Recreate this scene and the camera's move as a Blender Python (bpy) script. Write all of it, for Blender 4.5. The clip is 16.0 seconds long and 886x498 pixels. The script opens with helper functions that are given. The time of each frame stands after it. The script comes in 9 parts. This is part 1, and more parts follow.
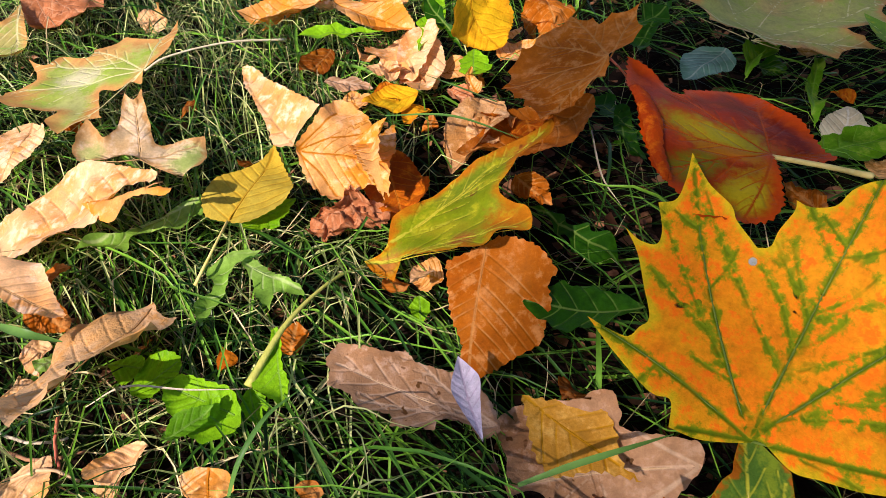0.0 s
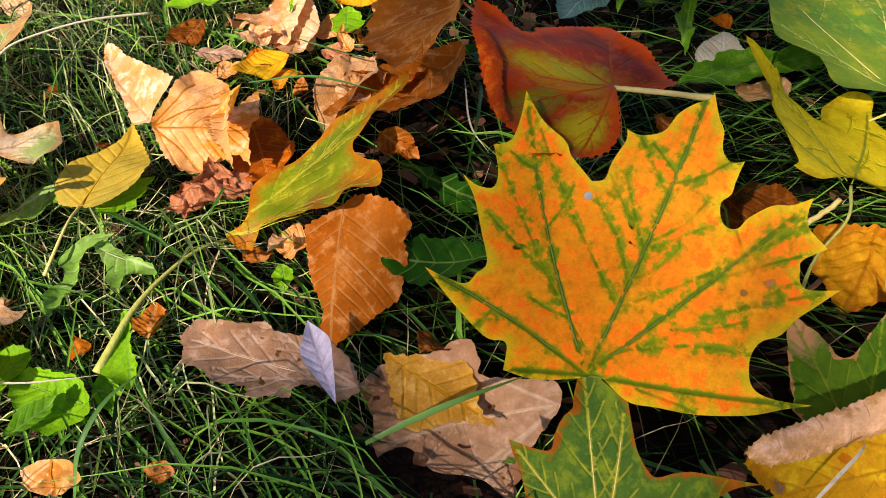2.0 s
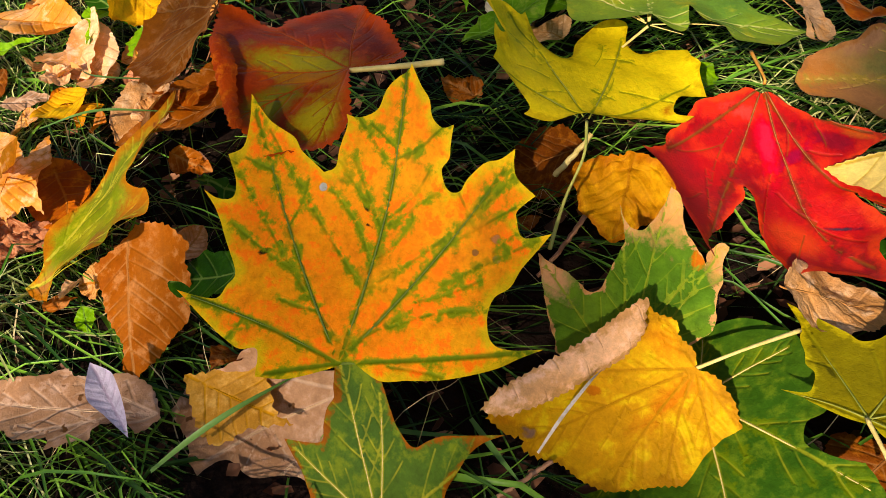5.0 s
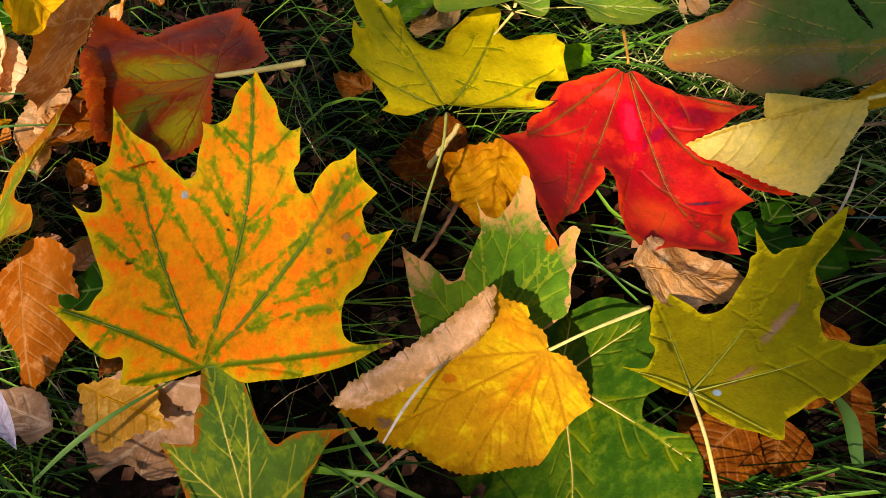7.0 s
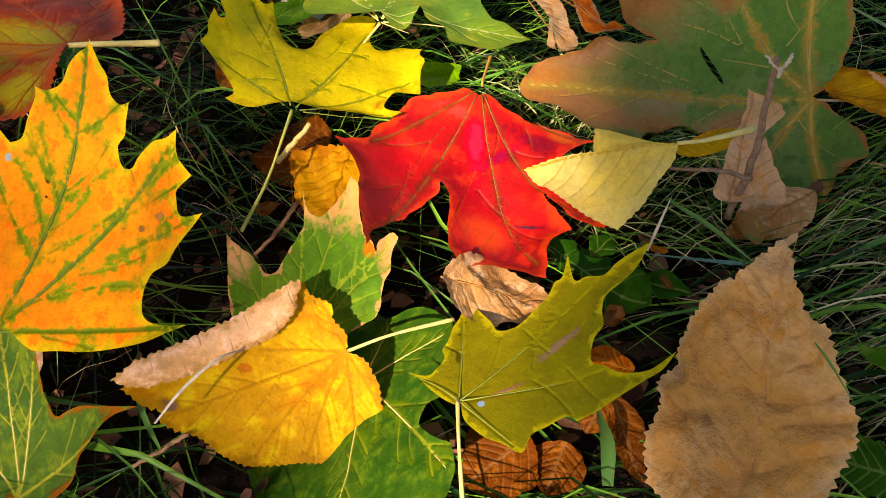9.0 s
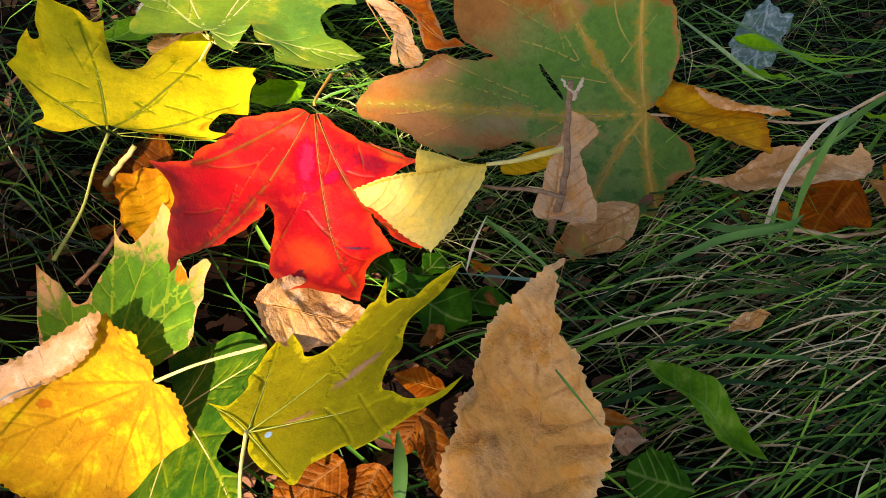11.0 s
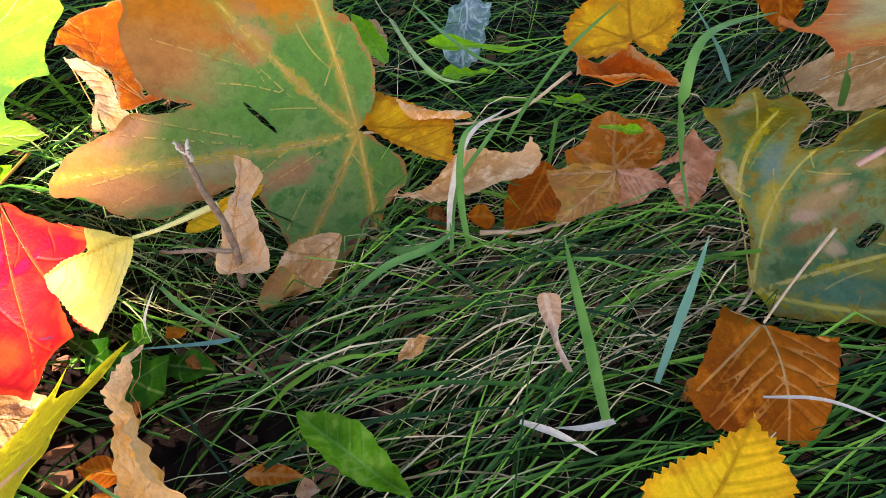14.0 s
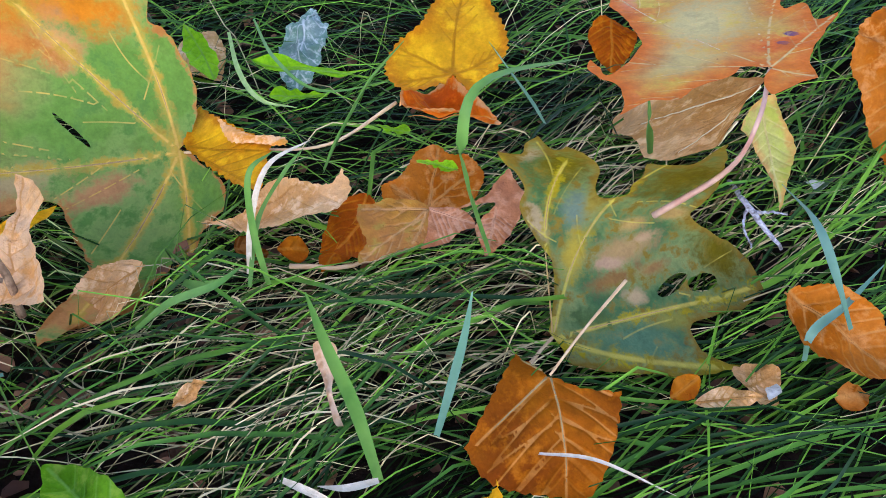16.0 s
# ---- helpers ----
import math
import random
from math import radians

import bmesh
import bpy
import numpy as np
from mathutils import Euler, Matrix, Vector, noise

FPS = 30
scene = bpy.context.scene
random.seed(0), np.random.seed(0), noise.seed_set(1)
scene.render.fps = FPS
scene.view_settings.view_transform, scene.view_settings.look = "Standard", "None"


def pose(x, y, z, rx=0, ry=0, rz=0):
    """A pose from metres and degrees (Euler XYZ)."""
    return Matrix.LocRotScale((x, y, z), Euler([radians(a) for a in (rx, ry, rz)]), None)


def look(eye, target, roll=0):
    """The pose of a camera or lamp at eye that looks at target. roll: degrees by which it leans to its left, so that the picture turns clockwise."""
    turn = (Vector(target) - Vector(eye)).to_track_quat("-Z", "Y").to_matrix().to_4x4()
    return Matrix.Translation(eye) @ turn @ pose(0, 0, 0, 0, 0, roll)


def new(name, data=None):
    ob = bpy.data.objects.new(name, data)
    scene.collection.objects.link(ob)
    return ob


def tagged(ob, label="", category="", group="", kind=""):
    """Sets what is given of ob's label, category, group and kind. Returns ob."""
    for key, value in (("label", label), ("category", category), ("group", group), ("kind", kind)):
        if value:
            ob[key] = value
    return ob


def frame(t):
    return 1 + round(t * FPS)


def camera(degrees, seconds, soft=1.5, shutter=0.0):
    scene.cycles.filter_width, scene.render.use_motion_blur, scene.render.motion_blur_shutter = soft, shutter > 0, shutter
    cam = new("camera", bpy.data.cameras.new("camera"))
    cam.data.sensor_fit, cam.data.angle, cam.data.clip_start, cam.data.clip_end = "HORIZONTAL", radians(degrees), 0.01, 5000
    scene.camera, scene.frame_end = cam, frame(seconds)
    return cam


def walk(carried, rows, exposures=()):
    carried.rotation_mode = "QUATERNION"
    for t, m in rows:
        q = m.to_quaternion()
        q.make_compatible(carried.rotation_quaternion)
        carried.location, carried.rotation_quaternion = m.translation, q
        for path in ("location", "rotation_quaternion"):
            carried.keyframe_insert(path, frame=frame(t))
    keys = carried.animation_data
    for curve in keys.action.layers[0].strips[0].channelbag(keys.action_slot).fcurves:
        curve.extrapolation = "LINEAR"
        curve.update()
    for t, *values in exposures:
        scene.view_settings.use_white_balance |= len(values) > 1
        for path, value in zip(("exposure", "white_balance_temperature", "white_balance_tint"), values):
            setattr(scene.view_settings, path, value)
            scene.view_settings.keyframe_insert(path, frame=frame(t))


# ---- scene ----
cam = camera(65.81, 16.0, soft=0.8)
PATH = [
    (0, (0.1311, 0.0919, 0.2075), (0.1093, 0.3040, -0.0036), -0.22),
    (0.5, (0.1430, 0.0930, 0.2048), (0.1238, 0.3019, -0.0097), -1.36),
    (1, (0.1556, 0.0941, 0.2017), (0.1388, 0.3001, -0.0157), -2.20),
    (1.5, (0.1664, 0.0944, 0.2005), (0.1527, 0.2983, -0.0191), -2.82),
    (2, (0.1781, 0.0958, 0.2002), (0.1666, 0.2978, -0.0213), -3.85),
    (2.5, (0.1892, 0.0954, 0.1997), (0.1786, 0.2959, -0.0232), -5.10),
    (3, (0.2041, 0.0962, 0.1990), (0.1953, 0.2957, -0.0249), -6.77),
    (3.5, (0.2173, 0.0957, 0.1982), (0.2100, 0.2945, -0.0264), -8.49),
    (6, (0.2817, 0.0906, 0.2006), (0.2722, 0.2775, -0.0338), -18.87),
    (6.5, (0.2926, 0.0880, 0.1986), (0.2824, 0.2747, -0.0360), -19.72),
    (7, (0.3038, 0.0856, 0.1974), (0.2938, 0.2705, -0.0386), -19.34),
    (7.5, (0.3115, 0.0795, 0.1928), (0.3041, 0.2659, -0.0422), -16.80),
    (8, (0.3223, 0.0739, 0.1895), (0.3192, 0.2612, -0.0448), -13.12),
    (8.5, (0.3326, 0.0710, 0.1887), (0.3367, 0.2580, -0.0459), -9.93),
    (9, (0.3472, 0.0701, 0.1893), (0.3574, 0.2587, -0.0438), -8.02),
    (9.5, (0.3597, 0.0695, 0.1876), (0.3765, 0.2586, -0.0447), -6.19),
    (10, (0.3701, 0.0680, 0.1884), (0.3965, 0.2549, -0.0448), -3.22),
    (12.5, (0.4434, 0.0666, 0.1978), (0.4779, 0.2457, -0.0404), -10.24),
    (13, (0.4631, 0.0636, 0.1995), (0.4958, 0.2415, -0.0398), -12.32),
    (13.5, (0.4809, 0.0589, 0.1963), (0.5135, 0.2369, -0.0429), -13.65),
    (14, (0.5008, 0.0551, 0.1912), (0.5348, 0.2305, -0.0498), -14.15),
    (14.5, (0.5144, 0.0519, 0.1867), (0.5504, 0.2257, -0.0551), -13.16),
    (15, (0.5247, 0.0501, 0.1828), (0.5695, 0.2205, -0.0601), -9.44),
    (15.5, (0.5323, 0.0505, 0.1820), (0.5859, 0.2172, -0.0616), -5.75),
    (16, (0.5462, 0.0522, 0.1854), (0.6076, 0.2172, -0.0575), -4.57),
]
EXPOSURES = [(0.0, 0.60, 6000, 33), (3.5, 0.64, 6300, 32), (6.0, 0.56, 6800, 30), (7.5, 0.63, 6800, 30), (9.5, 1.10, 6800, 31), (12.5, 1.7, 6300, 31), (14.5, 2.48, 6100, 33), (16.0, 2.78, 6000, 33)]
walk(cam, [(t, look(eye, target, roll)) for t, eye, target, roll in PATH], EXPOSURES)

from mathutils import geometry

# ---- light ----
SUN_AZ, SUN_EL = 236.0, 40.0          # degrees from +x to the sun, and its height
world = bpy.data.worlds.new("sky")
scene.world = world
world.use_nodes = True
sky = world.node_tree.nodes.new("ShaderNodeTexSky")
sky.sky_type, sky.sun_disc = "NISHITA", False
sky.sun_elevation, sky.sun_rotation = radians(SUN_EL), radians(90 - SUN_AZ)
world.node_tree.links.new(sky.outputs[0], world.node_tree.nodes["Background"].inputs[0])
world.node_tree.nodes["Background"].inputs[1].default_value = 0.10
sun = new("sun", bpy.data.lights.new("sun", "SUN"))
sun.data.energy, sun.data.angle, sun.data.color = 5.0, radians(0.6), (1.0, 0.90, 0.74)
sun_way = Vector((math.cos(radians(SUN_EL)) * math.cos(radians(SUN_AZ)), math.cos(radians(SUN_EL)) * math.sin(radians(SUN_AZ)), math.sin(radians(SUN_EL))))
sun.matrix_world = look(sun_way * 5, (0, 0, 0))


# ---- materials ----
class Nodes:
    """A small wrapper that adds and joins shader nodes."""

    def __init__(self, name):
        self.mat = bpy.data.materials.new(name)
        self.mat.use_nodes = True
        self.tree = self.mat.node_tree
        self.tree.nodes.clear()

    def add(self, kind, inputs=(), out=0, **props):
        node = self.tree.nodes.new("ShaderNode" + kind)
        if "operation" in props:
            node.operation = props["operation"]
        if "attribute_name" in props:
            node.attribute_name = props["attribute_name"]
        if "feature" in props:
            node.feature = props["feature"]
        if "interpolation_type" in props:
            node.interpolation_type = props["interpolation_type"]
        for key, value in dict(inputs).items():
            self.set(node.inputs[key], value)
        return node.outputs[out] if len(node.outputs) else None

    def set(self, socket, value):
        if isinstance(value, bpy.types.NodeSocket):
            self.tree.links.new(value, socket)
        else:
            if socket.type == "RGBA" and len(value) == 3:
                value = (*value, 1)
            socket.default_value = value

    def math(self, op, a, b=0.0, c=0.0):
        return self.add("Math", {0: a, 1: b, 2: c}, operation=op)

    def step(self, x, lo, hi):
        return self.add("MapRange", {0: x, 1: lo, 2: hi}, interpolation_type="SMOOTHSTEP")

    def noise(self, co, scale, detail=3.0, rough=0.55, out=0, dist=0.0):
        return self.add("TexNoise", {"Vector": co, "Scale": scale, "Detail": detail, "Roughness": rough, "Distortion": dist}, out=out)

    def mix(self, f, a, b):
        node = self.tree.nodes.new("ShaderNodeMix")
        node.data_type = "RGBA"
        self.set(node.inputs[0], f), self.set(node.inputs[6], a), self.set(node.inputs[7], b)
        return node.outputs[2]

    def attr(self, name):
        return self.add("Attribute", out=2, attribute_name=name)

    def coords(self, seed=0.0):
        co = self.add("TexCoord", out=3)
        return self.add("VectorMath", {0: co, 1: (seed * 1.37, seed * 0.71, seed * 0.33)}, operation="ADD")

    def finish(self, shader):
        self.add("OutputMaterial", {"Surface": shader})
        return self.mat


def leaf_material(name, c1, c2, c3=None, scale=30.0, cut=(0.42, 0.60), vein=None, vein_w=0.0005, side_w=None, halo=None, halo_w=0.004,
                  halo_cut=(0.35, 0.6), halo_main=False, edge=None, edge_w=0.004, two=None, two_dir=(1, 0), two_at=0.5, two_soft=0.15, under=None,
                  spots=None, spot_cut=0.70, spot_scale=180.0, rough=0.66, gloss=0.07, glow=0.25, wrinkle=0.32, seed=0.0, patches=()):
    """A fallen leaf's blade: mottled ground colours, veins with a halo, edges, a second colour zone and spots."""
    n = Nodes(name)
    co = n.coords(seed)
    big, mid, fine = n.noise(co, scale, 4, 0.6), n.noise(co, scale * 4, 4, 0.65), n.noise(co, 900, 3, 0.6)
    blot = n.noise(co, 330, 4, 0.7)
    col = n.mix(n.step(big, *cut), c1, c2)
    if c3:
        col = n.mix(n.step(mid, 0.48, 0.66), col, c3)
    if two:
        along = n.add("TexCoord", out=3)
        along = n.add("VectorMath", {0: along, 1: (two_dir[0], two_dir[1], 0)}, out=1, operation="DOT_PRODUCT")
        along = n.math("ADD", along, n.math("MULTIPLY", n.math("SUBTRACT", big, 0.5), 0.10))
        col = n.mix(n.step(along, two_at - two_soft, two_at + two_soft), col, two)
    for px, py, rx, ry, turn, tone in patches:
        c, d = math.cos(radians(turn)), math.sin(radians(turn))
        place = n.add("VectorMath", {0: n.add("TexCoord", out=3), 1: (px, py, 0)}, operation="SUBTRACT")
        a = n.add("VectorMath", {0: place, 1: (c / rx, d / rx, 0)}, out=1, operation="DOT_PRODUCT")
        b = n.add("VectorMath", {0: place, 1: (-d / ry, c / ry, 0)}, out=1, operation="DOT_PRODUCT")
        far = n.math("SQRT", n.math("ADD", n.math("MULTIPLY", a, a), n.math("MULTIPLY", b, b)))
        far = n.math("ADD", far, n.math("ADD", n.math("MULTIPLY", n.math("SUBTRACT", mid, 0.5), 2.4 if rx > 0.0032 else 1.0), n.math("MULTIPLY", n.math("SUBTRACT", blot, 0.5), 1.2)))
        col = n.mix(n.math("SUBTRACT", 1.0, n.step(far, 0.25 if rx > 0.0032 else 0.7, 1.4 if rx > 0.0032 else 1.15)), col, tone)
    ragged = n.math("ADD", n.attr("edge_way"), n.math("MULTIPLY", n.math("SUBTRACT", mid, 0.5), 0.012))
    if edge:
        col = n.mix(n.math("SUBTRACT", 1.0, n.step(ragged, 0.0, edge_w)), col, edge)
    if halo:
        way = n.math("ADD", n.attr("main_way" if halo_main else "vein_way"), n.math("MULTIPLY", n.math("ADD", n.math("SUBTRACT", mid, 0.5), n.math("SUBTRACT", blot, 0.5)), 0.008))
        col = n.mix(n.math("MULTIPLY", n.math("SUBTRACT", 1.0, n.step(way, 0.0, halo_w)), n.step(n.noise(co, scale * 1.7, 2), *halo_cut)), col, halo)
    if vein:
        col = n.mix(n.math("MULTIPLY", 0.85, n.math("SUBTRACT", 1.0, n.step(n.attr("main_way"), vein_w * 0.4, vein_w * 1.6))), col, vein)
        w = side_w if side_w else vein_w * 0.6
        col = n.mix(n.math("MULTIPLY", n.math("MULTIPLY_ADD", n.step(n.noise(co, scale * 2.3, 2), 0.38, 0.62), 0.6, 0.2), n.math("SUBTRACT", 1.0, n.step(n.attr("vein_way"), w * 0.2, w * 1.5))), col, vein)
    if spots:
        col = n.mix(n.step(n.noise(co, spot_scale, 2, 0.5), spot_cut, spot_cut + 0.05), col, spots)
    if under:
        col = n.mix(n.attr("under"), col, n.mix(n.step(mid, 0.4, 0.65), under, tuple(0.8 * v for v in under)))
    net = n.step(n.add("TexVoronoi", {"Vector": n.add("VectorMath", {0: n.add("VectorMath", {0: n.noise(co, 160, 2, 0.5, out=1), 1: (0.003, 0.003, 0.003)}, operation="MULTIPLY"), 1: co}, operation="ADD"), "Scale": 330.0}, feature="DISTANCE_TO_EDGE"), 0.0, 0.10)
    value = n.math("ADD", 0.11, n.math("ADD", n.math("MULTIPLY_ADD", blot, 0.55, n.math("MULTIPLY", fine, 0.30)), n.math("MULTIPLY", mid, 0.92)))
    col = n.add("HueSaturation", {"Color": col, "Value": value, "Saturation": 1.12})
    relief = n.math("ADD", n.math("MULTIPLY", n.step(n.attr("vein_way"), 0.0, 0.0010), 0.16), n.math("ADD", n.math("MULTIPLY", mid, wrinkle), n.math("MULTIPLY_ADD", n.math("MULTIPLY_ADD", blot, 4.0, net), 0.020, n.math("MULTIPLY", fine, 0.05))))
    bump = n.add("Bump", {"Strength": 0.9, "Distance": 0.0015, "Height": relief})
    body = n.add("BsdfPrincipled", {"Base Color": col, "Roughness": n.math("ADD", rough - 0.08, n.math("MULTIPLY", mid, 0.16)), "Specular IOR Level": gloss, "Normal": bump})
    back = n.add("BsdfTranslucent", {"Color": n.add("HueSaturation", {"Color": col, "Saturation": 1.1, "Value": 1.1}), "Normal": bump})
    return n.finish(n.add("MixShader", {0: glow, 1: body, 2: back}))


def plain_material(name, c1, c2, scale=120.0, rough=0.55, gloss=0.2, glow=0.0, per_piece=False, bump_d=0.0006):
    n = Nodes(name)
    co = n.coords()
    tone = n.noise(co, scale, 4, 0.6)
    if per_piece:
        tone = n.math("ADD", n.math("MULTIPLY", tone, 0.5), n.math("MULTIPLY", n.add("NewGeometry", out=8), 0.5))
    col = n.mix(n.step(tone, 0.32, 0.70) if per_piece else n.step(tone, 0.25, 0.75), c1, c2)
    bump = n.add("Bump", {"Strength": 0.5, "Distance": bump_d, "Height": n.noise(co, scale * 3, 3)})
    body = n.add("BsdfPrincipled", {"Base Color": col, "Roughness": rough, "Specular IOR Level": gloss, "Normal": bump})
    if glow:
        body = n.add("MixShader", {0: glow, 1: body, 2: n.add("BsdfTranslucent", {"Color": col})})
    return n.finish(body)


# ---- shape tools ----
def smooth_noise(x, y, z=0.0):
    return noise.noise(Vector((x, y, z)))


def bowed(a, b, bow, step):
    """Points from a towards b (b left out) along an arc that bows to the left by bow times its length."""
    a, b = np.array(a), np.array(b)
    d = b - a
    length = np.hypot(*d)
    count = max(2, int(length / step))
    s = np.linspace(0, 1, count, endpoint=False)[:, None]
    return a + s * d + 4 * s * (1 - s) * bow * np.array([-d[1], d[0]])


def maple_outline(lobes, sinus, rng, tooth=0.13, step=0.0012):
    """lobes: (degrees from the leaf's axis, length), from right to left; sinus: the same for the deepest points between them."""
    tips = [np.array([math.cos(radians(a)), math.sin(radians(a))]) * l for a, l in lobes]
    cuts = []
    for i in range(len(lobes) - 1):
        mid, r = radians(sinus[i][0]), sinus[i][1]
        cuts.append(np.array([math.cos(mid), math.sin(mid)]) * r)
    first = np.array([math.cos(radians(lobes[0][0] - 28)), math.sin(radians(lobes[0][0] - 28))]) * lobes[0][1] * 0.35
    last = np.array([math.cos(radians(lobes[-1][0] + 28)), math.sin(radians(lobes[-1][0] + 28))]) * lobes[-1][1] * 0.35
    keys = [(np.zeros(2), 0.0), (first, 0.05)]
    for i, tip in enumerate(tips):
        before = cuts[i - 1] if i else first
        after = cuts[i] if i < len(cuts) else last
        for a, b, side in ((before, tip, 0), (tip, after, 1)):
            d = b - a
            out = np.array([d[1], -d[0]])
            f = (0.38 if not side else 0.62) + rng.uniform(-0.07, 0.07)
            o = tooth * rng.uniform(0.7, 1.35)
            lead = 0.09
            if not side:
                keys += [(a + d * f + out * o, 0.05), (a + d * (f + lead) + out * o * 0.12, 0.02), (b, 0.11)]
            else:
                keys += [(a + d * (f - lead) + out * o * 0.12, 0.11), (a + d * f + out * o, 0.02), (b, 0.06)]
    keys.append((np.zeros(2), 0.04))
    line = [bowed(keys[i][0], keys[i + 1][0], keys[i + 1][1], step) for i in range(len(keys) - 1)]
    return np.concatenate(line)


def maple_veins(lobes, sinus, rng):
    main, side = [], []
    for a, l in lobes:
        d = np.array([math.cos(radians(a)), math.sin(radians(a))])
        n = np.array([-d[1], d[0]])
        bend = rng.uniform(-0.04, 0.04) * l
        s = np.linspace(0, 0.97, 40)[:, None]
        main.append(s * d * l + np.sin(s * math.pi) * n * bend)
        for k, f in enumerate((0.36, 0.52, 0.68, 0.82)):
            for sign in (1, -1):
                g = f + 0.04 * sign + rng.uniform(-0.03, 0.03)
                long = l * (0.42 - 0.34 * f) * rng.uniform(0.8, 1.1)
                w = d * math.cos(radians(42)) + n * sign * math.sin(radians(42))
                s = np.linspace(0, 1, 24)[:, None]
                side.append(d * l * g + math.sin(g * math.pi) * n * bend + s * w * long + s * s * d * long * 0.25)
    return main, side


def ovate_outline(length, left, right, heart=0.0, point=0.0, widest=0.42, teeth=24, bite=0.03, power=0.85, step=0.001, rag=0.0):
    """An egg- or heart-shaped margin with saw teeth. left, right: half widths; heart: how far the base lobes reach back; point: how drawn out the tip is."""
    def half(w, sign, heart):
        t = np.linspace(0, 1, 241)
        p = math.log(0.5) / math.log(widest)
        y = w * np.sin(math.pi * t ** p).clip(0) ** power
        y *= 1 - point * np.clip((t - 0.55) / 0.45, 0, 1) * (1 - np.clip((t - 0.55) / 0.45, 0, 1)) * 2.2
        y *= np.array([1 + 0.16 * smooth_noise(v * 4.5 + sign * 3.3, rag, 5.5) + 0.08 * smooth_noise(v * 11 + sign * 7, rag, 9.5) for v in t])
        x = length * (t - heart * np.sin(math.pi * np.clip(t / 0.55, 0, 1)) * (1 - t))
        return np.stack([x, y * sign], 1)
    hearts = heart if isinstance(heart, tuple) else (heart, heart)
    line = np.concatenate([half(right, -1, hearts[1]), half(left, 1, hearts[0])[::-1][1:-1]])
    way = np.concatenate([[0], np.cumsum(np.hypot(*np.diff(line, axis=0).T))])
    count = int(way[-1] / step)
    s = np.linspace(0, way[-1], count, endpoint=False)
    out = np.stack([np.interp(s, way, line[:, 0]), np.interp(s, way, line[:, 1])], 1)
    d = np.roll(out, -1, 0) - np.roll(out, 1, 0)
    d /= np.maximum(np.hypot(*d.T), 1e-9)[:, None]
    normal = np.stack([d[:, 1], -d[:, 0]], 1)
    half_way = way[-1] / 2
    phase = np.where(s < half_way, s, way[-1] - s) / half_way * teeth
    saw = phase % 1.0
    saw = np.where(saw < 0.75, saw / 0.75, (1 - saw) / 0.25)
    fade = np.clip(np.minimum(phase, teeth - phase) / 1.5, 0, 1)
    size = np.array([0.7 + 0.6 * abs(smooth_noise(v * 0.9, 3.1)) for v in phase])
    return out + normal * ((saw - 0.5) * bite * fade * size * max(left, right) * 2)[:, None]


def saw_edge(out, teeth, bite):
    """Saw teeth along a closed margin that turns to the left."""
    d = np.roll(out, -1, 0) - np.roll(out, 1, 0)
    d /= np.maximum(np.hypot(*d.T), 1e-9)[:, None]
    phase = np.arange(len(out)) / len(out) * 2 * teeth
    phase = np.where(phase < teeth, phase, 2 * teeth - phase)
    saw = phase % 1.0
    saw = np.where(saw < 0.75, saw / 0.75, (1 - saw) / 0.25)
    size = np.array([0.5 + 1.0 * abs(smooth_noise(v * 0.9, 3.1)) for v in phase])
    return out + np.stack([d[:, 1], -d[:, 0]], 1) * ((saw - 0.5) * bite * size)[:, None]


def free_outline(margin, teeth, bite, step=0.001):
    """A margin led round by a few turning points (x, y, sharp), straight into sharp ones and round through the others."""
    keys = [np.array(k[:2]) for k in margin]
    sharp = [len(k) > 2 and k[2] for k in margin]
    n, line = len(keys), []
    for i in range(n):
        a, b = keys[i], keys[(i + 1) % n]
        ta = (b - keys[i - 1]) * 0.5 if not sharp[i] else (b - a) * 0.8
        tb = (keys[(i + 2) % n] - a) * 0.5 if not sharp[(i + 1) % n] else (b - a) * 0.8
        s = np.linspace(0, 1, max(3, int(np.hypot(*(b - a)) / step)), endpoint=False)[:, None]
        line.append((2 * s ** 3 - 3 * s ** 2 + 1) * a + (s ** 3 - 2 * s ** 2 + s) * ta + (3 * s ** 2 - 2 * s ** 3) * b + (s ** 3 - s ** 2) * tb)
    line = np.concatenate(line)
    x, y = line.T
    if np.sum(x * np.roll(y, -1) - y * np.roll(x, -1)) < 0:
        line = line[::-1]
    return saw_edge(line, teeth, bite) if bite else line


def ovate_veins(length, left, right, rng, pairs=7, angle=48, palmate=False):
    s = np.linspace(0, 0.97, 60)[:, None]
    bend = rng.uniform(-0.03, 0.03) * length
    main = [np.concatenate([s * length, np.sin(s * math.pi) * bend], 1)]
    side = []
    for i in range(pairs):
        f = 0.04 + 0.80 * i / pairs
        for sign, w in ((1, left), (-1, right)):
            a = radians(angle * (1.25 - 0.3 * f) + rng.uniform(-4, 4))
            long = w * 1.5
            q = np.linspace(0, 1, 50)[:, None]
            g = f + rng.uniform(-0.015, 0.015)
            p = np.array([g * length, math.sin(g * math.pi) * bend])
            side.append(p + q * long * np.array([math.cos(a), sign * math.sin(a)]) + q * q * long * np.array([0.16, 0]))
    if palmate:
        for sign, w in ((1, left), (-1, right)):
            for a, k in ((95, 0.75), (130, 0.5)):
                q = np.linspace(0, 1, 40)[:, None]
                side.append(q * w * k * 1.3 * np.array([math.cos(radians(a)), sign * math.sin(radians(a))]) + q * q * w * 0.2 * np.array([1, 0]))
    return main, side


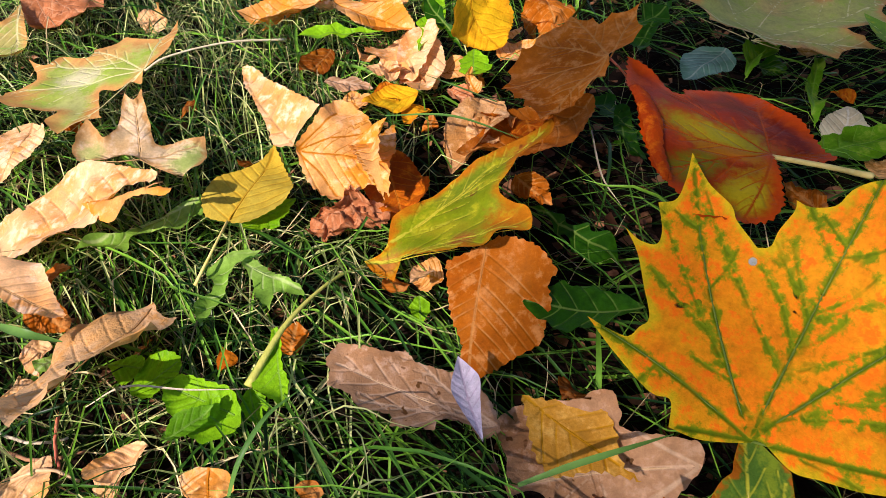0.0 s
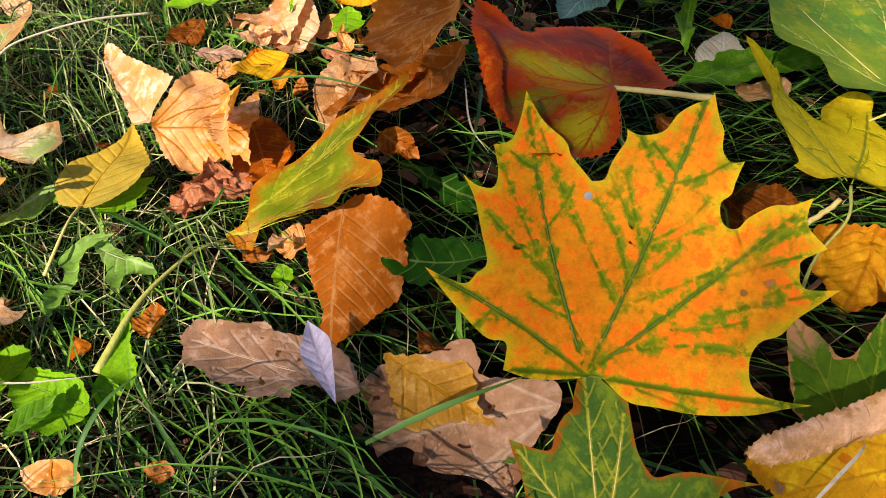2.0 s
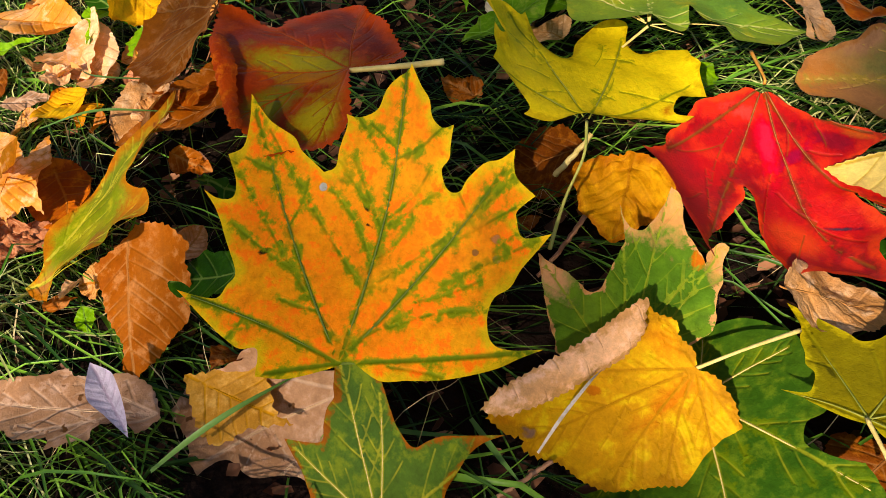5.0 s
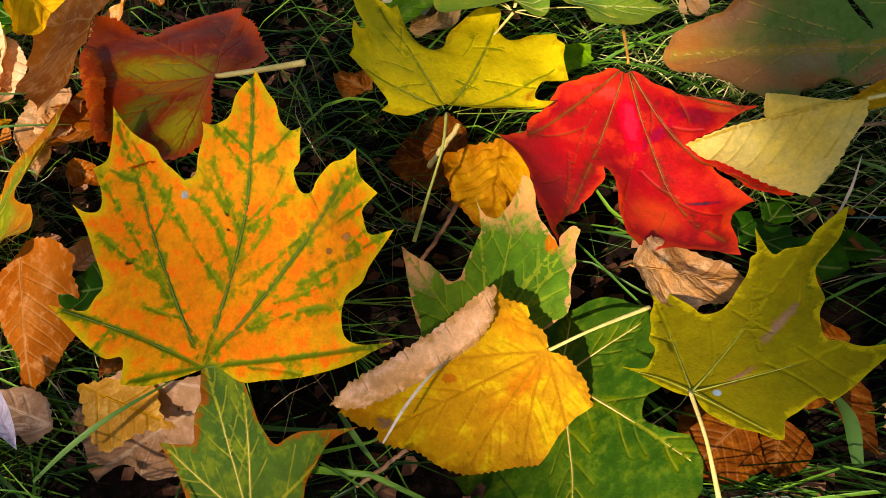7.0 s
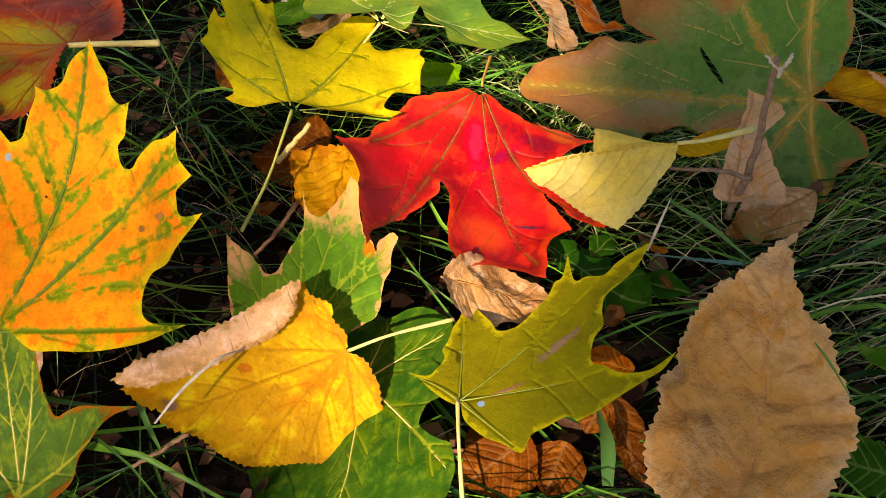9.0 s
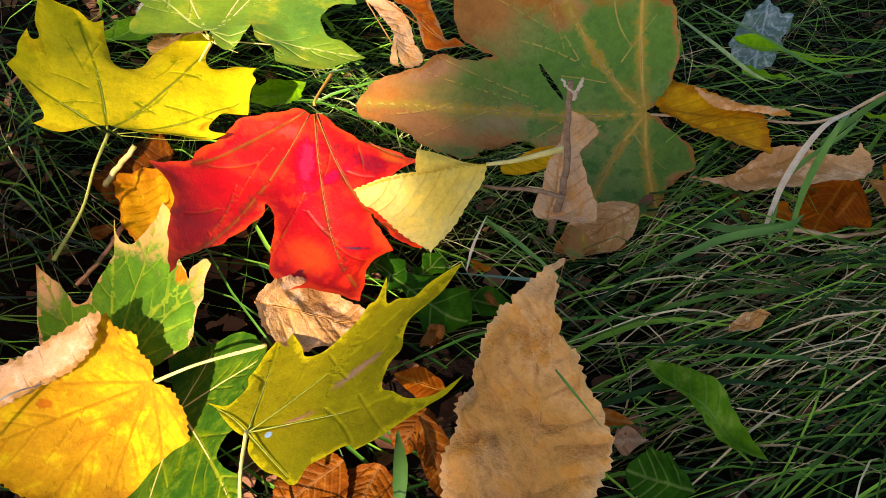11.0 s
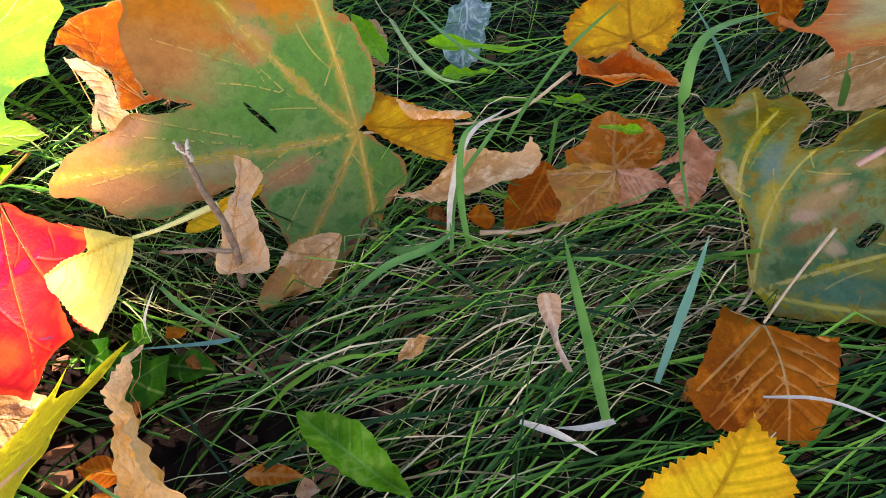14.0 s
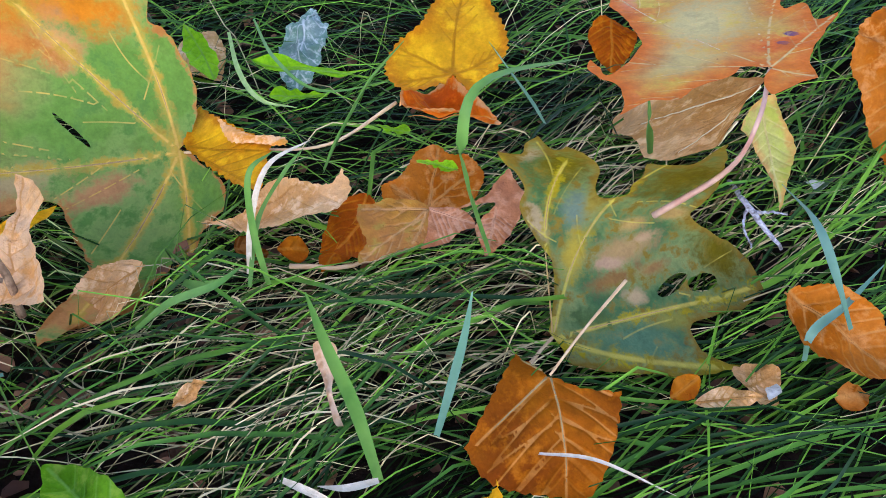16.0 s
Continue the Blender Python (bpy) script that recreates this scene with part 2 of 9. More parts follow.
def weed_outline(length, width, lobes=4, step=0.0012):
    """A dandelion-like leaf: long, with backward lobes that widen to the tip."""
    def half(sign):
        t = np.linspace(0, 1, 300)
        if lobes:
            env = width * (0.10 + 0.90 * np.clip(t / 0.74, 0, 1) ** 1.1) * np.clip(1 - np.clip((t - 0.66) / 0.34, 0, 1) ** 2.2, 0, 1)
            ph = (t * lobes * 1.1 + 0.12 * sign) % 1.0
            cut = 1 - 0.62 * np.clip(1 - (t / 0.80) ** 6, 0, 1) * (0.5 + 0.5 * np.cos(2 * math.pi * ph ** 1.7)) ** 0.8
        else:
            env = width * np.sin(math.pi * t ** 1.25).clip(0) ** 0.8
            cut = 1 + 0.10 * np.sin(t * 21 + sign) + 0.06 * np.sin(t * 47)
        return np.stack([t * length, env * cut * sign + 1e-5 * sign], 1)

    line = np.concatenate([half(-1), half(1)[::-1][1:-1]])
    way = np.concatenate([[0], np.cumsum(np.hypot(*np.diff(line, axis=0).T))])
    s = np.linspace(0, way[-1], int(way[-1] / step), endpoint=False)
    return np.stack([np.interp(s, way, line[:, 0]), np.interp(s, way, line[:, 1])], 1)


def inside(points, line):
    x, y = points[:, 0][:, None], points[:, 1][:, None]
    a, b = line, np.roll(line, -1, 0)
    cross = ((a[:, 1] > y) != (b[:, 1] > y)) & (x < (b[:, 0] - a[:, 0]) * (y - a[:, 1]) / (b[:, 1] - a[:, 1] + 1e-12) + a[:, 0])
    return cross.sum(1) % 2 == 1


def nearest(points, cloud):
    out = np.empty(len(points))
    for i in range(0, len(points), 1500):
        q = points[i:i + 1500]
        out[i:i + 1500] = np.sqrt(((q[:, None, :] - cloud[None]) ** 2).sum(2).min(1))
    return out


class Shape:
    """How a flat blade is bent in space: waves, cupping, a keel along the midrib, an arch, and rolls or folds past straight lines."""

    def __init__(self, size, wave=0.05, grain=1.6, cup=0.0, keel=0.0, arch=0.0, crumple=0.0, lip=0.09, quilt=0.07, crease=0, folds=(), sag=(), seed=0):
        self.sag = tuple(sag) + (0.0,) * (10 - len(sag))
        self.size, self.wave, self.grain, self.cup, self.keel, self.arch, self.crumple, self.lip, self.quilt, self.folds, self.seed = size, wave, grain, cup, keel, arch, crumple, lip, quilt, list(folds), seed
        rng = random.Random(seed * 5 + 1)
        for _ in range(crease):
            self.folds.append((size * rng.uniform(0.25, 0.75), size * rng.uniform(-0.15, 0.15), rng.uniform(0, 360), size * 0.05, rng.choice((-1, 1)) * rng.uniform(10, 32)))

    def __call__(self, p, rim=9.0, puff=0.0):
        x, y = float(p[0]), float(p[1])
        u, v, k = x / self.size, y / self.size, self.seed * 3.7
        r = min(1.5, math.hypot(u, v) * 1.6)
        z = self.size * (self.wave * (smooth_noise(u * self.grain + k, v * self.grain) + 0.45 * smooth_noise(u * self.grain * 2.6, v * self.grain * 2.6 + k)) * (0.25 + r)
                         + self.cup * v * v + self.keel * abs(v) + self.arch * (u - 0.5) ** 2)
        z += self.quilt * min(puff, 0.0045)
        a = self.sag
        z += a[0] + a[1] * x + a[2] * y + a[3] * x * x + a[4] * x * y + a[5] * y * y + a[6] * x ** 3 + a[7] * x * x * y + a[8] * x * y * y + a[9] * y ** 3
        if self.lip and rim < 0.16 * self.size:
            z += self.size * self.lip * (1 - rim / (0.16 * self.size)) ** 2 * (0.35 + smooth_noise(u * 2.3 + k, v * 2.3, 7.7))
        if self.crumple:
            z += self.size * self.crumple * (abs(smooth_noise(u * 5 + k, v * 5, 1.3)) + 0.6 * abs(smooth_noise(u * 11 + k, v * 11, 2.1)))
            x += self.size * self.crumple * 0.5 * smooth_noise(u * 4, v * 4, k + 5)
            y += self.size * self.crumple * 0.5 * smooth_noise(u * 4, v * 4, k + 9)
        q, under = Vector((x, y, z)), 0.0
        for px, py, way, radius, turn, *more in self.folds:
            n = Vector((-math.sin(radians(way)), math.cos(radians(way)), 0))
            s = (q - Vector((px, py, 0))).dot(n)
            if s > 0:
                if more:
                    along = (q - Vector((px, py, 0))).dot(Vector((n.y, -n.x, 0))) / more[1]
                    radius += (more[0] - radius) * min(1.2, max(0.0, along))
                full = radians(abs(turn))
                sign = 1 if turn > 0 else -1
                th = min(s / radius, full)
                rest = s - th * radius
                flat = q - n * s
                h = flat.z
                flat.z = 0
                side = radius * math.sin(th) + rest * math.cos(th) - sign * h * math.sin(th)
                up = sign * (radius * (1 - math.cos(th)) + rest * math.sin(th)) + h * math.cos(th)
                q = flat + n * side + Vector((0, 0, up))
                under = max(under, min(1.0, max(0.0, (math.degrees(th) - 70) / 40)))
        return q, under


def mesh_object(name, verts, faces, material, parent=None, label="", smooth=True):
    me = bpy.data.meshes.new(name)
    me.from_pydata([tuple(v) for v in verts], [], faces)
    me.materials.append(material)
    if smooth:
        me.polygons.foreach_set("use_smooth", [True] * len(me.polygons))
    ob = new(name, me)
    ob.parent = parent
    if label:
        tagged(ob, label)
    return ob


def tube_mesh(path, radii, sides=6, flat=1.0):
    """Rings along a path; radii are given at even steps and run smoothly between."""
    path = [Vector(p) for p in path]
    verts, faces = [], []
    for i, p in enumerate(path):
        d = (path[min(i + 1, len(path) - 1)] - path[max(i - 1, 0)]).normalized()
        a = d.cross(Vector((0, 0, 1)))
        a = a.normalized() if a.length > 1e-6 else Vector((1, 0, 0))
        b = a.cross(d)
        r = float(np.interp(i / max(1, len(path) - 1), np.linspace(0, 1, len(radii)), radii))
        for k in range(sides):
            w = 2 * math.pi * k / sides
            verts.append(p + a * r * math.cos(w) + b * r * flat * math.sin(w))
        if i:
            for k in range(sides):
                o, q = (i - 1) * sides, i * sides
                faces.append((o + k, o + (k + 1) % sides, q + (k + 1) % sides, q + k))
    faces += [tuple(range(sides))[::-1], tuple(range((len(path) - 1) * sides, len(path) * sides))]
    return verts, faces


def curve_points(points, count=24):
    """A smooth line through a few points."""
    p = [Vector(q) for q in points]
    if len(p) == 2:
        return [p[0].lerp(p[1], i / (count - 1)) for i in range(count)]
    p = [2 * p[0] - p[1]] + p + [2 * p[-1] - p[-2]]
    out, n = [], len(p) - 3
    for i in range(count):
        f = i / (count - 1) * n
        k = min(int(f), n - 1)
        t = f - k
        a, b, c, d = p[k:k + 4]
        out.append(0.5 * (2 * b + (c - a) * t + (2 * a - 5 * b + 4 * c - d) * t * t + (3 * b - a - 3 * c + d) * t ** 3))
    return out


def pose_on(base, tip, roll):
    """The frame of a leaf: x from its base to its tip, z up from its face, leaning by roll degrees about its axis."""
    b, t = Vector(base), Vector(tip)
    x = (t - b).normalized()
    y = Vector((0, 0, 1)).cross(x).normalized()
    m = Matrix((x, y, x.cross(y))).transposed().to_4x4()
    return Matrix.Translation(b) @ m @ Matrix.Rotation(radians(roll), 4, "X")


# lowest leaf over each small square of the ground, for the grass to stay under
CELL, X0, Y0 = 0.003, -0.5, -0.3
cover = np.full((600, 450), 9.0)


def shade_cells(points):
    for p in points:
        i, j = int((p.x - X0) / CELL), int((p.y - Y0) / CELL)
        if 1 <= i < 599 and 1 <= j < 449:
            cell = cover[i - 1:i + 2, j - 1:j + 2]
            np.minimum(cell, p.z, out=cell)


leaf_count = [0]


def turned_edge(thing, margin, shape, up, mat, teeth, bite, fine):
    """The edge of a blade that is turned over onto its face, bowed up in the middle."""
    line = free_outline(margin, teeth, bite)
    lo, hi = line.min(0), line.max(0)
    gx, gy = np.meshgrid(np.arange(lo[0], hi[0], fine), np.arange(lo[1], hi[1], fine))
    grid = np.stack([gx.ravel(), gy.ravel()], 1)
    grid = grid[inside(grid, line)]
    grid = grid[nearest(grid, line) > 0.0007]
    verts, _, faces, _, _, _ = geometry.delaunay_2d_cdt([Vector(p) for p in np.concatenate([line, grid])], [], [list(range(len(line)))], 1, 1e-6)
    flat = np.array([(v.x, v.y) for v in verts])
    rims = nearest(flat, line)
    most = max(rims.max(), 1e-4)
    bent = []
    for p, r in zip(flat, rims):
        q = shape(p)[0]
        q.z += up + 0.45 * most * (math.sqrt(max(0.0, 1 - (1 - r / most) ** 2)) - 0.5) + 0.0008 * smooth_noise(p[0] * 160, p[1] * 160, 3.3)
        bent.append(q)
    edge = mesh_object("turned_edge", bent, faces, mat, thing)
    for key, values in (("main_way", np.full(len(flat), 9.0)), ("vein_way", 0.004 * np.abs(np.sin(flat[:, 0] * 420 + flat[:, 1] * 60))), ("edge_way", rims), ("under", np.zeros(len(flat)))):
        edge.data.attributes.new(key, "FLOAT", "POINT").data.foreach_set("value", values.astype(np.float32))


def leaf(kind, label, base, tip, roll=0.0, mat=None, lobes=None, sinus=None, margin=(), ribs_to=(), palm=False, left=0.0, right=0.0, heart=0.0, point=0.0, widest=0.42, teeth=22, bite=0.03,
         tooth=0.13, power=0.85, pairs=7, angle=48, palmate=False, weed=4, stalk=(), stalk_mat=None, stalk_r=(0.0009, 0.0007, 0.0011), holes=(), fine=0.0021, ribs=True, vein_mat=None,
         rib_r=0.00045, name=None, sides=(), flap=None, **bend):
    """One fallen leaf: blade, raised main veins and stalk under an empty at the base of its blade."""
    leaf_count[0] += 1
    seed = leaf_count[0]
    rng = random.Random(seed * 17)
    size = (Vector(tip) - Vector(base)).length
    if kind == "maple":
        line = maple_outline(lobes, sinus, rng, tooth)
        main, side = maple_veins(lobes, sinus, rng)
        size = max(l for a, l in lobes)
    elif kind == "free":
        line = free_outline(margin, teeth, bite)
        main, side = ovate_veins(size, left, right, rng, pairs, angle) if not palm else ([], [])
        for vx, vy in ([(size, 0.0)] if palm else []) + list(ribs_to):
            d, q = np.array([vx, vy]), np.linspace(0, 0.96, 50)[:, None]
            n = np.array([-vy, vx])
            main.append(q * d + np.sin(q * math.pi) * n * rng.uniform(-0.04, 0.04))
            for f in (0.30, 0.50, 0.68, 0.84) if palm and not sides else ():
                for sign in (1, -1):
                    g = f + 0.05 * sign + rng.uniform(-0.04, 0.04)
                    s = np.linspace(0, 1, 24)[:, None]
                    side.append(d * g + s * (d * 0.75 + n * sign * 0.62) * (0.40 - 0.34 * f) * rng.uniform(0.8, 1.1) + s * s * d * 0.05)
        for x0, y0, x1, y1 in sides:
            a, d, q = np.array([x0, y0]), np.array([x1 - x0, y1 - y0]), np.linspace(0, 1, 30)[:, None]
            side.append(a + q * d + np.sin(q * math.pi) * np.array([-d[1], d[0]]) * rng.uniform(-0.07, 0.07))
        if not side:
            side = [main[0][:2] * 0.5]
    elif kind == "weed":
        line = weed_outline(size, left, weed)
        main, side = ovate_veins(size, left * 0.8, left * 0.8, rng, 5, 55)
    else:
        line = ovate_outline(size, left, right, heart, point, widest, teeth, bite, power, rag=seed * 2.7)
        main, side = ovate_veins(size, left, right, rng, pairs, angle, palmate)
    shape = Shape(size, seed=seed, **bend)
    lo, hi = line.min(0), line.max(0)
    gx, gy = np.meshgrid(np.arange(lo[0], hi[0], fine), np.arange(lo[1], hi[1], fine))
    grid = np.stack([gx.ravel(), gy.ravel()], 1)
    jig = np.random.RandomState(seed)
    grid = grid + jig.uniform(-0.3, 0.3, grid.shape) * fine
    main_pts, side_pts = np.concatenate(main), np.concatenate(side)
    every_vein = np.concatenate([main_pts[::2]] + [v[::2] for v in side])
    beside = []
    for v in [m[::2] for m in main] + [s[::3] for s in side]:
        d = np.gradient(v, axis=0)
        d = np.stack([-d[:, 1], d[:, 0]], 1) / np.maximum(np.hypot(*d.T), 1e-9)[:, None]
        beside += [v + d * 0.0008, v - d * 0.0008]
    beside = np.concatenate(beside)
    beside = beside[nearest(beside, every_vein) > 0.0006]
    grid = grid[nearest(grid, every_vein) > 0.0015]
    inner = np.concatenate([grid, every_vein, beside])
    inner = inner[inside(inner, line)]
    inner = inner[nearest(inner, line) > 0.0006]
    for hx, hy, long, wide, turn in holes:
        cs, sn = math.cos(radians(turn)), math.sin(radians(turn))
        u, v = (inner[:, 0] - hx) * cs + (inner[:, 1] - hy) * sn, (inner[:, 1] - hy) * cs - (inner[:, 0] - hx) * sn
        inner = inner[np.hypot(u / (long + 0.0006), v / (wide + 0.0006)) > 1]
        w = np.linspace(0, 2 * math.pi, 36, endpoint=False)
        e = np.array([1 + 0.25 * smooth_noise(k * 2.1, turn) for k in w])
        u, v = long * np.cos(w), wide * e * np.sin(w) + 0.0012 * np.sin(1.5 * np.cos(w))
        inner = np.concatenate([inner, np.stack([hx + u * cs - v * sn, hy + u * sn + v * cs], 1)])
    every = np.concatenate([line, inner])
    verts, _, faces, _, _, _ = geometry.delaunay_2d_cdt([Vector(p) for p in every], [], [list(range(len(line)))], 1, 1e-6)
    flat = np.array([(v.x, v.y) for v in verts])
    for hx, hy, long, wide, turn in holes:
        c, d = math.cos(radians(turn)), math.sin(radians(turn))
        ring = lambda q: ((q[0] - hx) * c + (q[1] - hy) * d, (q[1] - hy) * c - (q[0] - hx) * d)
        def gap(q):
            u, v = ring(q)
            u /= long
            return 9.0 if abs(u) > 1 else abs(v - 0.0012 * math.sin(1.5 * u)) / (wide * math.sqrt(1 - u * u) + 1e-9)
        faces = [f for f in faces if gap(flat[f].mean(0)) > 1]
    rims = nearest(flat, line)
    veins_way = nearest(flat, np.concatenate([main_pts, side_pts]))
    bent = [shape(p, e, w) for p, e, w in zip(flat, rims, veins_way)]
    where = pose_on(base, tip, roll)
    thing = new(name or {"maple": "maple_leaf", "weed": "weed_leaf"}.get(kind, "fallen_leaf"))
    thing.matrix_world = where
    tagged(thing, label, "weed" if kind == "weed" else "leaf", "growing weed leaves" if kind == "weed" else "fallen autumn leaves")
    blade = mesh_object("blade", [b[0] for b in bent], faces, mat, thing)
    me = blade.data
    for key, values in (("main_way", nearest(flat, main_pts)), ("vein_way", veins_way), ("edge_way", rims),
                        ("under", np.array([b[1] for b in bent]))):
        me.attributes.new(key, "FLOAT", "POINT").data.foreach_set("value", values.astype(np.float32))
    shade_cells([where @ b[0] for b in bent])
    if ribs:
        for v in main:
            v = v[inside(v, line)][::3]
            if len(v) > 3:
                mesh_object("vein", *tube_mesh([shape(p)[0] for p in v], (rib_r, rib_r * 0.3), 5, 0.6), vein_mat or mat, thing)
    if flap:
        turned_edge(thing, flap["margin"], shape, flap["up"], flap["tone"], flap.get("teeth", 16), flap.get("bite", 0.0012), fine)
    if stalk:
        back = where.inverted()
        pts = [back @ Vector(p) for p in stalk]
        mesh_object("stalk", *tube_mesh(curve_points(pts, 22), [0.7 * r for r in stalk_r], 7), stalk_mat or vein_mat or mat, thing)
    return thing


# ---- leaf colours ----
L = leaf_material
ORANGE = L("orange_leaf", (0.88, 0.25, 0.006), (0.84, 0.34, 0.009), (0.90, 0.17, 0.006), 40, vein=(0.10, 0.16, 0.015), vein_w=0.0008, side_w=0.0005, halo=(0.22, 0.28, 0.02),
           halo_w=0.0022, halo_cut=(0.32, 0.50), edge=(0.70, 0.48, 0.03), edge_w=0.004, spots=(0.03, 0.012, 0.006), spot_cut=0.76, seed=1, patches=[(0.0287, 0.0355, 0.0023, 0.0013, -59, (0.02, 0.01, 0.005)), (0.0327, 0.0313, 0.0011, 0.0010, -109, (0.02, 0.01, 0.005)), (0.0505, 0.0060, 0.0020, 0.0010, -143, (0.02, 0.01, 0.005)), (0.0546, -0.0008, 0.0012, 0.0009, -137, (0.02, 0.01, 0.005)), (0.0484, -0.0386, 0.0016, 0.0016, -166, (0.46, 0.2, 0.09)), (0.0432, -0.0329, 0.0010, 0.0010, -110, (0.34, 0.16, 0.06)), (0.0425, -0.0401, 0.0014, 0.0014, -93, (0.46, 0.22, 0.1)), (0.0540, 0.0224, 0.0015, 0.0015, -114, (0.4, 0.42, 0.36))])
# The patch at (0.0623, 0.0188) paints shade on the lobe under the pale leaf.
RED = L("red_leaf", (0.44, 0.028, 0.024), (0.29, 0.013, 0.014), (0.48, 0.046, 0.032), 26, vein=(0.20, 0.06, 0.015), vein_w=0.0005, halo=(0.22, 0.025, 0.015), halo_w=0.0028, halo_main=True, edge=(0.74, 0.06, 0.015), edge_w=0.003, rough=0.45, gloss=0.30, wrinkle=0.3, glow=0.12, seed=2, patches=[(0.0268, 0.0167, 0.0132, 0.0032, 48, (0.24, 0.025, 0.03)), (0.0300, 0.0011, 0.0111, 0.0027, 115, (0.3, 0.03, 0.05)), (0.0318, -0.0423, 0.0145, 0.0063, 122, (0.5, 0.022, 0.02)), (0.0111, -0.0307, 0.0088, 0.0024, 98, (0.34, 0.03, 0.03)), (0.0078, -0.0127, 0.0131, 0.0051, 82, (0.86, 0.13, 0.11)), (0.0609, -0.0117, 0.0101, 0.0073, 51, (0.6, 0.06, 0.02)), (0.0623, 0.0188, 0.0110, 0.0056, 18, (0.34, 0.02, 0.02)), (0.0235, -0.0064, 0.0039, 0.0139, 76, (0.84, 0.1, 0.12)), (0.0606, 0.0035, 0.0050, 0.0007, 57, (0.05, 0.02, 0.03)), (0.0285, 0.0266, 0.0086, 0.0028, 41, (0.55, 0.12, 0.03))])
YELLOW = L("yellow_leaf", (0.78, 0.60, 0.020), (0.70, 0.55, 0.022), (0.64, 0.52, 0.018), 35, vein=(0.24, 0.26, 0.02), vein_w=0.0005, side_w=0.00022, halo=(0.44, 0.42, 0.02), halo_w=0.0012, edge=(0.60, 0.44, 0.03), edge_w=0.002, seed=3, patches=[(-0.0039, -0.0329, 0.0036, 0.0023, -77, (0.46, 0.2, 0.05)), (-0.0017, -0.0044, 0.0056, 0.0025, -125, (0.3, 0.28, 0.03))])
LIME = L("yellow_green_leaf", (0.21, 0.32, 0.045), (0.12, 0.25, 0.045), (0.29, 0.33, 0.045), 18, vein=(0.50, 0.54, 0.16), vein_w=0.0005, glow=0.2, seed=4)
OLIVE_YELLOW = L("olive_yellow_leaf", (0.31, 0.26, 0.006), (0.24, 0.22, 0.006), None, 40, vein=(0.33, 0.30, 0.015), vein_w=0.0006, edge=(0.62, 0.52, 0.03), edge_w=0.002, spots=(0.30, 0.16, 0.06), spot_cut=0.80, spot_scale=70, seed=5, patches=[(0.0110, -0.0074, 0.0065, 0.0013, -20, (0.36, 0.2, 0.11)), (0.0352, -0.0069, 0.0104, 0.0017, -6, (0.34, 0.22, 0.12)), (0.0536, -0.0072, 0.0106, 0.0013, 16, (0.1, 0.17, 0.03)), (0.0031, -0.0054, 0.0012, 0.0012, -54, (0.36, 0.52, 0.56)), (0.0272, 0.0287, 0.0014, 0.0008, -20, (0.12, 0.11, 0.01)), (0.0223, 0.0248, 0.0022, 0.0006, -74, (0.12, 0.11, 0.01)), (0.0135, 0.0158, 0.0038, 0.0007, -127, (0.12, 0.11, 0.01)), (0.0158, 0.0195, 0.0015, 0.0006, -75, (0.12, 0.11, 0.01))])
GREEN = L("green_maple_leaf", (0.036, 0.105, 0.014), (0.058, 0.135, 0.018), (0.10, 0.17, 0.022), 40, vein=(0.26, 0.30, 0.04), vein_w=0.0005, halo=(0.12, 0.19, 0.02), halo_w=0.002, seed=6)
GREEN_PEACH = L("green_leaf_with_peach_tips", (0.075, 0.17, 0.022), (0.11, 0.21, 0.028), None, 40, vein=(0.22, 0.30, 0.04), vein_w=0.0004, side_w=0.0002, edge=(0.60, 0.34, 0.14), edge_w=0.0008, seed=7, patches=[(0.0276, 0.0306, 0.0087, 0.0066, -118, (0.68, 0.4, 0.19)), (0.0501, 0.0106, 0.0078, 0.0058, -80, (0.66, 0.36, 0.15)), (0.0580, -0.0020, 0.0079, 0.0114, -81, (0.66, 0.36, 0.14)), (0.0450, -0.0206, 0.0047, 0.0062, -80, (0.6, 0.34, 0.12)), (0.0448, -0.0141, 0.0026, 0.0048, -100, (0.5, 0.16, 0.04))])
GREEN_RED = L("green_leaf_with_red_tips", (0.07, 0.135, 0.022), (0.05, 0.11, 0.02), (0.13, 0.18, 0.025), 40, vein=(0.34, 0.34, 0.05), vein_w=0.0005, side_w=0.0003, edge=(0.30, 0.10, 0.02), edge_w=0.002, two=(0.34, 0.07, 0.03), two_at=0.062, two_soft=0.006, seed=8)
LINDEN = L("yellow_linden_leaf", (0.66, 0.38, 0.010), (0.58, 0.28, 0.008), (0.62, 0.42, 0.012), 26, vein=(0.46, 0.22, 0.015), vein_w=0.0005, side_w=0.0003, under=(0.76, 0.46, 0.24), edge=(0.45, 0.22, 0.03), edge_w=0.0022, seed=9, patches=[(0.0111, 0.0062, 0.0120, 0.0042, -164, (0.6, 0.2, 0.02)), (0.0045, -0.0109, 0.0074, 0.0063, 160, (0.64, 0.25, 0.02)), (0.0312, -0.0059, 0.0023, 0.0015, 160, (0.5, 0.16, 0.02)), (0.0557, -0.0028, 0.0036, 0.0023, 158, (0.24, 0.14, 0.08)), (0.0620, -0.0093, 0.0049, 0.0019, 147, (0.5, 0.22, 0.04)), (-0.0062, 0.0069, 0.0035, 0.0052, 160, (0.66, 0.28, 0.02))])
PALE_YELLOW = L("pale_yellow_leaf", (0.74, 0.62, 0.20), (0.66, 0.52, 0.13), None, 36, vein=(0.52, 0.38, 0.08), vein_w=0.0005, under=(0.74, 0.62, 0.22), seed=10)
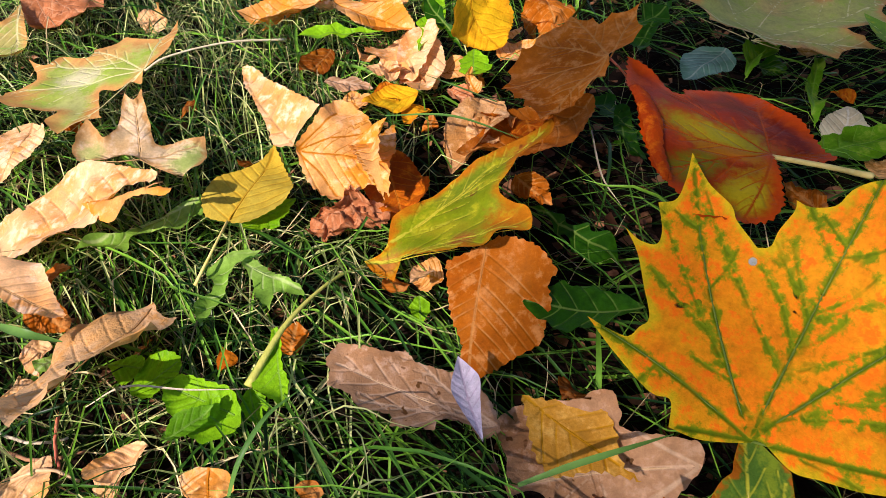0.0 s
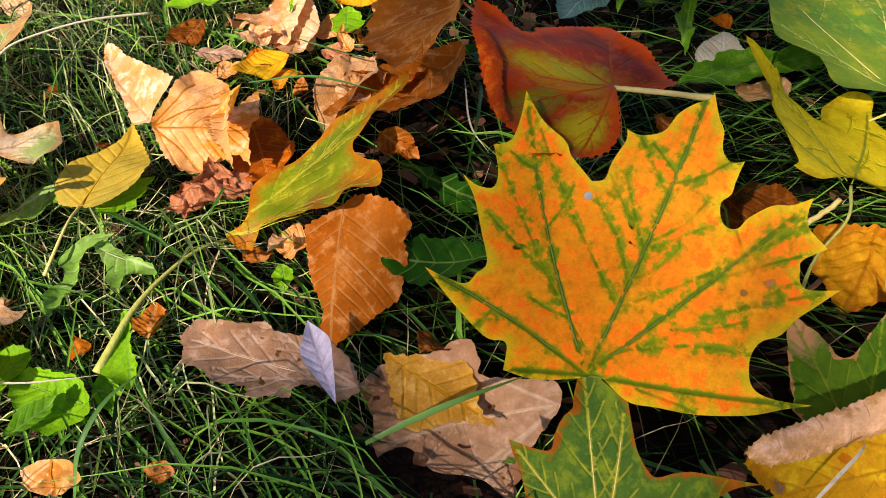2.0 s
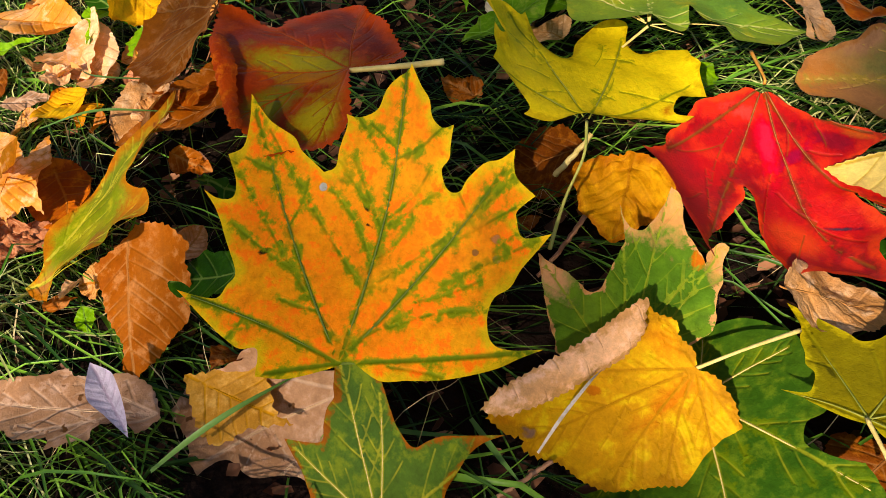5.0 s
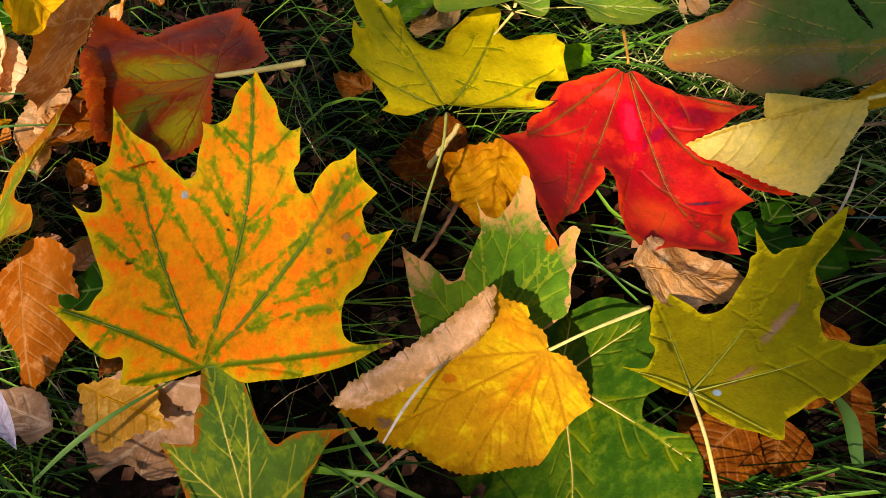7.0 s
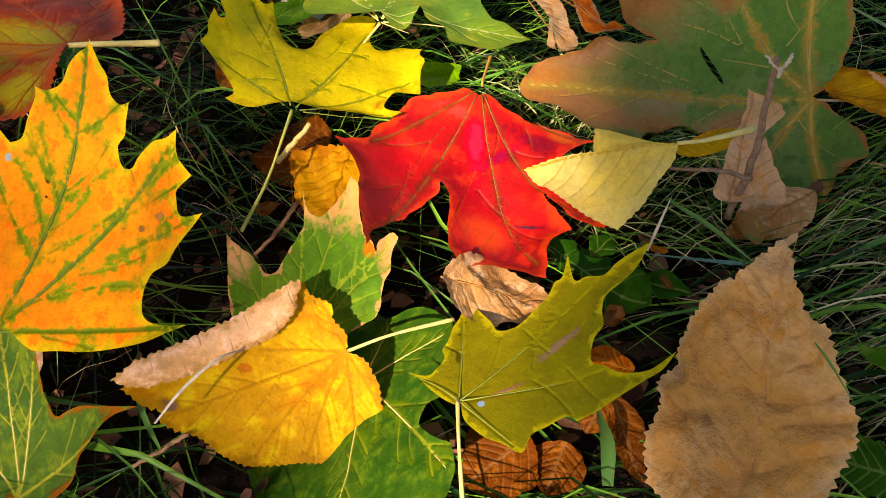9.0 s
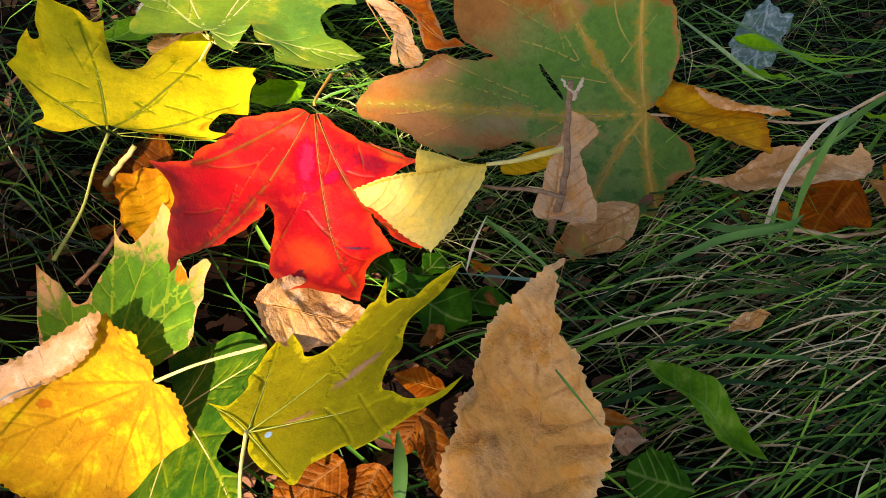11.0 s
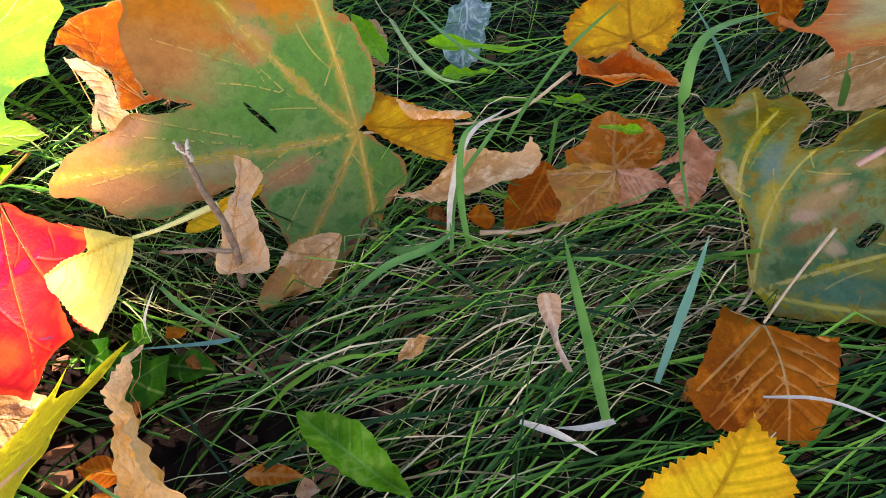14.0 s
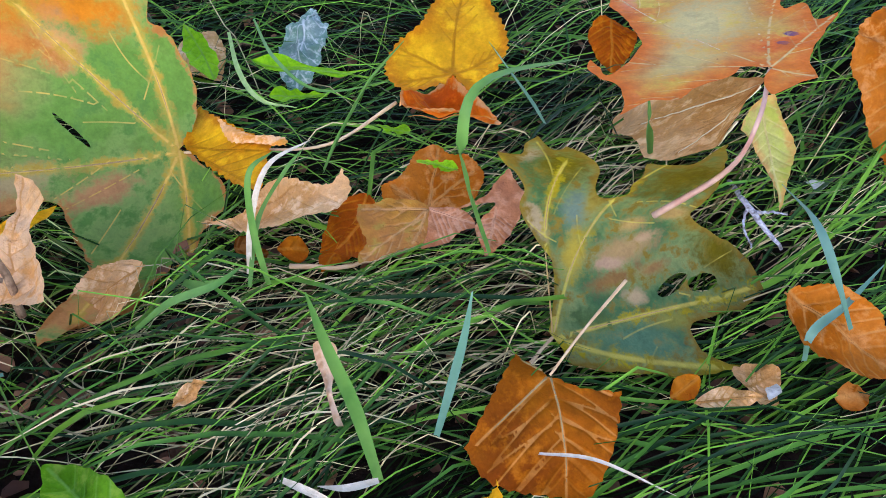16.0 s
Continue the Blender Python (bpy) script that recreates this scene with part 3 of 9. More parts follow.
YELLOW_SUN = L("golden_leaf", (0.56, 0.40, 0.08), (0.46, 0.36, 0.08), None, 36, vein=(0.48, 0.30, 0.06), vein_w=0.0005, seed=11)
TAN = L("tan_leaf", (0.66, 0.41, 0.20), (0.56, 0.30, 0.12), (0.70, 0.48, 0.26), 40, vein=(0.46, 0.24, 0.09), vein_w=0.0004, under=(0.64, 0.42, 0.22), wrinkle=1.1, seed=12)
CREAM = L("cream_leaf", (0.82, 0.53, 0.28), (0.76, 0.40, 0.16), (0.84, 0.60, 0.38), 34, vein=(0.55, 0.34, 0.16), vein_w=0.0006, under=(0.70, 0.50, 0.30), seed=13)
PEACH = L("peach_leaf", (0.76, 0.42, 0.17), (0.70, 0.31, 0.09), (0.78, 0.48, 0.24), 34, vein=(0.46, 0.19, 0.05), vein_w=0.0005, under=(0.66, 0.40, 0.20), seed=14)
BROWN = L("brown_leaf", (0.46, 0.17, 0.055), (0.38, 0.12, 0.035), (0.50, 0.23, 0.09), 38, vein=(0.52, 0.26, 0.10), vein_w=0.0006, seed=15)
RUST = L("rust_leaf", (0.42, 0.11, 0.02), (0.34, 0.08, 0.015), (0.50, 0.16, 0.03), 36, vein=(0.52, 0.22, 0.07), vein_w=0.0006, under=(0.50, 0.24, 0.10), seed=16)
DARK_BROWN_OR_SHADED = L("dark_brown_or_shaded_leaf", (0.18, 0.06, 0.02), (0.12, 0.035, 0.012), (0.26, 0.10, 0.03), 50, vein=(0.28, 0.13, 0.05), vein_w=0.0005, under=(0.34, 0.18, 0.10), wrinkle=0.8, seed=17)
GREY_TAN = L("grey_brown_leaf", (0.44, 0.27, 0.15), (0.36, 0.20, 0.10), (0.48, 0.32, 0.20), 44, vein=(0.58, 0.42, 0.27), vein_w=0.0007, spots=(0.14, 0.07, 0.03), spot_cut=0.70, seed=18)
MUSTARD = L("mustard_leaf", (0.58, 0.34, 0.09), (0.50, 0.27, 0.07), (0.60, 0.38, 0.12), 40, vein=(0.48, 0.25, 0.04), vein_w=0.0005, seed=19)
GOLD = L("deep_yellow_leaf", (0.72, 0.44, 0.02), (0.68, 0.36, 0.015), None, 34, vein=(0.50, 0.27, 0.02), vein_w=0.0006, edge=(0.62, 0.30, 0.02), edge_w=0.003, under=(0.62, 0.30, 0.08), spots=(0.06, 0.02, 0.01), spot_cut=0.77, seed=20)
DARK_RED = L("dark_red_leaf", (0.24, 0.030, 0.008), (0.15, 0.016, 0.006), (0.30, 0.050, 0.010), 22, vein=(0.30, 0.07, 0.02), vein_w=0.0005, edge=(0.46, 0.07, 0.018), edge_w=0.006, under=(0.45, 0.13, 0.05), rough=0.42, seed=21, patches=[(0.0184, -0.0038, 0.0244, 0.0094, 172, (0.3, 0.26, 0.03)), (0.0049, 0.0253, 0.0099, 0.0117, -177, (0.36, 0.29, 0.04)), (0.0265, 0.0183, 0.0126, 0.0082, -126, (0.16, 0.15, 0.02)), (0.0141, 0.0048, 0.0152, 0.0047, 173, (0.36, 0.15, 0.03)), (-0.0012, 0.0116, 0.0061, 0.0062, -178, (0.34, 0.18, 0.03))])
BIG_FADED = L("green_leaf_fading_to_brown", (0.13, 0.245, 0.055), (0.20, 0.29, 0.085), (0.09, 0.18, 0.045), 26, vein=(0.62, 0.42, 0.13), vein_w=0.0006, side_w=0.00030, halo=(0.46, 0.33, 0.08), halo_w=0.0034, halo_cut=(0.2, 0.5), halo_main=True,
              edge=(0.42, 0.20, 0.08), edge_w=0.0015, two=(0.44, 0.21, 0.085), two_dir=(0.85, -0.5), two_at=0.076, two_soft=0.030, seed=22, patches=[(0.1139, 0.0020, 0.0132, 0.0095, -157, (0.54, 0.23, 0.08)), (0.0903, 0.0110, 0.0244, 0.0078, 165, (0.5, 0.25, 0.11)), (0.0909, -0.0166, 0.0140, 0.0053, -165, (0.48, 0.26, 0.13)), (0.0655, -0.0571, 0.0315, 0.0083, 175, (0.5, 0.2, 0.06)), (0.0743, -0.0418, 0.0161, 0.0107, 175, (0.42, 0.20, 0.08)), (0.0228, -0.0529, 0.0219, 0.0074, 171, (0.52, 0.21, 0.06)), (0.0325, 0.0552, 0.0169, 0.0083, -169, (0.52, 0.26, 0.11)), (0.0325, 0.0110, 0.0149, 0.0061, -166, (0.44, 0.24, 0.11)), (-0.0116, 0.0298, 0.0056, 0.0034, -169, (0.52, 0.26, 0.12)), (0.0360, -0.0451, 0.0094, 0.0101, 173, (0.5, 0.27, 0.12)), (0.0632, 0.0049, 0.0169, 0.0066, -165, (0.38, 0.29, 0.13)), (0.0641, 0.0150, 0.0164, 0.0061, -175, (0.48, 0.24, 0.1)), (0.0542, -0.0479, 0.0177, 0.0055, 157, (0.46, 0.2, 0.07)), (0.0278, 0.0469, 0.0094, 0.0068, -158, (0.4, 0.3, 0.09))])
OLIVE_MAPLE = L("olive_leaf", (0.06, 0.13, 0.05), (0.17, 0.22, 0.085), (0.16, 0.12, 0.03), 45, vein=(0.44, 0.38, 0.10), vein_w=0.0005, side_w=0.00025, halo=(0.34, 0.28, 0.04), halo_w=0.0022, halo_main=True, edge=(0.20, 0.14, 0.035), edge_w=0.003, seed=23, patches=[(0.0241, -0.0261, 0.0117, 0.0049, -75, (0.32, 0.22, 0.10)), (0.0198, -0.0214, 0.0050, 0.0021, -93, (0.40, 0.27, 0.16)), (0.0276, -0.0325, 0.0041, 0.0019, -73, (0.38, 0.26, 0.14)), (0.0330, -0.0276, 0.0053, 0.0027, -75, (0.36, 0.25, 0.1)), (0.0364, -0.0409, 0.0064, 0.0029, -96, (0.36, 0.25, 0.1)), (0.0199, -0.0611, 0.0125, 0.0088, -129, (0.115, 0.095, 0.014)), (0.0571, -0.0002, 0.0084, 0.0085, -86, (0.12, 0.1, 0.016)), (0.0520, -0.0371, 0.0128, 0.0093, -77, (0.13, 0.105, 0.018)), (-0.0020, -0.0278, 0.0159, 0.0065, -100, (0.085, 0.165, 0.085)), (0.0397, -0.0089, 0.0048, 0.0085, -89, (0.12, 0.17, 0.12)), (0.0614, 0.0113, 0.0039, 0.0031, -83, (0.34, 0.27, 0.16)), (0.0352, 0.0030, 0.0030, 0.0079, -63, (0.3, 0.24, 0.13)), (-0.0069, -0.0502, 0.0070, 0.0018, -100, (0.13, 0.1, 0.02)), (0.0237, -0.0093, 0.0044, 0.0088, -101, (0.34, 0.27, 0.06)), (0.0146, -0.0221, 0.0089, 0.0026, -76, (0.22, 0.13, 0.05)), (0.0171, -0.0360, 0.0060, 0.0024, -77, (0.24, 0.15, 0.06)), (0.0040, -0.0146, 0.0107, 0.0027, -100, (0.07, 0.12, 0.04)), (0.0027, -0.0410, 0.0099, 0.0023, -94, (0.2, 0.2, 0.05)), (0.0442, -0.0142, 0.0037, 0.0079, -102, (0.24, 0.2, 0.05)), (0.0094, -0.0290, 0.0039, 0.0025, -93, (0.4, 0.3, 0.16)), (0.0332, -0.0506, 0.0077, 0.0042, -75, (0.2, 0.14, 0.03))])
PEACH_MAPLE = L("peach_maple_leaf", (0.50, 0.32, 0.11), (0.56, 0.26, 0.09), (0.46, 0.33, 0.09), 24, vein=(0.56, 0.40, 0.18), vein_w=0.0004, edge=(0.58, 0.18, 0.07), edge_w=0.013, spots=(0.10, 0.03, 0.02), spot_cut=0.77, seed=24, patches=[(0.0141, 0.0251, 0.0181, 0.0129, -93, (0.5, 0.38, 0.15)), (0.0460, 0.0119, 0.0145, 0.0256, -110, (0.52, 0.42, 0.18)), (0.0201, -0.0171, 0.0095, 0.0191, -166, (0.66, 0.18, 0.08)), (0.0005, -0.0074, 0.0052, 0.0116, -106, (0.66, 0.26, 0.09)), (0.0257, -0.0120, 0.0021, 0.0027, -58, (0.12, 0.06, 0.1)), (0.0191, -0.0080, 0.0015, 0.0018, -59, (0.12, 0.06, 0.1)), (-0.0150, 0.0410, 0.0040, 0.0085, -102, (0.64, 0.34, 0.2)), (0.0686, 0.0390, 0.0065, 0.0184, -111, (0.64, 0.34, 0.24))])
FADED_GREEN = L("pale_green_leaf", (0.34, 0.36, 0.12), (0.44, 0.36, 0.14), (0.26, 0.32, 0.08), 30, vein=(0.58, 0.55, 0.28), vein_w=0.0007, edge=(0.52, 0.30, 0.12), edge_w=0.006, seed=25)
GREEN_OCHRE = L("green_and_ochre_leaf", (0.24, 0.30, 0.03), (0.17, 0.23, 0.03), (0.34, 0.34, 0.04), 24, vein=(0.52, 0.50, 0.08), vein_w=0.0007, edge=(0.50, 0.20, 0.05), edge_w=0.005, spots=(0.20, 0.07, 0.03), spot_cut=0.68, spot_scale=90, seed=26, patches=[(0.0528, -0.0366, 0.0103, 0.0101, -65, (0.46, 0.18, 0.05)), (0.0335, -0.0310, 0.0070, 0.0051, -52, (0.34, 0.15, 0.05)), (0.0860, -0.0057, 0.0105, 0.0112, 5, (0.4, 0.16, 0.05)), (0.0054, -0.0097, 0.0099, 0.0085, -61, (0.56, 0.26, 0.09)), (0.0339, -0.0149, 0.0142, 0.0047, -53, (0.34, 0.33, 0.04))])
LAVENDER = L("bleached_leaf", (0.66, 0.62, 0.66), (0.58, 0.52, 0.56), None, 60, vein=(0.50, 0.42, 0.48), vein_w=0.0004, seed=27)
PALE_WHITE = L("pale_bleached_leaf", (0.58, 0.58, 0.42), (0.50, 0.46, 0.32), None, 50, vein=(0.6, 0.6, 0.5), vein_w=0.0005, seed=28)
FROSTED = L("pale_blue_green_leaf", (0.24, 0.34, 0.28), (0.16, 0.28, 0.20), (0.46, 0.52, 0.46), 70, vein=(0.55, 0.62, 0.56), vein_w=0.0005, glow=0.45, seed=29)
DUSTY_BLUE = L("dusty_green_leaf", (0.14, 0.24, 0.20), (0.10, 0.20, 0.14), None, 60, vein=(0.26, 0.34, 0.28), vein_w=0.0005, seed=30)
WEED = L("weed_leaf", (0.19, 0.42, 0.03), (0.26, 0.52, 0.045), (0.14, 0.33, 0.025), 50, vein=(0.20, 0.36, 0.07), vein_w=0.0004, glow=0.35, rough=0.4, seed=31)
# Green of a dark weed, lowered further to carry shade on the covered leaves.
WEED_DARK_OR_SHADED = L("dark_or_shaded_weed_leaf", (0.022, 0.080, 0.010), (0.036, 0.12, 0.014), None, 50, vein=(0.16, 0.26, 0.06), vein_w=0.0005, glow=0.3, rough=0.4, seed=32)
WEED_DULL = L("dull_weed_leaf", (0.09, 0.22, 0.025), (0.13, 0.28, 0.035), (0.18, 0.28, 0.05), 40, vein=(0.16, 0.30, 0.06), vein_w=0.0004, glow=0.3, rough=0.5, seed=42)
WEED_PALE = L("pale_weed_leaf", (0.20, 0.36, 0.07), (0.26, 0.42, 0.10), None, 50, vein=(0.40, 0.52, 0.20), vein_w=0.0006, glow=0.35, seed=33)
PEACH_DULL = L("dull_peach_leaf", (0.46, 0.21, 0.08), (0.40, 0.20, 0.06), (0.36, 0.24, 0.07), 40, vein=(0.52, 0.30, 0.13), vein_w=0.0005, seed=37)
TAN_ROSE = L("rosy_tan_leaf", (0.46, 0.20, 0.10), (0.38, 0.15, 0.07), (0.52, 0.26, 0.14), 40, vein=(0.54, 0.30, 0.17), vein_w=0.0005, wrinkle=0.8, seed=38)
CREAM_TAN = L("pale_tan_leaf", (0.66, 0.44, 0.24), (0.60, 0.36, 0.16), (0.56, 0.31, 0.13), 40, vein=(0.50, 0.28, 0.12), vein_w=0.0004, wrinkle=1.0, seed=39)
PALE_GREEN_TAN = L("pale_green_leaf_with_tan_tips", (0.30, 0.38, 0.09), (0.42, 0.44, 0.17), (0.26, 0.36, 0.07), 22, vein=(0.60, 0.60, 0.30), vein_w=0.0006, edge=(0.58, 0.32, 0.13), edge_w=0.009, seed=40, patches=[(0.0652, 0.0078, 0.0135, 0.0153, 162, (0.58, 0.34, 0.13)), (0.0219, -0.0292, 0.0219, 0.0138, 180, (0.56, 0.36, 0.14)), (-0.0093, -0.0339, 0.0086, 0.0199, 160, (0.54, 0.32, 0.12)), (0.0175, 0.0260, 0.0064, 0.0161, 162, (0.5, 0.22, 0.06)), (0.0354, -0.0041, 0.0137, 0.0110, 161, (0.6, 0.58, 0.34))])
TAN_GREEN = L("tan_leaf_with_green_lobe", (0.62, 0.48, 0.28), (0.54, 0.38, 0.19), (0.66, 0.52, 0.34), 26, vein=(0.46, 0.32, 0.16), vein_w=0.0005, edge=(0.50, 0.30, 0.13), edge_w=0.003, seed=41, patches=[(-0.0045, -0.0211, 0.0096, 0.0133, -128, (0.36, 0.44, 0.14)), (0.0083, 0.0218, 0.0065, 0.0072, -102, (0.42, 0.44, 0.16))])
TAN_WRINKLED = L("wrinkled_tan_leaf", (0.60, 0.33, 0.125), (0.70, 0.43, 0.20), (0.54, 0.27, 0.09), 26, vein=(0.58, 0.32, 0.14), vein_w=0.0005, side_w=0.0003, edge=(0.66, 0.42, 0.20), edge_w=0.003, wrinkle=2.5, seed=43)
RUST_RED = L("rust_red_leaf", (0.64, 0.15, 0.04), (0.52, 0.10, 0.025), (0.68, 0.22, 0.07), 30, vein=(0.60, 0.26, 0.10), vein_w=0.0004, edge=(0.62, 0.34, 0.16), edge_w=0.002, wrinkle=0.8, seed=44)
PALE_LIME = L("pale_lime_leaf", (0.42, 0.44, 0.14), (0.50, 0.44, 0.16), (0.36, 0.40, 0.10), 30, vein=(0.52, 0.48, 0.20), vein_w=0.0004, edge=(0.56, 0.36, 0.14), edge_w=0.003, seed=45)
LINDEN_BACK = L("peach_linden_underside", (0.80, 0.50, 0.27), (0.74, 0.43, 0.20), (0.82, 0.54, 0.32), 50, vein=(0.70, 0.40, 0.18), vein_w=0.0003, side_w=0.0005, edge=(0.62, 0.36, 0.15), edge_w=0.002, wrinkle=0.25, seed=46)
RED_RIM = L("red_leaf_rim", (0.40, 0.070, 0.020), (0.32, 0.045, 0.014), (0.46, 0.12, 0.03), 40, vein=(0.46, 0.14, 0.04), vein_w=0.0003, wrinkle=0.9, seed=46)
P = plain_material
STALK_YELLOW = P("yellow_stalk", (0.58, 0.46, 0.10), (0.66, 0.56, 0.18), 300)
STALK_GREEN = P("green_stalk", (0.30, 0.34, 0.05), (0.44, 0.44, 0.08), 300)
STALK_TAN = P("tan_stalk", (0.50, 0.32, 0.14), (0.60, 0.43, 0.22), 300)
STALK_PALE = P("pale_stalk", (0.70, 0.60, 0.32), (0.80, 0.72, 0.46), 300)
POPLAR = L("rust_brown_poplar_leaf", (0.36, 0.115, 0.033), (0.22, 0.060, 0.018), (0.42, 0.15, 0.048), 30, vein=(0.58, 0.27, 0.10), vein_w=0.0004, side_w=0.0003, seed=35)
GOLD_BROWN = L("orange_yellow_leaf", (0.66, 0.33, 0.03), (0.58, 0.25, 0.025), (0.68, 0.38, 0.05), 34, vein=(0.44, 0.20, 0.03), vein_w=0.0006, edge=(0.52, 0.20, 0.03), edge_w=0.004, under=(0.64, 0.30, 0.10), spots=(0.10, 0.04, 0.015), spot_cut=0.77, seed=36)
STALK_RED = P("red_stalk", (0.40, 0.08, 0.04), (0.48, 0.16, 0.07), 300)
STALK_PINK = P("pink_stalk", (0.40, 0.19, 0.12), (0.52, 0.34, 0.22), 120)
LICHEN = P("lichen_bark", (0.12, 0.10, 0.08), (0.56, 0.57, 0.56), 700, rough=0.9, bump_d=0.0015)
STALK_ORANGE = P("orange_stalk", (0.62, 0.24, 0.03), (0.66, 0.36, 0.05), 300)
STALK_BROWN = P("brown_stalk", (0.26, 0.12, 0.05), (0.34, 0.18, 0.08), 300)
BARK = P("twig_bark", (0.17, 0.10, 0.05), (0.32, 0.21, 0.11), 500, rough=0.8, bump_d=0.0015)
STRAW = P("straw", (0.42, 0.35, 0.20), (0.58, 0.50, 0.33), 400)
GRASS_WIDE = P("broad_grass", (0.07, 0.20, 0.03), (0.14, 0.30, 0.05), 60, rough=0.42, glow=0.3)
GRASS_BLUE = P("blue_green_grass", (0.10, 0.24, 0.14), (0.16, 0.32, 0.20), 60, rough=0.42, glow=0.3)

VEIN_GREEN = P("dark_green_vein", (0.07, 0.12, 0.01), (0.13, 0.19, 0.015), 300)
VEIN_OLIVE = P("olive_vein", (0.18, 0.22, 0.02), (0.30, 0.32, 0.04), 300)
VEIN_RED = P("dark_red_vein", (0.20, 0.06, 0.015), (0.34, 0.12, 0.025), 300)
VEIN_OCHRE = P("ochre_vein", (0.30, 0.19, 0.06), (0.44, 0.30, 0.09), 300)


# ---- fallen leaves, from the start of the walk to its end ----
leaf("free", "pale green and tan maple leaf lying on sunlit grass", (-0.0590, 0.3981, 0.0200), (-0.1290, 0.3801, 0.0119), -0.7, PALE_GREEN_TAN, left=0.0350, right=0.0350, margin=[(0.0000, 0.0000, 1), (-0.0014, 0.0149), (0.0054, 0.0094), (0.0125, 0.0140), (0.0219, 0.0109), (0.0175, 0.0330), (0.0141, 0.0404, 1), (0.0240, 0.0406), (0.0328, 0.0500, 1), (0.0412, 0.0381), (0.0377, 0.0295), (0.0523, 0.0233), (0.0675, 0.0169), (0.0741, -0.0026, 1), (0.0659, -0.0054), (0.0600, -0.0130), (0.0679, -0.0312, 1), (0.0565, -0.0236), (0.0498, -0.0310), (0.0341, -0.0255), (0.0345, -0.0381, 1), (0.0223, -0.0402), (0.0187, -0.0455, 1), (0.0086, -0.0352), (-0.0067, -0.0316), (-0.0135, -0.0471, 1), (-0.0136, -0.0272), (-0.0092, -0.0126)], ribs_to=[(-0.0120, -0.0428), (0.0356, -0.0341), (0.0660, -0.0287), (0.0322, 0.0479), (0.0151, 0.0382)], sag=(0.0000, 0.0000, 0.0000, 0.00, 0.00, 0.00), wave=0.05, lip=0.08, palm=True, bite=0.0005, stalk=[(-0.059, 0.398, 0.020), (-0.050, 0.411, 0.022), (-0.027, 0.436, 0.018), (-0.001, 0.461, 0.008)], stalk_mat=STALK_PALE)
leaf("free", "dry tan maple leaf with a greenish lobe", (-0.0358, 0.3336, 0.0114), (-0.0518, 0.3703, 0.0194), 2.9, TAN_GREEN, left=0.0211, right=0.0211, margin=[(0.0420, 0.0039, 1), (0.0375, 0.0002), (0.0433, -0.0042, 1), (0.0239, -0.0055), (0.0106, -0.0078), (0.0093, -0.0215), (0.0087, -0.0301, 1), (-0.0059, -0.0277), (-0.0180, -0.0173, 1), (-0.0061, -0.0066), (0.0009, 0.0044), (0.0009, 0.0143), (0.0036, 0.0270, 1), (0.0134, 0.0285), (0.0270, 0.0216), (0.0155, 0.0154), (0.0220, 0.0101), (0.0370, 0.0058)], ribs_to=[(0.0054, -0.0274), (0.0054, 0.0255), (-0.0156, -0.0175)], sag=(0.0000, 0.0000, 0.0000, 0.00, 0.00, 0.00), wave=0.06, lip=0.15, palm=True, crumple=0.02, bite=0.0008, teeth=12)
leaf("free", "large curled cream and orange leaf with rolled edges", (-0.0029, 0.2983, 0.0291), (-0.0889, 0.2919, -0.0103), -10.0, CREAM, left=0.0174, right=0.0174, margin=[(0.1103, -0.0171), (0.0959, -0.0185), (0.0806, -0.0313), (0.0656, -0.0357), (0.0452, -0.0305), (0.0289, -0.0210), (0.0086, -0.0080), (-0.0003, 0.0001, 1), (0.0019, 0.0032), (0.0193, -0.0020), (0.0260, 0.0098), (0.0309, 0.0140), (0.0525, 0.0118), (0.0691, 0.0141), (0.0815, 0.0138), (0.0946, 0.0119), (0.1148, -0.0070)], sag=(0.0000, 0.0000, 0.0000, 0.00, 0.00, 0.00), flap=dict(margin=[(0.0452, -0.0031, 1), (0.0302, 0.0016), (0.0189, 0.0029), (0.0138, 0.0016, 1), (-0.0038, 0.0046), (-0.0036, 0.0084), (0.0138, 0.0050), (0.0200, 0.0145), (0.0262, 0.0139), (0.0353, 0.0069)], up=0.0030, tone=PEACH, bite=0.0006), wave=0.08, cup=-0.5, crumple=0.03, lip=0.1, teeth=18, bite=0.0012, quilt=0.2)
leaf("free", "bleached curled leaf piece in full sun", (-0.0604, 0.2511, 0.0142), (-0.0211, 0.2369, 0.0118), 1.6, CREAM, left=0.0078, right=0.0078, margin=[(-0.0076, 0.0091), (0.0064, 0.0168), (0.0173, 0.0119), (0.0284, 0.0058), (0.0425, -0.0003, 1), (0.0369, -0.0032), (0.0252, -0.0055), (0.0102, -0.0037), (-0.0019, -0.0010)], sag=(0.0000, 0.0000, 0.0000, 0.00, 0.00, 0.00), wave=0.08, cup=-0.5, lip=0.1, bite=0.0008, teeth=14)
leaf("free", "pale green leaf in the shadow of the curled leaf", (-0.0057, 0.3194, 0.0000), (-0.0434, 0.2837, 0.0000), -0.0, WEED_PALE, left=0.0075, right=0.0075, margin=[(-0.0013, -0.0005, 1), (0.0022, 0.0101), (0.0059, 0.0092), (0.0151, 0.0142), (0.0198, 0.0078), (0.0256, 0.0042), (0.0334, 0.0046), (0.0376, 0.0137), (0.0443, 0.0063), (0.0548, 0.0017, 1), (0.0462, -0.0027), (0.0361, 0.0002), (0.0266, -0.0016), (0.0174, -0.0017), (0.0065, -0.0021)], sag=(0.0000, 0.0000, 0.0000, 0.00, 0.00, 0.00), wave=0.06, lip=0.14, crumple=0.02, bite=0.0006, teeth=12)
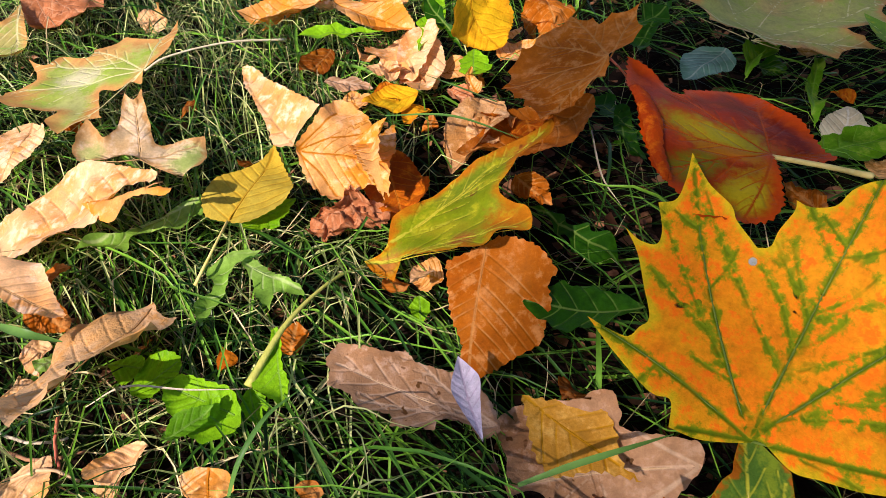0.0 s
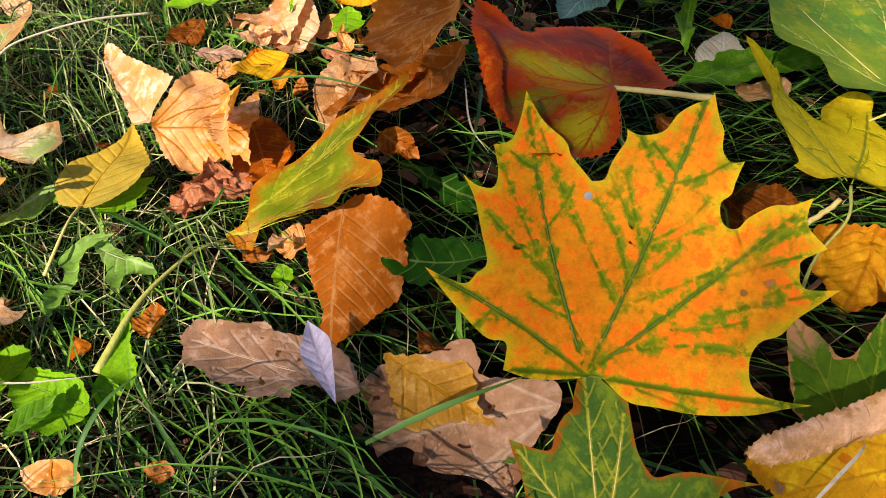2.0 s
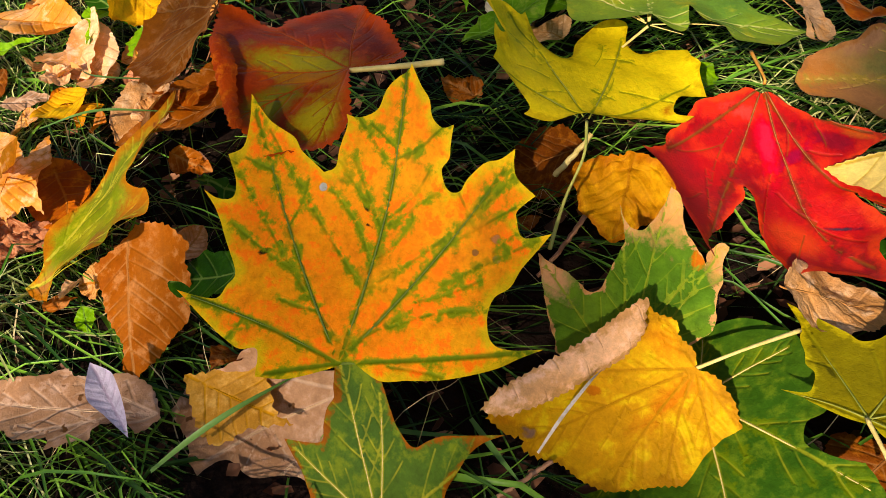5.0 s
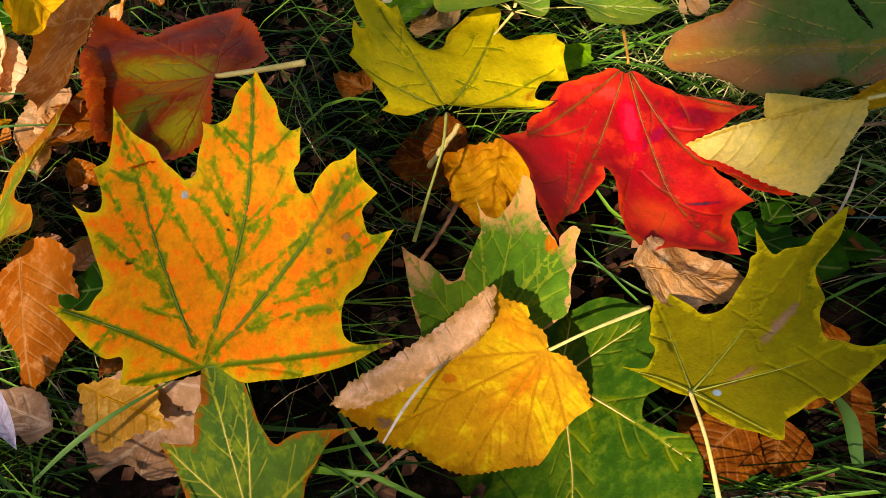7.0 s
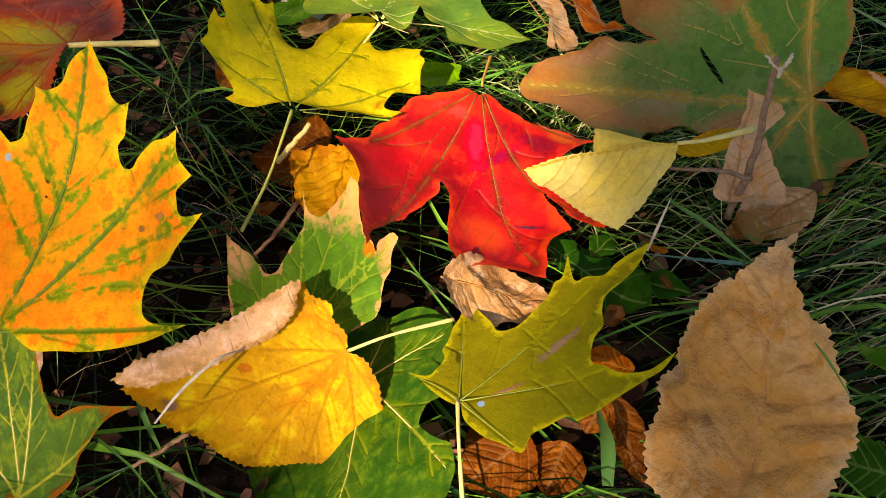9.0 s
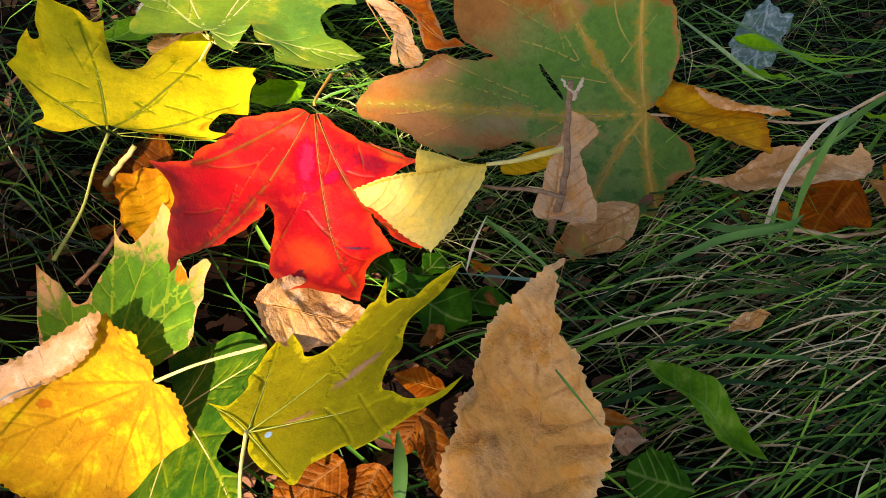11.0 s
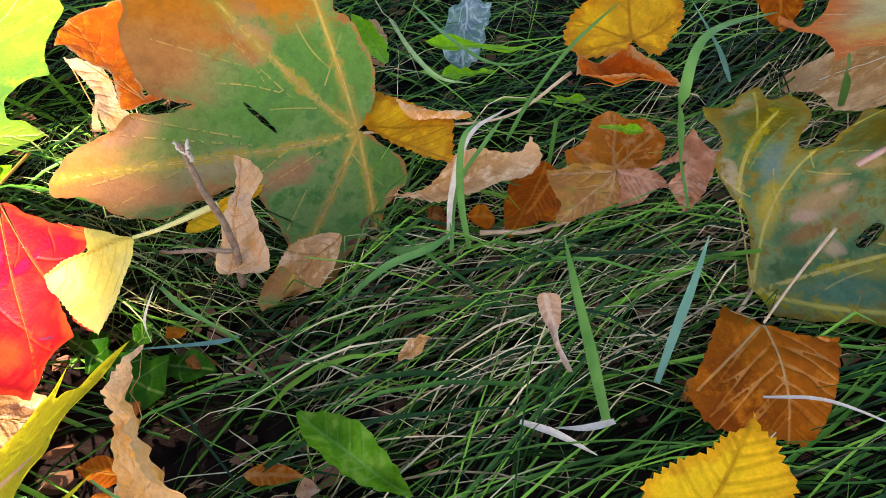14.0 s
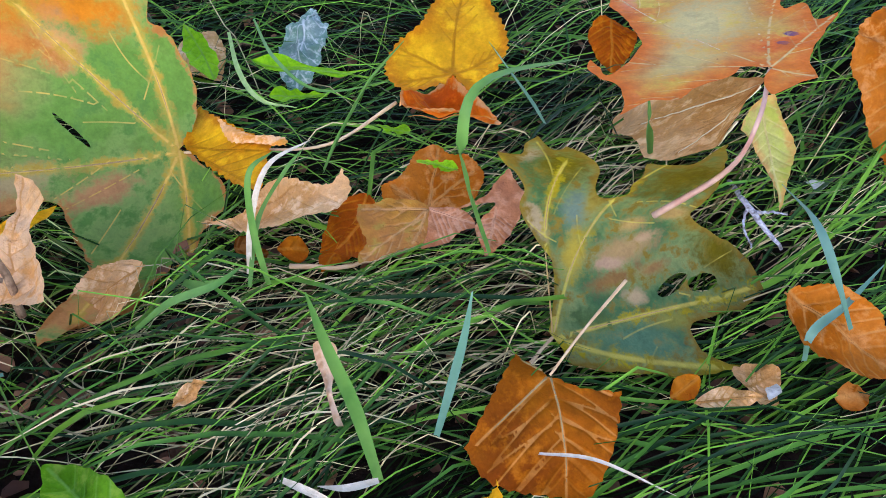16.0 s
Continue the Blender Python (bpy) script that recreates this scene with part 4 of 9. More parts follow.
leaf("free", "golden ovate birch leaf with a pale stalk", (0.0160, 0.3003, 0.0083), (0.0219, 0.3546, 0.0074), -3.3, YELLOW_SUN, left=0.0168, right=0.0168, margin=[(0.0000, 0.0000, 1), (0.0034, 0.0124), (0.0144, 0.0202, 1), (0.0263, 0.0177), (0.0368, 0.0118), (0.0434, 0.0035), (0.0555, 0.0004, 1), (0.0416, -0.0100), (0.0274, -0.0198), (0.0140, -0.0221), (0.0045, -0.0147), (-0.0011, -0.0083)], sag=(0.0000, 0.0000, 0.0000, 0.00, 0.00, 0.00), wave=0.05, lip=0.08, bite=0.0012, stalk=[(0.016, 0.300, 0.008), (0.018, 0.285, 0.012), (0.013, 0.266, 0.004)], stalk_mat=STALK_YELLOW, teeth=20)
leaf("free", "upright flap of a cream coloured curled leaf", (0.0341, 0.3508, 0.0112), (-0.0195, 0.4293, 0.0088), -26.6, CREAM, left=0.0087, right=0.0087, margin=[(0.0951, 0.0000, 1), (0.0763, -0.0063), (0.0567, -0.0087), (0.0250, -0.0175), (0.0077, -0.0214, 1), (0.0054, -0.0087), (-0.0005, 0.0009, 1), (0.0100, 0.0080), (0.0278, 0.0054), (0.0504, 0.0039), (0.0718, 0.0034)], sag=(0.0000, 0.0000, 0.0000, 0.00, 0.00, 0.00), wave=0.06, lip=0.08, cup=0.4, teeth=16, bite=0.001, pairs=6, quilt=0.3)
leaf("free", "peach and orange curled leaf with upturned edges", (0.0363, 0.3445, 0.0147), (0.0798, 0.3456, 0.0058), 13.1, PEACH, left=0.0238, right=0.0238, margin=[(-0.0009, 0.0015, 1), (0.0080, 0.0267), (0.0144, 0.0331), (0.0283, 0.0283), (0.0341, 0.0141, 1), (0.0423, 0.0307, 1), (0.0457, 0.0108), (0.0438, 0.0000), (0.0462, -0.0193, 1), (0.0390, -0.0134), (0.0328, -0.0162), (0.0221, -0.0234), (0.0106, -0.0176), (0.0026, -0.0057)], ribs_to=[(0.0144, 0.0283), (0.0245, -0.0212), (0.0381, 0.0211)], sag=(-0.0018, 0.3394, 0.2700, -4.84, -6.34, -9.33), wave=0.06, lip=0.15, crumple=0.02, teeth=20, bite=0.0013, quilt=0.12)
leaf("free", "orange curled flap of a peach leaf", (0.0479, 0.3785, 0.0013), (0.0864, 0.3014, 0.0244), 27.8, PEACH, left=0.0079, right=0.0079, margin=[(-0.0044, -0.0003, 1), (0.0160, 0.0035), (0.0309, 0.0084), (0.0376, 0.0229, 1), (0.0686, 0.0098), (0.0900, -0.0003, 1), (0.0693, 0.0008), (0.0546, 0.0011)], sag=(0.0000, 0.0000, 0.0000, 0.00, 0.00, 0.00), wave=0.06, lip=0.12, teeth=18, bite=0.0013, quilt=0.12)
leaf("free", "rust brown leaf beneath the peach leaf", (0.073, 0.367, -0.004), (0.089, 0.322, -0.008), 0.0, RUST, left=0.0192, right=0.0192, margin=[(-0.0049, -0.0020), (0.0023, 0.0098), (0.0250, 0.0168), (0.0379, 0.0131), (0.0487, -0.0001), (0.0424, -0.0082), (0.0176, -0.0146)], bite=0.001, wave=0.12, cup=0.5, lip=0.2)
leaf("ovate", "shrivelled dry brown leaf", (0.082, 0.323, -0.004), (0.049, 0.306, -0.002), 0.0, TAN_ROSE, left=0.0221, right=0.0221, crumple=0.22, wave=0.12, folds=[(0, 0.006, 0, 0.004, 150), (0, -0.006, 180, 0.005, 120)])
leaf("free", "green and yellow folded maple leaf with brown patches", (0.0783, 0.2913, -0.0042), (0.1319, 0.3396, 0.0204), -15.9, GREEN_OCHRE, left=0.0218, right=0.0218, margin=[(-0.0005, 0.0009, 1), (0.0095, -0.0014), (0.0224, 0.0083), (0.0347, 0.0095), (0.0491, 0.0110), (0.0614, 0.0088), (0.0763, 0.0051), (0.0960, -0.0015), (0.1053, -0.0040, 1), (0.0992, -0.0110), (0.0853, -0.0090), (0.0711, -0.0149), (0.0600, -0.0224), (0.0615, -0.0396), (0.0550, -0.0494), (0.0461, -0.0442), (0.0356, -0.0443), (0.0255, -0.0343), (0.0188, -0.0250), (0.0131, -0.0127), (0.0030, -0.0204, 1), (-0.0003, -0.0086)], ribs_to=[(0.0546, -0.0471), (0.1018, -0.0053), (0.0331, -0.0365)], sag=(0.0000, 0.0000, 0.0000, 0.00, 0.00, 0.00), wave=0.05, lip=0.10, palm=True, stalk=[(0.078, 0.291, -0.004), (0.068, 0.275, 0.004), (0.056, 0.250, 0.006), (0.047, 0.224, 0.000)], stalk_mat=STALK_GREEN, teeth=9, bite=0.001, stalk_r=(0.001, 0.0011, 0.0024))
leaf("free", "brown serrated birch leaf hanging point down", (0.1284, 0.2920, 0.0107), (0.1246, 0.2388, -0.0133), 13.9, BROWN, left=0.0211, right=0.0211, margin=[(-0.0017, -0.0002, 1), (0.0028, -0.0076), (0.0074, -0.0158, 1), (0.0183, -0.0138), (0.0301, -0.0102), (0.0415, -0.0043), (0.0503, -0.0051), (0.0593, -0.0004, 1), (0.0550, 0.0026), (0.0490, 0.0100), (0.0447, 0.0163), (0.0382, 0.0258), (0.0305, 0.0274), (0.0216, 0.0289), (0.0148, 0.0271), (0.0092, 0.0306, 1), (-0.0006, 0.0216), (-0.0050, 0.0075)], sag=(0.0000, 0.0000, 0.0000, 0.00, 0.00, 0.00), wave=0.04, lip=0.05, pairs=8, bite=0.0016, teeth=24)
leaf("maple", "orange brown maple leaf with a curled lobe", (0.178, 0.380, 0.050), (0.133, 0.368, 0.035), 0.0, BROWN,
     lobes=[(-132, 0.0390), (-83, 0.0426), (-53, 0.0424), (-5, 0.0508), (34, 0.0488), (46, 0.0272)], sinus=[(-99, 0.0287), (-61, 0.0414), (-32, 0.0450), (14, 0.0441), (39, 0.0359)], stalk=[(0.178, 0.380, 0.050), (0.184, 0.379, 0.045), (0.193, 0.392, 0.030)], stalk_mat=STALK_RED, wave=0.05)
leaf("ovate", "orange brown leaf in the shade behind", (0.181, 0.411, -0.005), (0.108, 0.362, -0.005), 0.0, BROWN, left=0.0193, right=0.0193, crease=2, crumple=0.04, wave=0.1, cup=0.6)
leaf("ovate", "tan brown leaf standing on edge", (0.128, 0.412, 0.000), (0.105, 0.365, 0.000), 0.0, TAN, left=0.0160, right=0.0160, crease=2, crumple=0.04, wave=0.08, keel=0.4)
leaf("free", "heart shaped rust red and green leaf with a toothed rim", (0.2328, 0.3105, 0.0499), (0.1886, 0.3250, 0.0520), 2.9, DARK_RED, left=0.0370, right=0.0370, margin=[(-0.0004, 0.0018, 1), (-0.0040, 0.0143), (-0.0070, 0.0270, 1), (-0.0031, 0.0361), (0.0070, 0.0408), (0.0205, 0.0425), (0.0283, 0.0351, 1), (0.0346, 0.0305), (0.0402, 0.0253), (0.0434, 0.0181), (0.0485, 0.0092), (0.0538, -0.0022), (0.0601, -0.0156), (0.0627, -0.0268), (0.0650, -0.0382, 1), (0.0565, -0.0376), (0.0448, -0.0314), (0.0374, -0.0310), (0.0380, -0.0404), (0.0283, -0.0469), (0.0204, -0.0575), (0.0092, -0.0546), (0.0016, -0.0395), (-0.0058, -0.0319), (-0.0136, -0.0190), (-0.0180, -0.0099), (-0.0219, -0.0031, 1), (-0.0174, -0.0004), (-0.0118, 0.0001)], ribs_to=[(0.0377, 0.0266), (0.0055, 0.0398), (0.0079, -0.0481), (0.0419, -0.0299), (-0.0186, -0.0062)], sag=(0.0012, -0.0703, -0.0212, 2.25, -0.39, -2.79), flap=dict(margin=[(0.0590, -0.0117, 1), (0.0561, -0.0162), (0.0494, -0.0085), (0.0414, 0.0049), (0.0399, 0.0113), (0.0359, 0.0225), (0.0313, 0.0323), (0.0348, 0.0344, 1), (0.0426, 0.0214), (0.0494, 0.0078)], up=0.0040, tone=RED_RIM), wave=0.03, lip=0.10, palm=True, stalk=[(0.233, 0.310, 0.051), (0.248, 0.299, 0.056), (0.259, 0.302, 0.052), (0.267, 0.303, 0.050)], stalk_mat=STALK_YELLOW, teeth=46, bite=0.0022, stalk_r=(0.0014, 0.0015, 0.0019), pairs=4, quilt=0.08)
leaf("free", "grey brown lobed leaf with pale veins", (0.1362, 0.2237, -0.0129), (0.0725, 0.2398, -0.0050), 0.3, GREY_TAN, left=0.0127, right=0.0127, margin=[(-0.0026, 0.0015, 1), (0.0033, 0.0087), (0.0087, 0.0053), (0.0186, 0.0075), (0.0197, 0.0125, 1), (0.0268, 0.0133), (0.0345, 0.0164), (0.0358, 0.0121), (0.0482, 0.0134), (0.0528, 0.0107), (0.0619, 0.0101, 1), (0.0638, 0.0044), (0.0674, -0.0001), (0.0671, -0.0105, 1), (0.0597, -0.0098), (0.0489, -0.0114), (0.0410, -0.0169, 1), (0.0358, -0.0127), (0.0251, -0.0143), (0.0167, -0.0159), (0.0058, -0.0105)], ribs_to=[(0.0203, 0.0111), (0.0402, -0.0150), (0.0514, 0.0114)], sag=(0.0000, 0.0000, 0.0000, 0.00, 0.00, 0.00), wave=0.05, lip=0.10, palm=True, bite=0.0012, teeth=22, vein_mat=STALK_TAN, rib_r=0.0004)
leaf("free", "small curled lavender white leaf", (0.132, 0.212, -0.004), (0.121, 0.238, 0.008), 0.0, LAVENDER, left=0.0123, right=0.0123, margin=[(0.0000, 0.0000, 1), (0.0107, 0.0035), (0.0195, 0.0059), (0.0265, 0.0027), (0.0308, 0.0000, 1), (0.0228, -0.0049), (0.0139, -0.0035)], cup=1.8, wave=0.08, bite=0, ribs=False)
leaf("free", "mustard birch leaf with toothed edges", (0.1458, 0.2380, -0.0130), (0.1866, 0.2083, -0.0132), 9.7, MUSTARD, left=0.0119, right=0.0119, margin=[(-0.0005, 0.0000, 1), (0.0108, -0.0102), (0.0182, -0.0160), (0.0260, -0.0181, 1), (0.0306, -0.0144), (0.0363, -0.0081), (0.0445, -0.0033), (0.0509, 0.0000, 1), (0.0451, 0.0002), (0.0409, 0.0021), (0.0371, 0.0069), (0.0318, 0.0114), (0.0273, 0.0136), (0.0225, 0.0137, 1), (0.0172, 0.0104), (0.0101, 0.0052), (0.0045, 0.0017)], sag=(0.0000, 0.0000, 0.0000, 0.00, 0.00, 0.00), wave=0.03, lip=0.05, bite=0.0022, teeth=13, pairs=6)
leaf("free", "large grey brown maple leaf with pale veins", (0.2076, 0.2155, -0.0128), (0.1430, 0.2123, -0.0353), -29.9, GREY_TAN, left=0.0284, right=0.0284, margin=[(-0.0010, 0.0003, 1), (-0.0019, -0.0073), (0.0072, -0.0110), (0.0230, -0.0159), (0.0226, -0.0213), (0.0239, -0.0295, 1), (0.0307, -0.0305), (0.0355, -0.0283), (0.0496, -0.0285), (0.0615, -0.0288), (0.0724, -0.0233, 1), (0.0671, -0.0133), (0.0669, -0.0068), (0.0690, -0.0025), (0.0679, 0.0029), (0.0693, 0.0073), (0.0650, 0.0123), (0.0647, 0.0182), (0.0628, 0.0250, 1), (0.0445, 0.0323), (0.0281, 0.0344), (0.0212, 0.0295), (0.0196, 0.0186)], ribs_to=[(0.0236, -0.0197), (0.0449, 0.0302), (0.0612, 0.0228)], sides=[(0.0345, -0.0011, 0.0297, 0.0259), (0.0236, -0.0144, 0.0483, -0.0172), (0.0397, 0.0004, 0.0588, 0.0153), (0.0545, 0.0021, 0.0664, 0.0090)], sag=(0.0000, 0.0000, 0.0000, 0.00, 0.00, 0.00), wave=0.03, lip=0.10, palm=True, bite=0.001, teeth=20, tooth=0.05, vein_mat=STALK_TAN)
leaf("free", "large orange maple leaf with green veins", (0.2128, 0.2088, 0.0172), (0.2577, 0.2843, 0.0651), 5.7, ORANGE, left=0.0465, right=0.0465, margin=[(0.0007, -0.0013, 1), (-0.0014, 0.0006), (-0.0079, 0.0125), (-0.0096, 0.0221, 1), (-0.0018, 0.0252), (-0.0028, 0.0318), (0.0028, 0.0461), (0.0096, 0.0597, 1), (0.0094, 0.0513), (0.0103, 0.0454), (0.0150, 0.0438), (0.0196, 0.0425), (0.0285, 0.0489), (0.0383, 0.0563), (0.0447, 0.0639, 1), (0.0427, 0.0576), (0.0440, 0.0520), (0.0499, 0.0529), (0.0582, 0.0584, 1), (0.0620, 0.0537), (0.0704, 0.0541), (0.0809, 0.0567, 1), (0.0729, 0.0470), (0.0687, 0.0368), (0.0648, 0.0331), (0.0615, 0.0275), (0.0589, 0.0231, 1), (0.0613, 0.0197), (0.0676, 0.0197), (0.0755, 0.0183), (0.0790, 0.0194, 1), (0.0785, 0.0145), (0.0815, 0.0083), (0.0877, 0.0062), (0.0917, 0.0029), (0.0943, -0.0008), (0.0963, -0.0016, 1), (0.0905, -0.0056), (0.0870, -0.0088), (0.0820, -0.0106), (0.0794, -0.0143), (0.0808, -0.0180, 1), (0.0747, -0.0180), (0.0703, -0.0183), (0.0670, -0.0165), (0.0625, -0.0183), (0.0603, -0.0210), (0.0611, -0.0240), (0.0651, -0.0256), (0.0704, -0.0302), (0.0721, -0.0352), (0.0755, -0.0395, 1), (0.0712, -0.0399), (0.0670, -0.0419), (0.0628, -0.0484, 1), (0.0579, -0.0438), (0.0550, -0.0441), (0.0502, -0.0471), (0.0526, -0.0555, 1), (0.0468, -0.0521), (0.0408, -0.0485), (0.0349, -0.0463), (0.0307, -0.0421), (0.0247, -0.0413), (0.0178, -0.0441), (0.0164, -0.0499), (0.0191, -0.0604, 1), (0.0151, -0.0543), (0.0095, -0.0467), (0.0032, -0.0335), (0.0000, -0.0220), (-0.0020, -0.0140), (0.0011, -0.0047)], ribs_to=[(0.0090, 0.0573), (0.0785, 0.0554), (0.0727, -0.0390), (0.0184, -0.0592), (-0.0086, 0.0211)], sides=[(0.0239, 0.0194, 0.0359, 0.0500), (0.0142, 0.0115, 0.0150, 0.0248), (0.0400, 0.0299, 0.0563, 0.0281), (0.0337, 0.0006, 0.0534, 0.0187), (0.0457, 0.0003, 0.0667, 0.0142), (0.0355, -0.0025, 0.0498, -0.0106), (0.0489, -0.0026, 0.0661, -0.0127), (0.0239, -0.0179, 0.0357, -0.0371), (0.0452, -0.0254, 0.0591, -0.0434), (0.0144, -0.0123, 0.0260, -0.0388), (0.0561, 0.0402, 0.0587, 0.0525), (0.0672, -0.0003, 0.0750, -0.0110), (0.0709, -0.0001, 0.0773, 0.0098), (0.0316, -0.0251, 0.0504, -0.0520), (0.0055, 0.0338, -0.0034, 0.0369), (0.0026, -0.0162, 0.0037, -0.0326), (0.0516, -0.0303, 0.0621, -0.0224)], sag=(0.0023, -0.2114, 0.1477, 1.54, -2.94, 0.75, 13.9, 2.5, -2.8, -13.6), wave=0.02, lip=0.03, vein_mat=VEIN_GREEN, rib_r=0.0005, bite=0, fine=0.0018, pairs=4, angle=42)
leaf("free", "green maple leaf with yellow veins and red tips", (0.2140, 0.1643, -0.0089), (0.2122, 0.2127, 0.0189), -15.6, GREEN_RED, left=0.0237, right=0.0237, margin=[(-0.0017, 0.0003, 1), (0.0001, 0.0112), (0.0063, 0.0187), (0.0162, 0.0206), (0.0232, 0.0218), (0.0294, 0.0237), (0.0336, 0.0247, 1), (0.0307, 0.0173), (0.0300, 0.0121), (0.0349, 0.0102), (0.0395, 0.0073), (0.0421, 0.0042), (0.0451, 0.0037), (0.0509, 0.0019), (0.0569, -0.0002, 1), (0.0511, -0.0042), (0.0429, -0.0123, 1), (0.0339, -0.0129), (0.0279, -0.0138), (0.0218, -0.0173), (0.0226, -0.0229), (0.0230, -0.0279), (0.0219, -0.0334), (0.0209, -0.0379), (0.0191, -0.0459, 1), (0.0184, -0.0393), (0.0162, -0.0343), (0.0121, -0.0297), (0.0081, -0.0252), (0.0013, -0.0200), (-0.0033, -0.0085)], ribs_to=[(0.0192, -0.0444), (0.0319, 0.0234), (0.0419, -0.0111)], sag=(0.0000, 0.0000, 0.0000, 0.00, 0.00, 0.00), wave=0.02, lip=0.05, palm=True, rib_r=0.00025, vein_mat=STALK_YELLOW, bite=0)
leaf("weed", "dark green smooth weed leaf", (0.189, 0.262, 0.012), (0.144, 0.270, 0.004), 0.0, WEED_DARK_OR_SHADED, left=0.0126, right=0.0126, weed=0, wave=0.04)
leaf("free", "tan curled leaf with wavy edges in the sun", (-0.0086, 0.1907, 0.0274), (0.0000, 0.2563, -0.0016), -14.3, CREAM_TAN, left=0.0191, right=0.0191, margin=[(0.0119, 0.0176), (0.0259, 0.0213), (0.0539, 0.0290), (0.0851, 0.0393), (0.0814, 0.0283), (0.0896, 0.0289), (0.1009, 0.0251, 1), (0.0810, 0.0084), (0.0676, -0.0040), (0.0706, -0.0094, 1), (0.0591, -0.0090), (0.0410, -0.0193), (0.0345, -0.0187), (0.0301, -0.0091), (0.0287, 0.0045), (0.0225, 0.0012), (0.0131, -0.0097), (0.0089, -0.0057), (0.0006, -0.0117), (-0.0067, -0.0080), (-0.0103, -0.0077, 1), (-0.0047, 0.0017)], sag=(0.0000, 0.0000, 0.0000, 0.00, 0.00, 0.00), wave=0.08, lip=0.12, cup=-0.4, bite=0.0008, teeth=14)
leaf("weed", "broad green weed leaf in the sun", (0.040, 0.323, 0.004), (0.022, 0.301, 0.002), 0.0, WEED, left=0.0088, right=0.0088, weed=0, wave=0.06)
leaf("weed", "small green weed leaf in the grass", (0.053, 0.213, -0.010), (0.046, 0.226, -0.005), 0.0, WEED, left=0.0046, right=0.0046, weed=0)
leaf("weed", "small green weed leaf in the grass", (0.104, 0.266, -0.010), (0.102, 0.278, -0.006), 0.0, WEED, left=0.0043, right=0.0043, weed=0)
leaf("ovate", "small bright orange leaf in the sun", (0.044, 0.192, 0.000), (0.045, 0.180, -0.004), 0.0, PEACH, left=0.0091, right=0.0091, crease=2, crumple=0.04, wave=0.12, heart=0.1)
leaf("ovate", "small pinkish tan dry leaf", (0.020, 0.199, -0.005), (0.003, 0.186, -0.004), 0.0, CREAM, left=0.0066, right=0.0066, crease=2, crumple=0.04, wave=0.15, cup=0.5)
leaf("free", "dusty brown leaf in the grass", (-0.1912, 0.5168, 0.0068), (-0.1399, 0.5084, 0.0049), -0.8, TAN_ROSE, left=0.0350, right=0.0350, margin=[(0.0060, -0.0198, 1), (0.0169, -0.0316), (0.0328, -0.0465), (0.0463, -0.0442), (0.0550, -0.0396), (0.0630, -0.0361), (0.0597, -0.0233), (0.0581, -0.0102), (0.0493, 0.0064, 1), (0.0274, 0.0294), (-0.0066, 0.0324), (-0.0110, 0.0056)], ribs_to=[(0.0610, -0.0311), (0.0477, -0.0406)], sag=(0.0000, 0.0000, 0.0000, 0.00, 0.00, 0.00), wave=0.08, lip=0.12, palm=True, crumple=0.03, bite=0.0005)
leaf("free", "olive and tan leaf in the grass", (-0.1797, 0.4824, 0.0107), (-0.1636, 0.4348, -0.0002), -2.1, FADED_GREEN, left=0.0092, right=0.0092, margin=[(-0.0012, -0.0001, 1), (0.0163, 0.0048), (0.0402, 0.0086), (0.0483, 0.0072), (0.0515, 0.0006, 1), (0.0491, -0.0095), (0.0345, -0.0206), (0.0181, -0.0163), (0.0159, -0.0075)], sag=(0.0000, 0.0000, 0.0000, 0.00, 0.00, 0.00), wave=0.06, lip=0.12, bite=0.0005)
leaf("ovate", "cream curled leaf in the sun", (-0.105, 0.359, 0.012), (-0.099, 0.317, 0.006), 0.0, CREAM, left=0.0152, right=0.0152, crease=2, crumple=0.04, wave=0.1, cup=0.6)
leaf("ovate", "orange leaf in the sun", (0.020, 0.500, 0.012), (0.075, 0.479, 0.006), 0.0, PEACH, left=0.0177, right=0.0177, wave=0.12, keel=0.3)
leaf("ovate", "orange leaf in the sun", (0.015, 0.512, 0.010), (-0.046, 0.503, 0.000), 0.0, PEACH, left=0.0189, right=0.0189, wave=0.12, cup=0.4)
leaf("ovate", "yellow orange leaf in the sun", (0.095, 0.499, 0.012), (0.129, 0.464, 0.006), 0.0, GOLD, left=0.0246, right=0.0246, crease=2, crumple=0.04, wave=0.1)
leaf("ovate", "yellow brown leaf in the grass", (0.084, 0.420, 0.000), (0.054, 0.408, 0.000), 0.0, GOLD, left=0.0115, right=0.0115, wave=0.1)
leaf("ovate", "cream leaf scrap in the sun", (0.078, 0.480, 0.006), (0.084, 0.420, 0.000), 0.0, CREAM, left=0.0146, right=0.0146, wave=0.15)
leaf("ovate", "cream leaf scrap in the sun", (0.050, 0.447, 0.000), (0.078, 0.440, 0.000), 0.0, CREAM, left=0.0074, right=0.0074, wave=0.15)
leaf("ovate", "dull brown leaf scrap", (0.026, 0.437, -0.005), (0.055, 0.437, -0.005), 0.0, GREY_TAN, left=0.0071, right=0.0071, wave=0.15)
leaf("ovate", "rust coloured leaf at the turf's edge", (0.089, 0.461, 0.000), (0.126, 0.461, -0.004), 0.0, PEACH, left=0.0113, right=0.0113, crease=2, crumple=0.04, wave=0.15)
leaf("ovate", "orange brown leaf scrap", (0.128, 0.461, 0.000), (0.153, 0.491, 0.000), 0.0, PEACH, left=0.0157, right=0.0157, wave=0.15)
leaf("weed", "green dandelion leaf among dry leaves", (0.058, 0.466, 0.012), (0.007, 0.458, 0.012), 0.0, WEED, left=0.0083, right=0.0083, weed=3, wave=0.08)
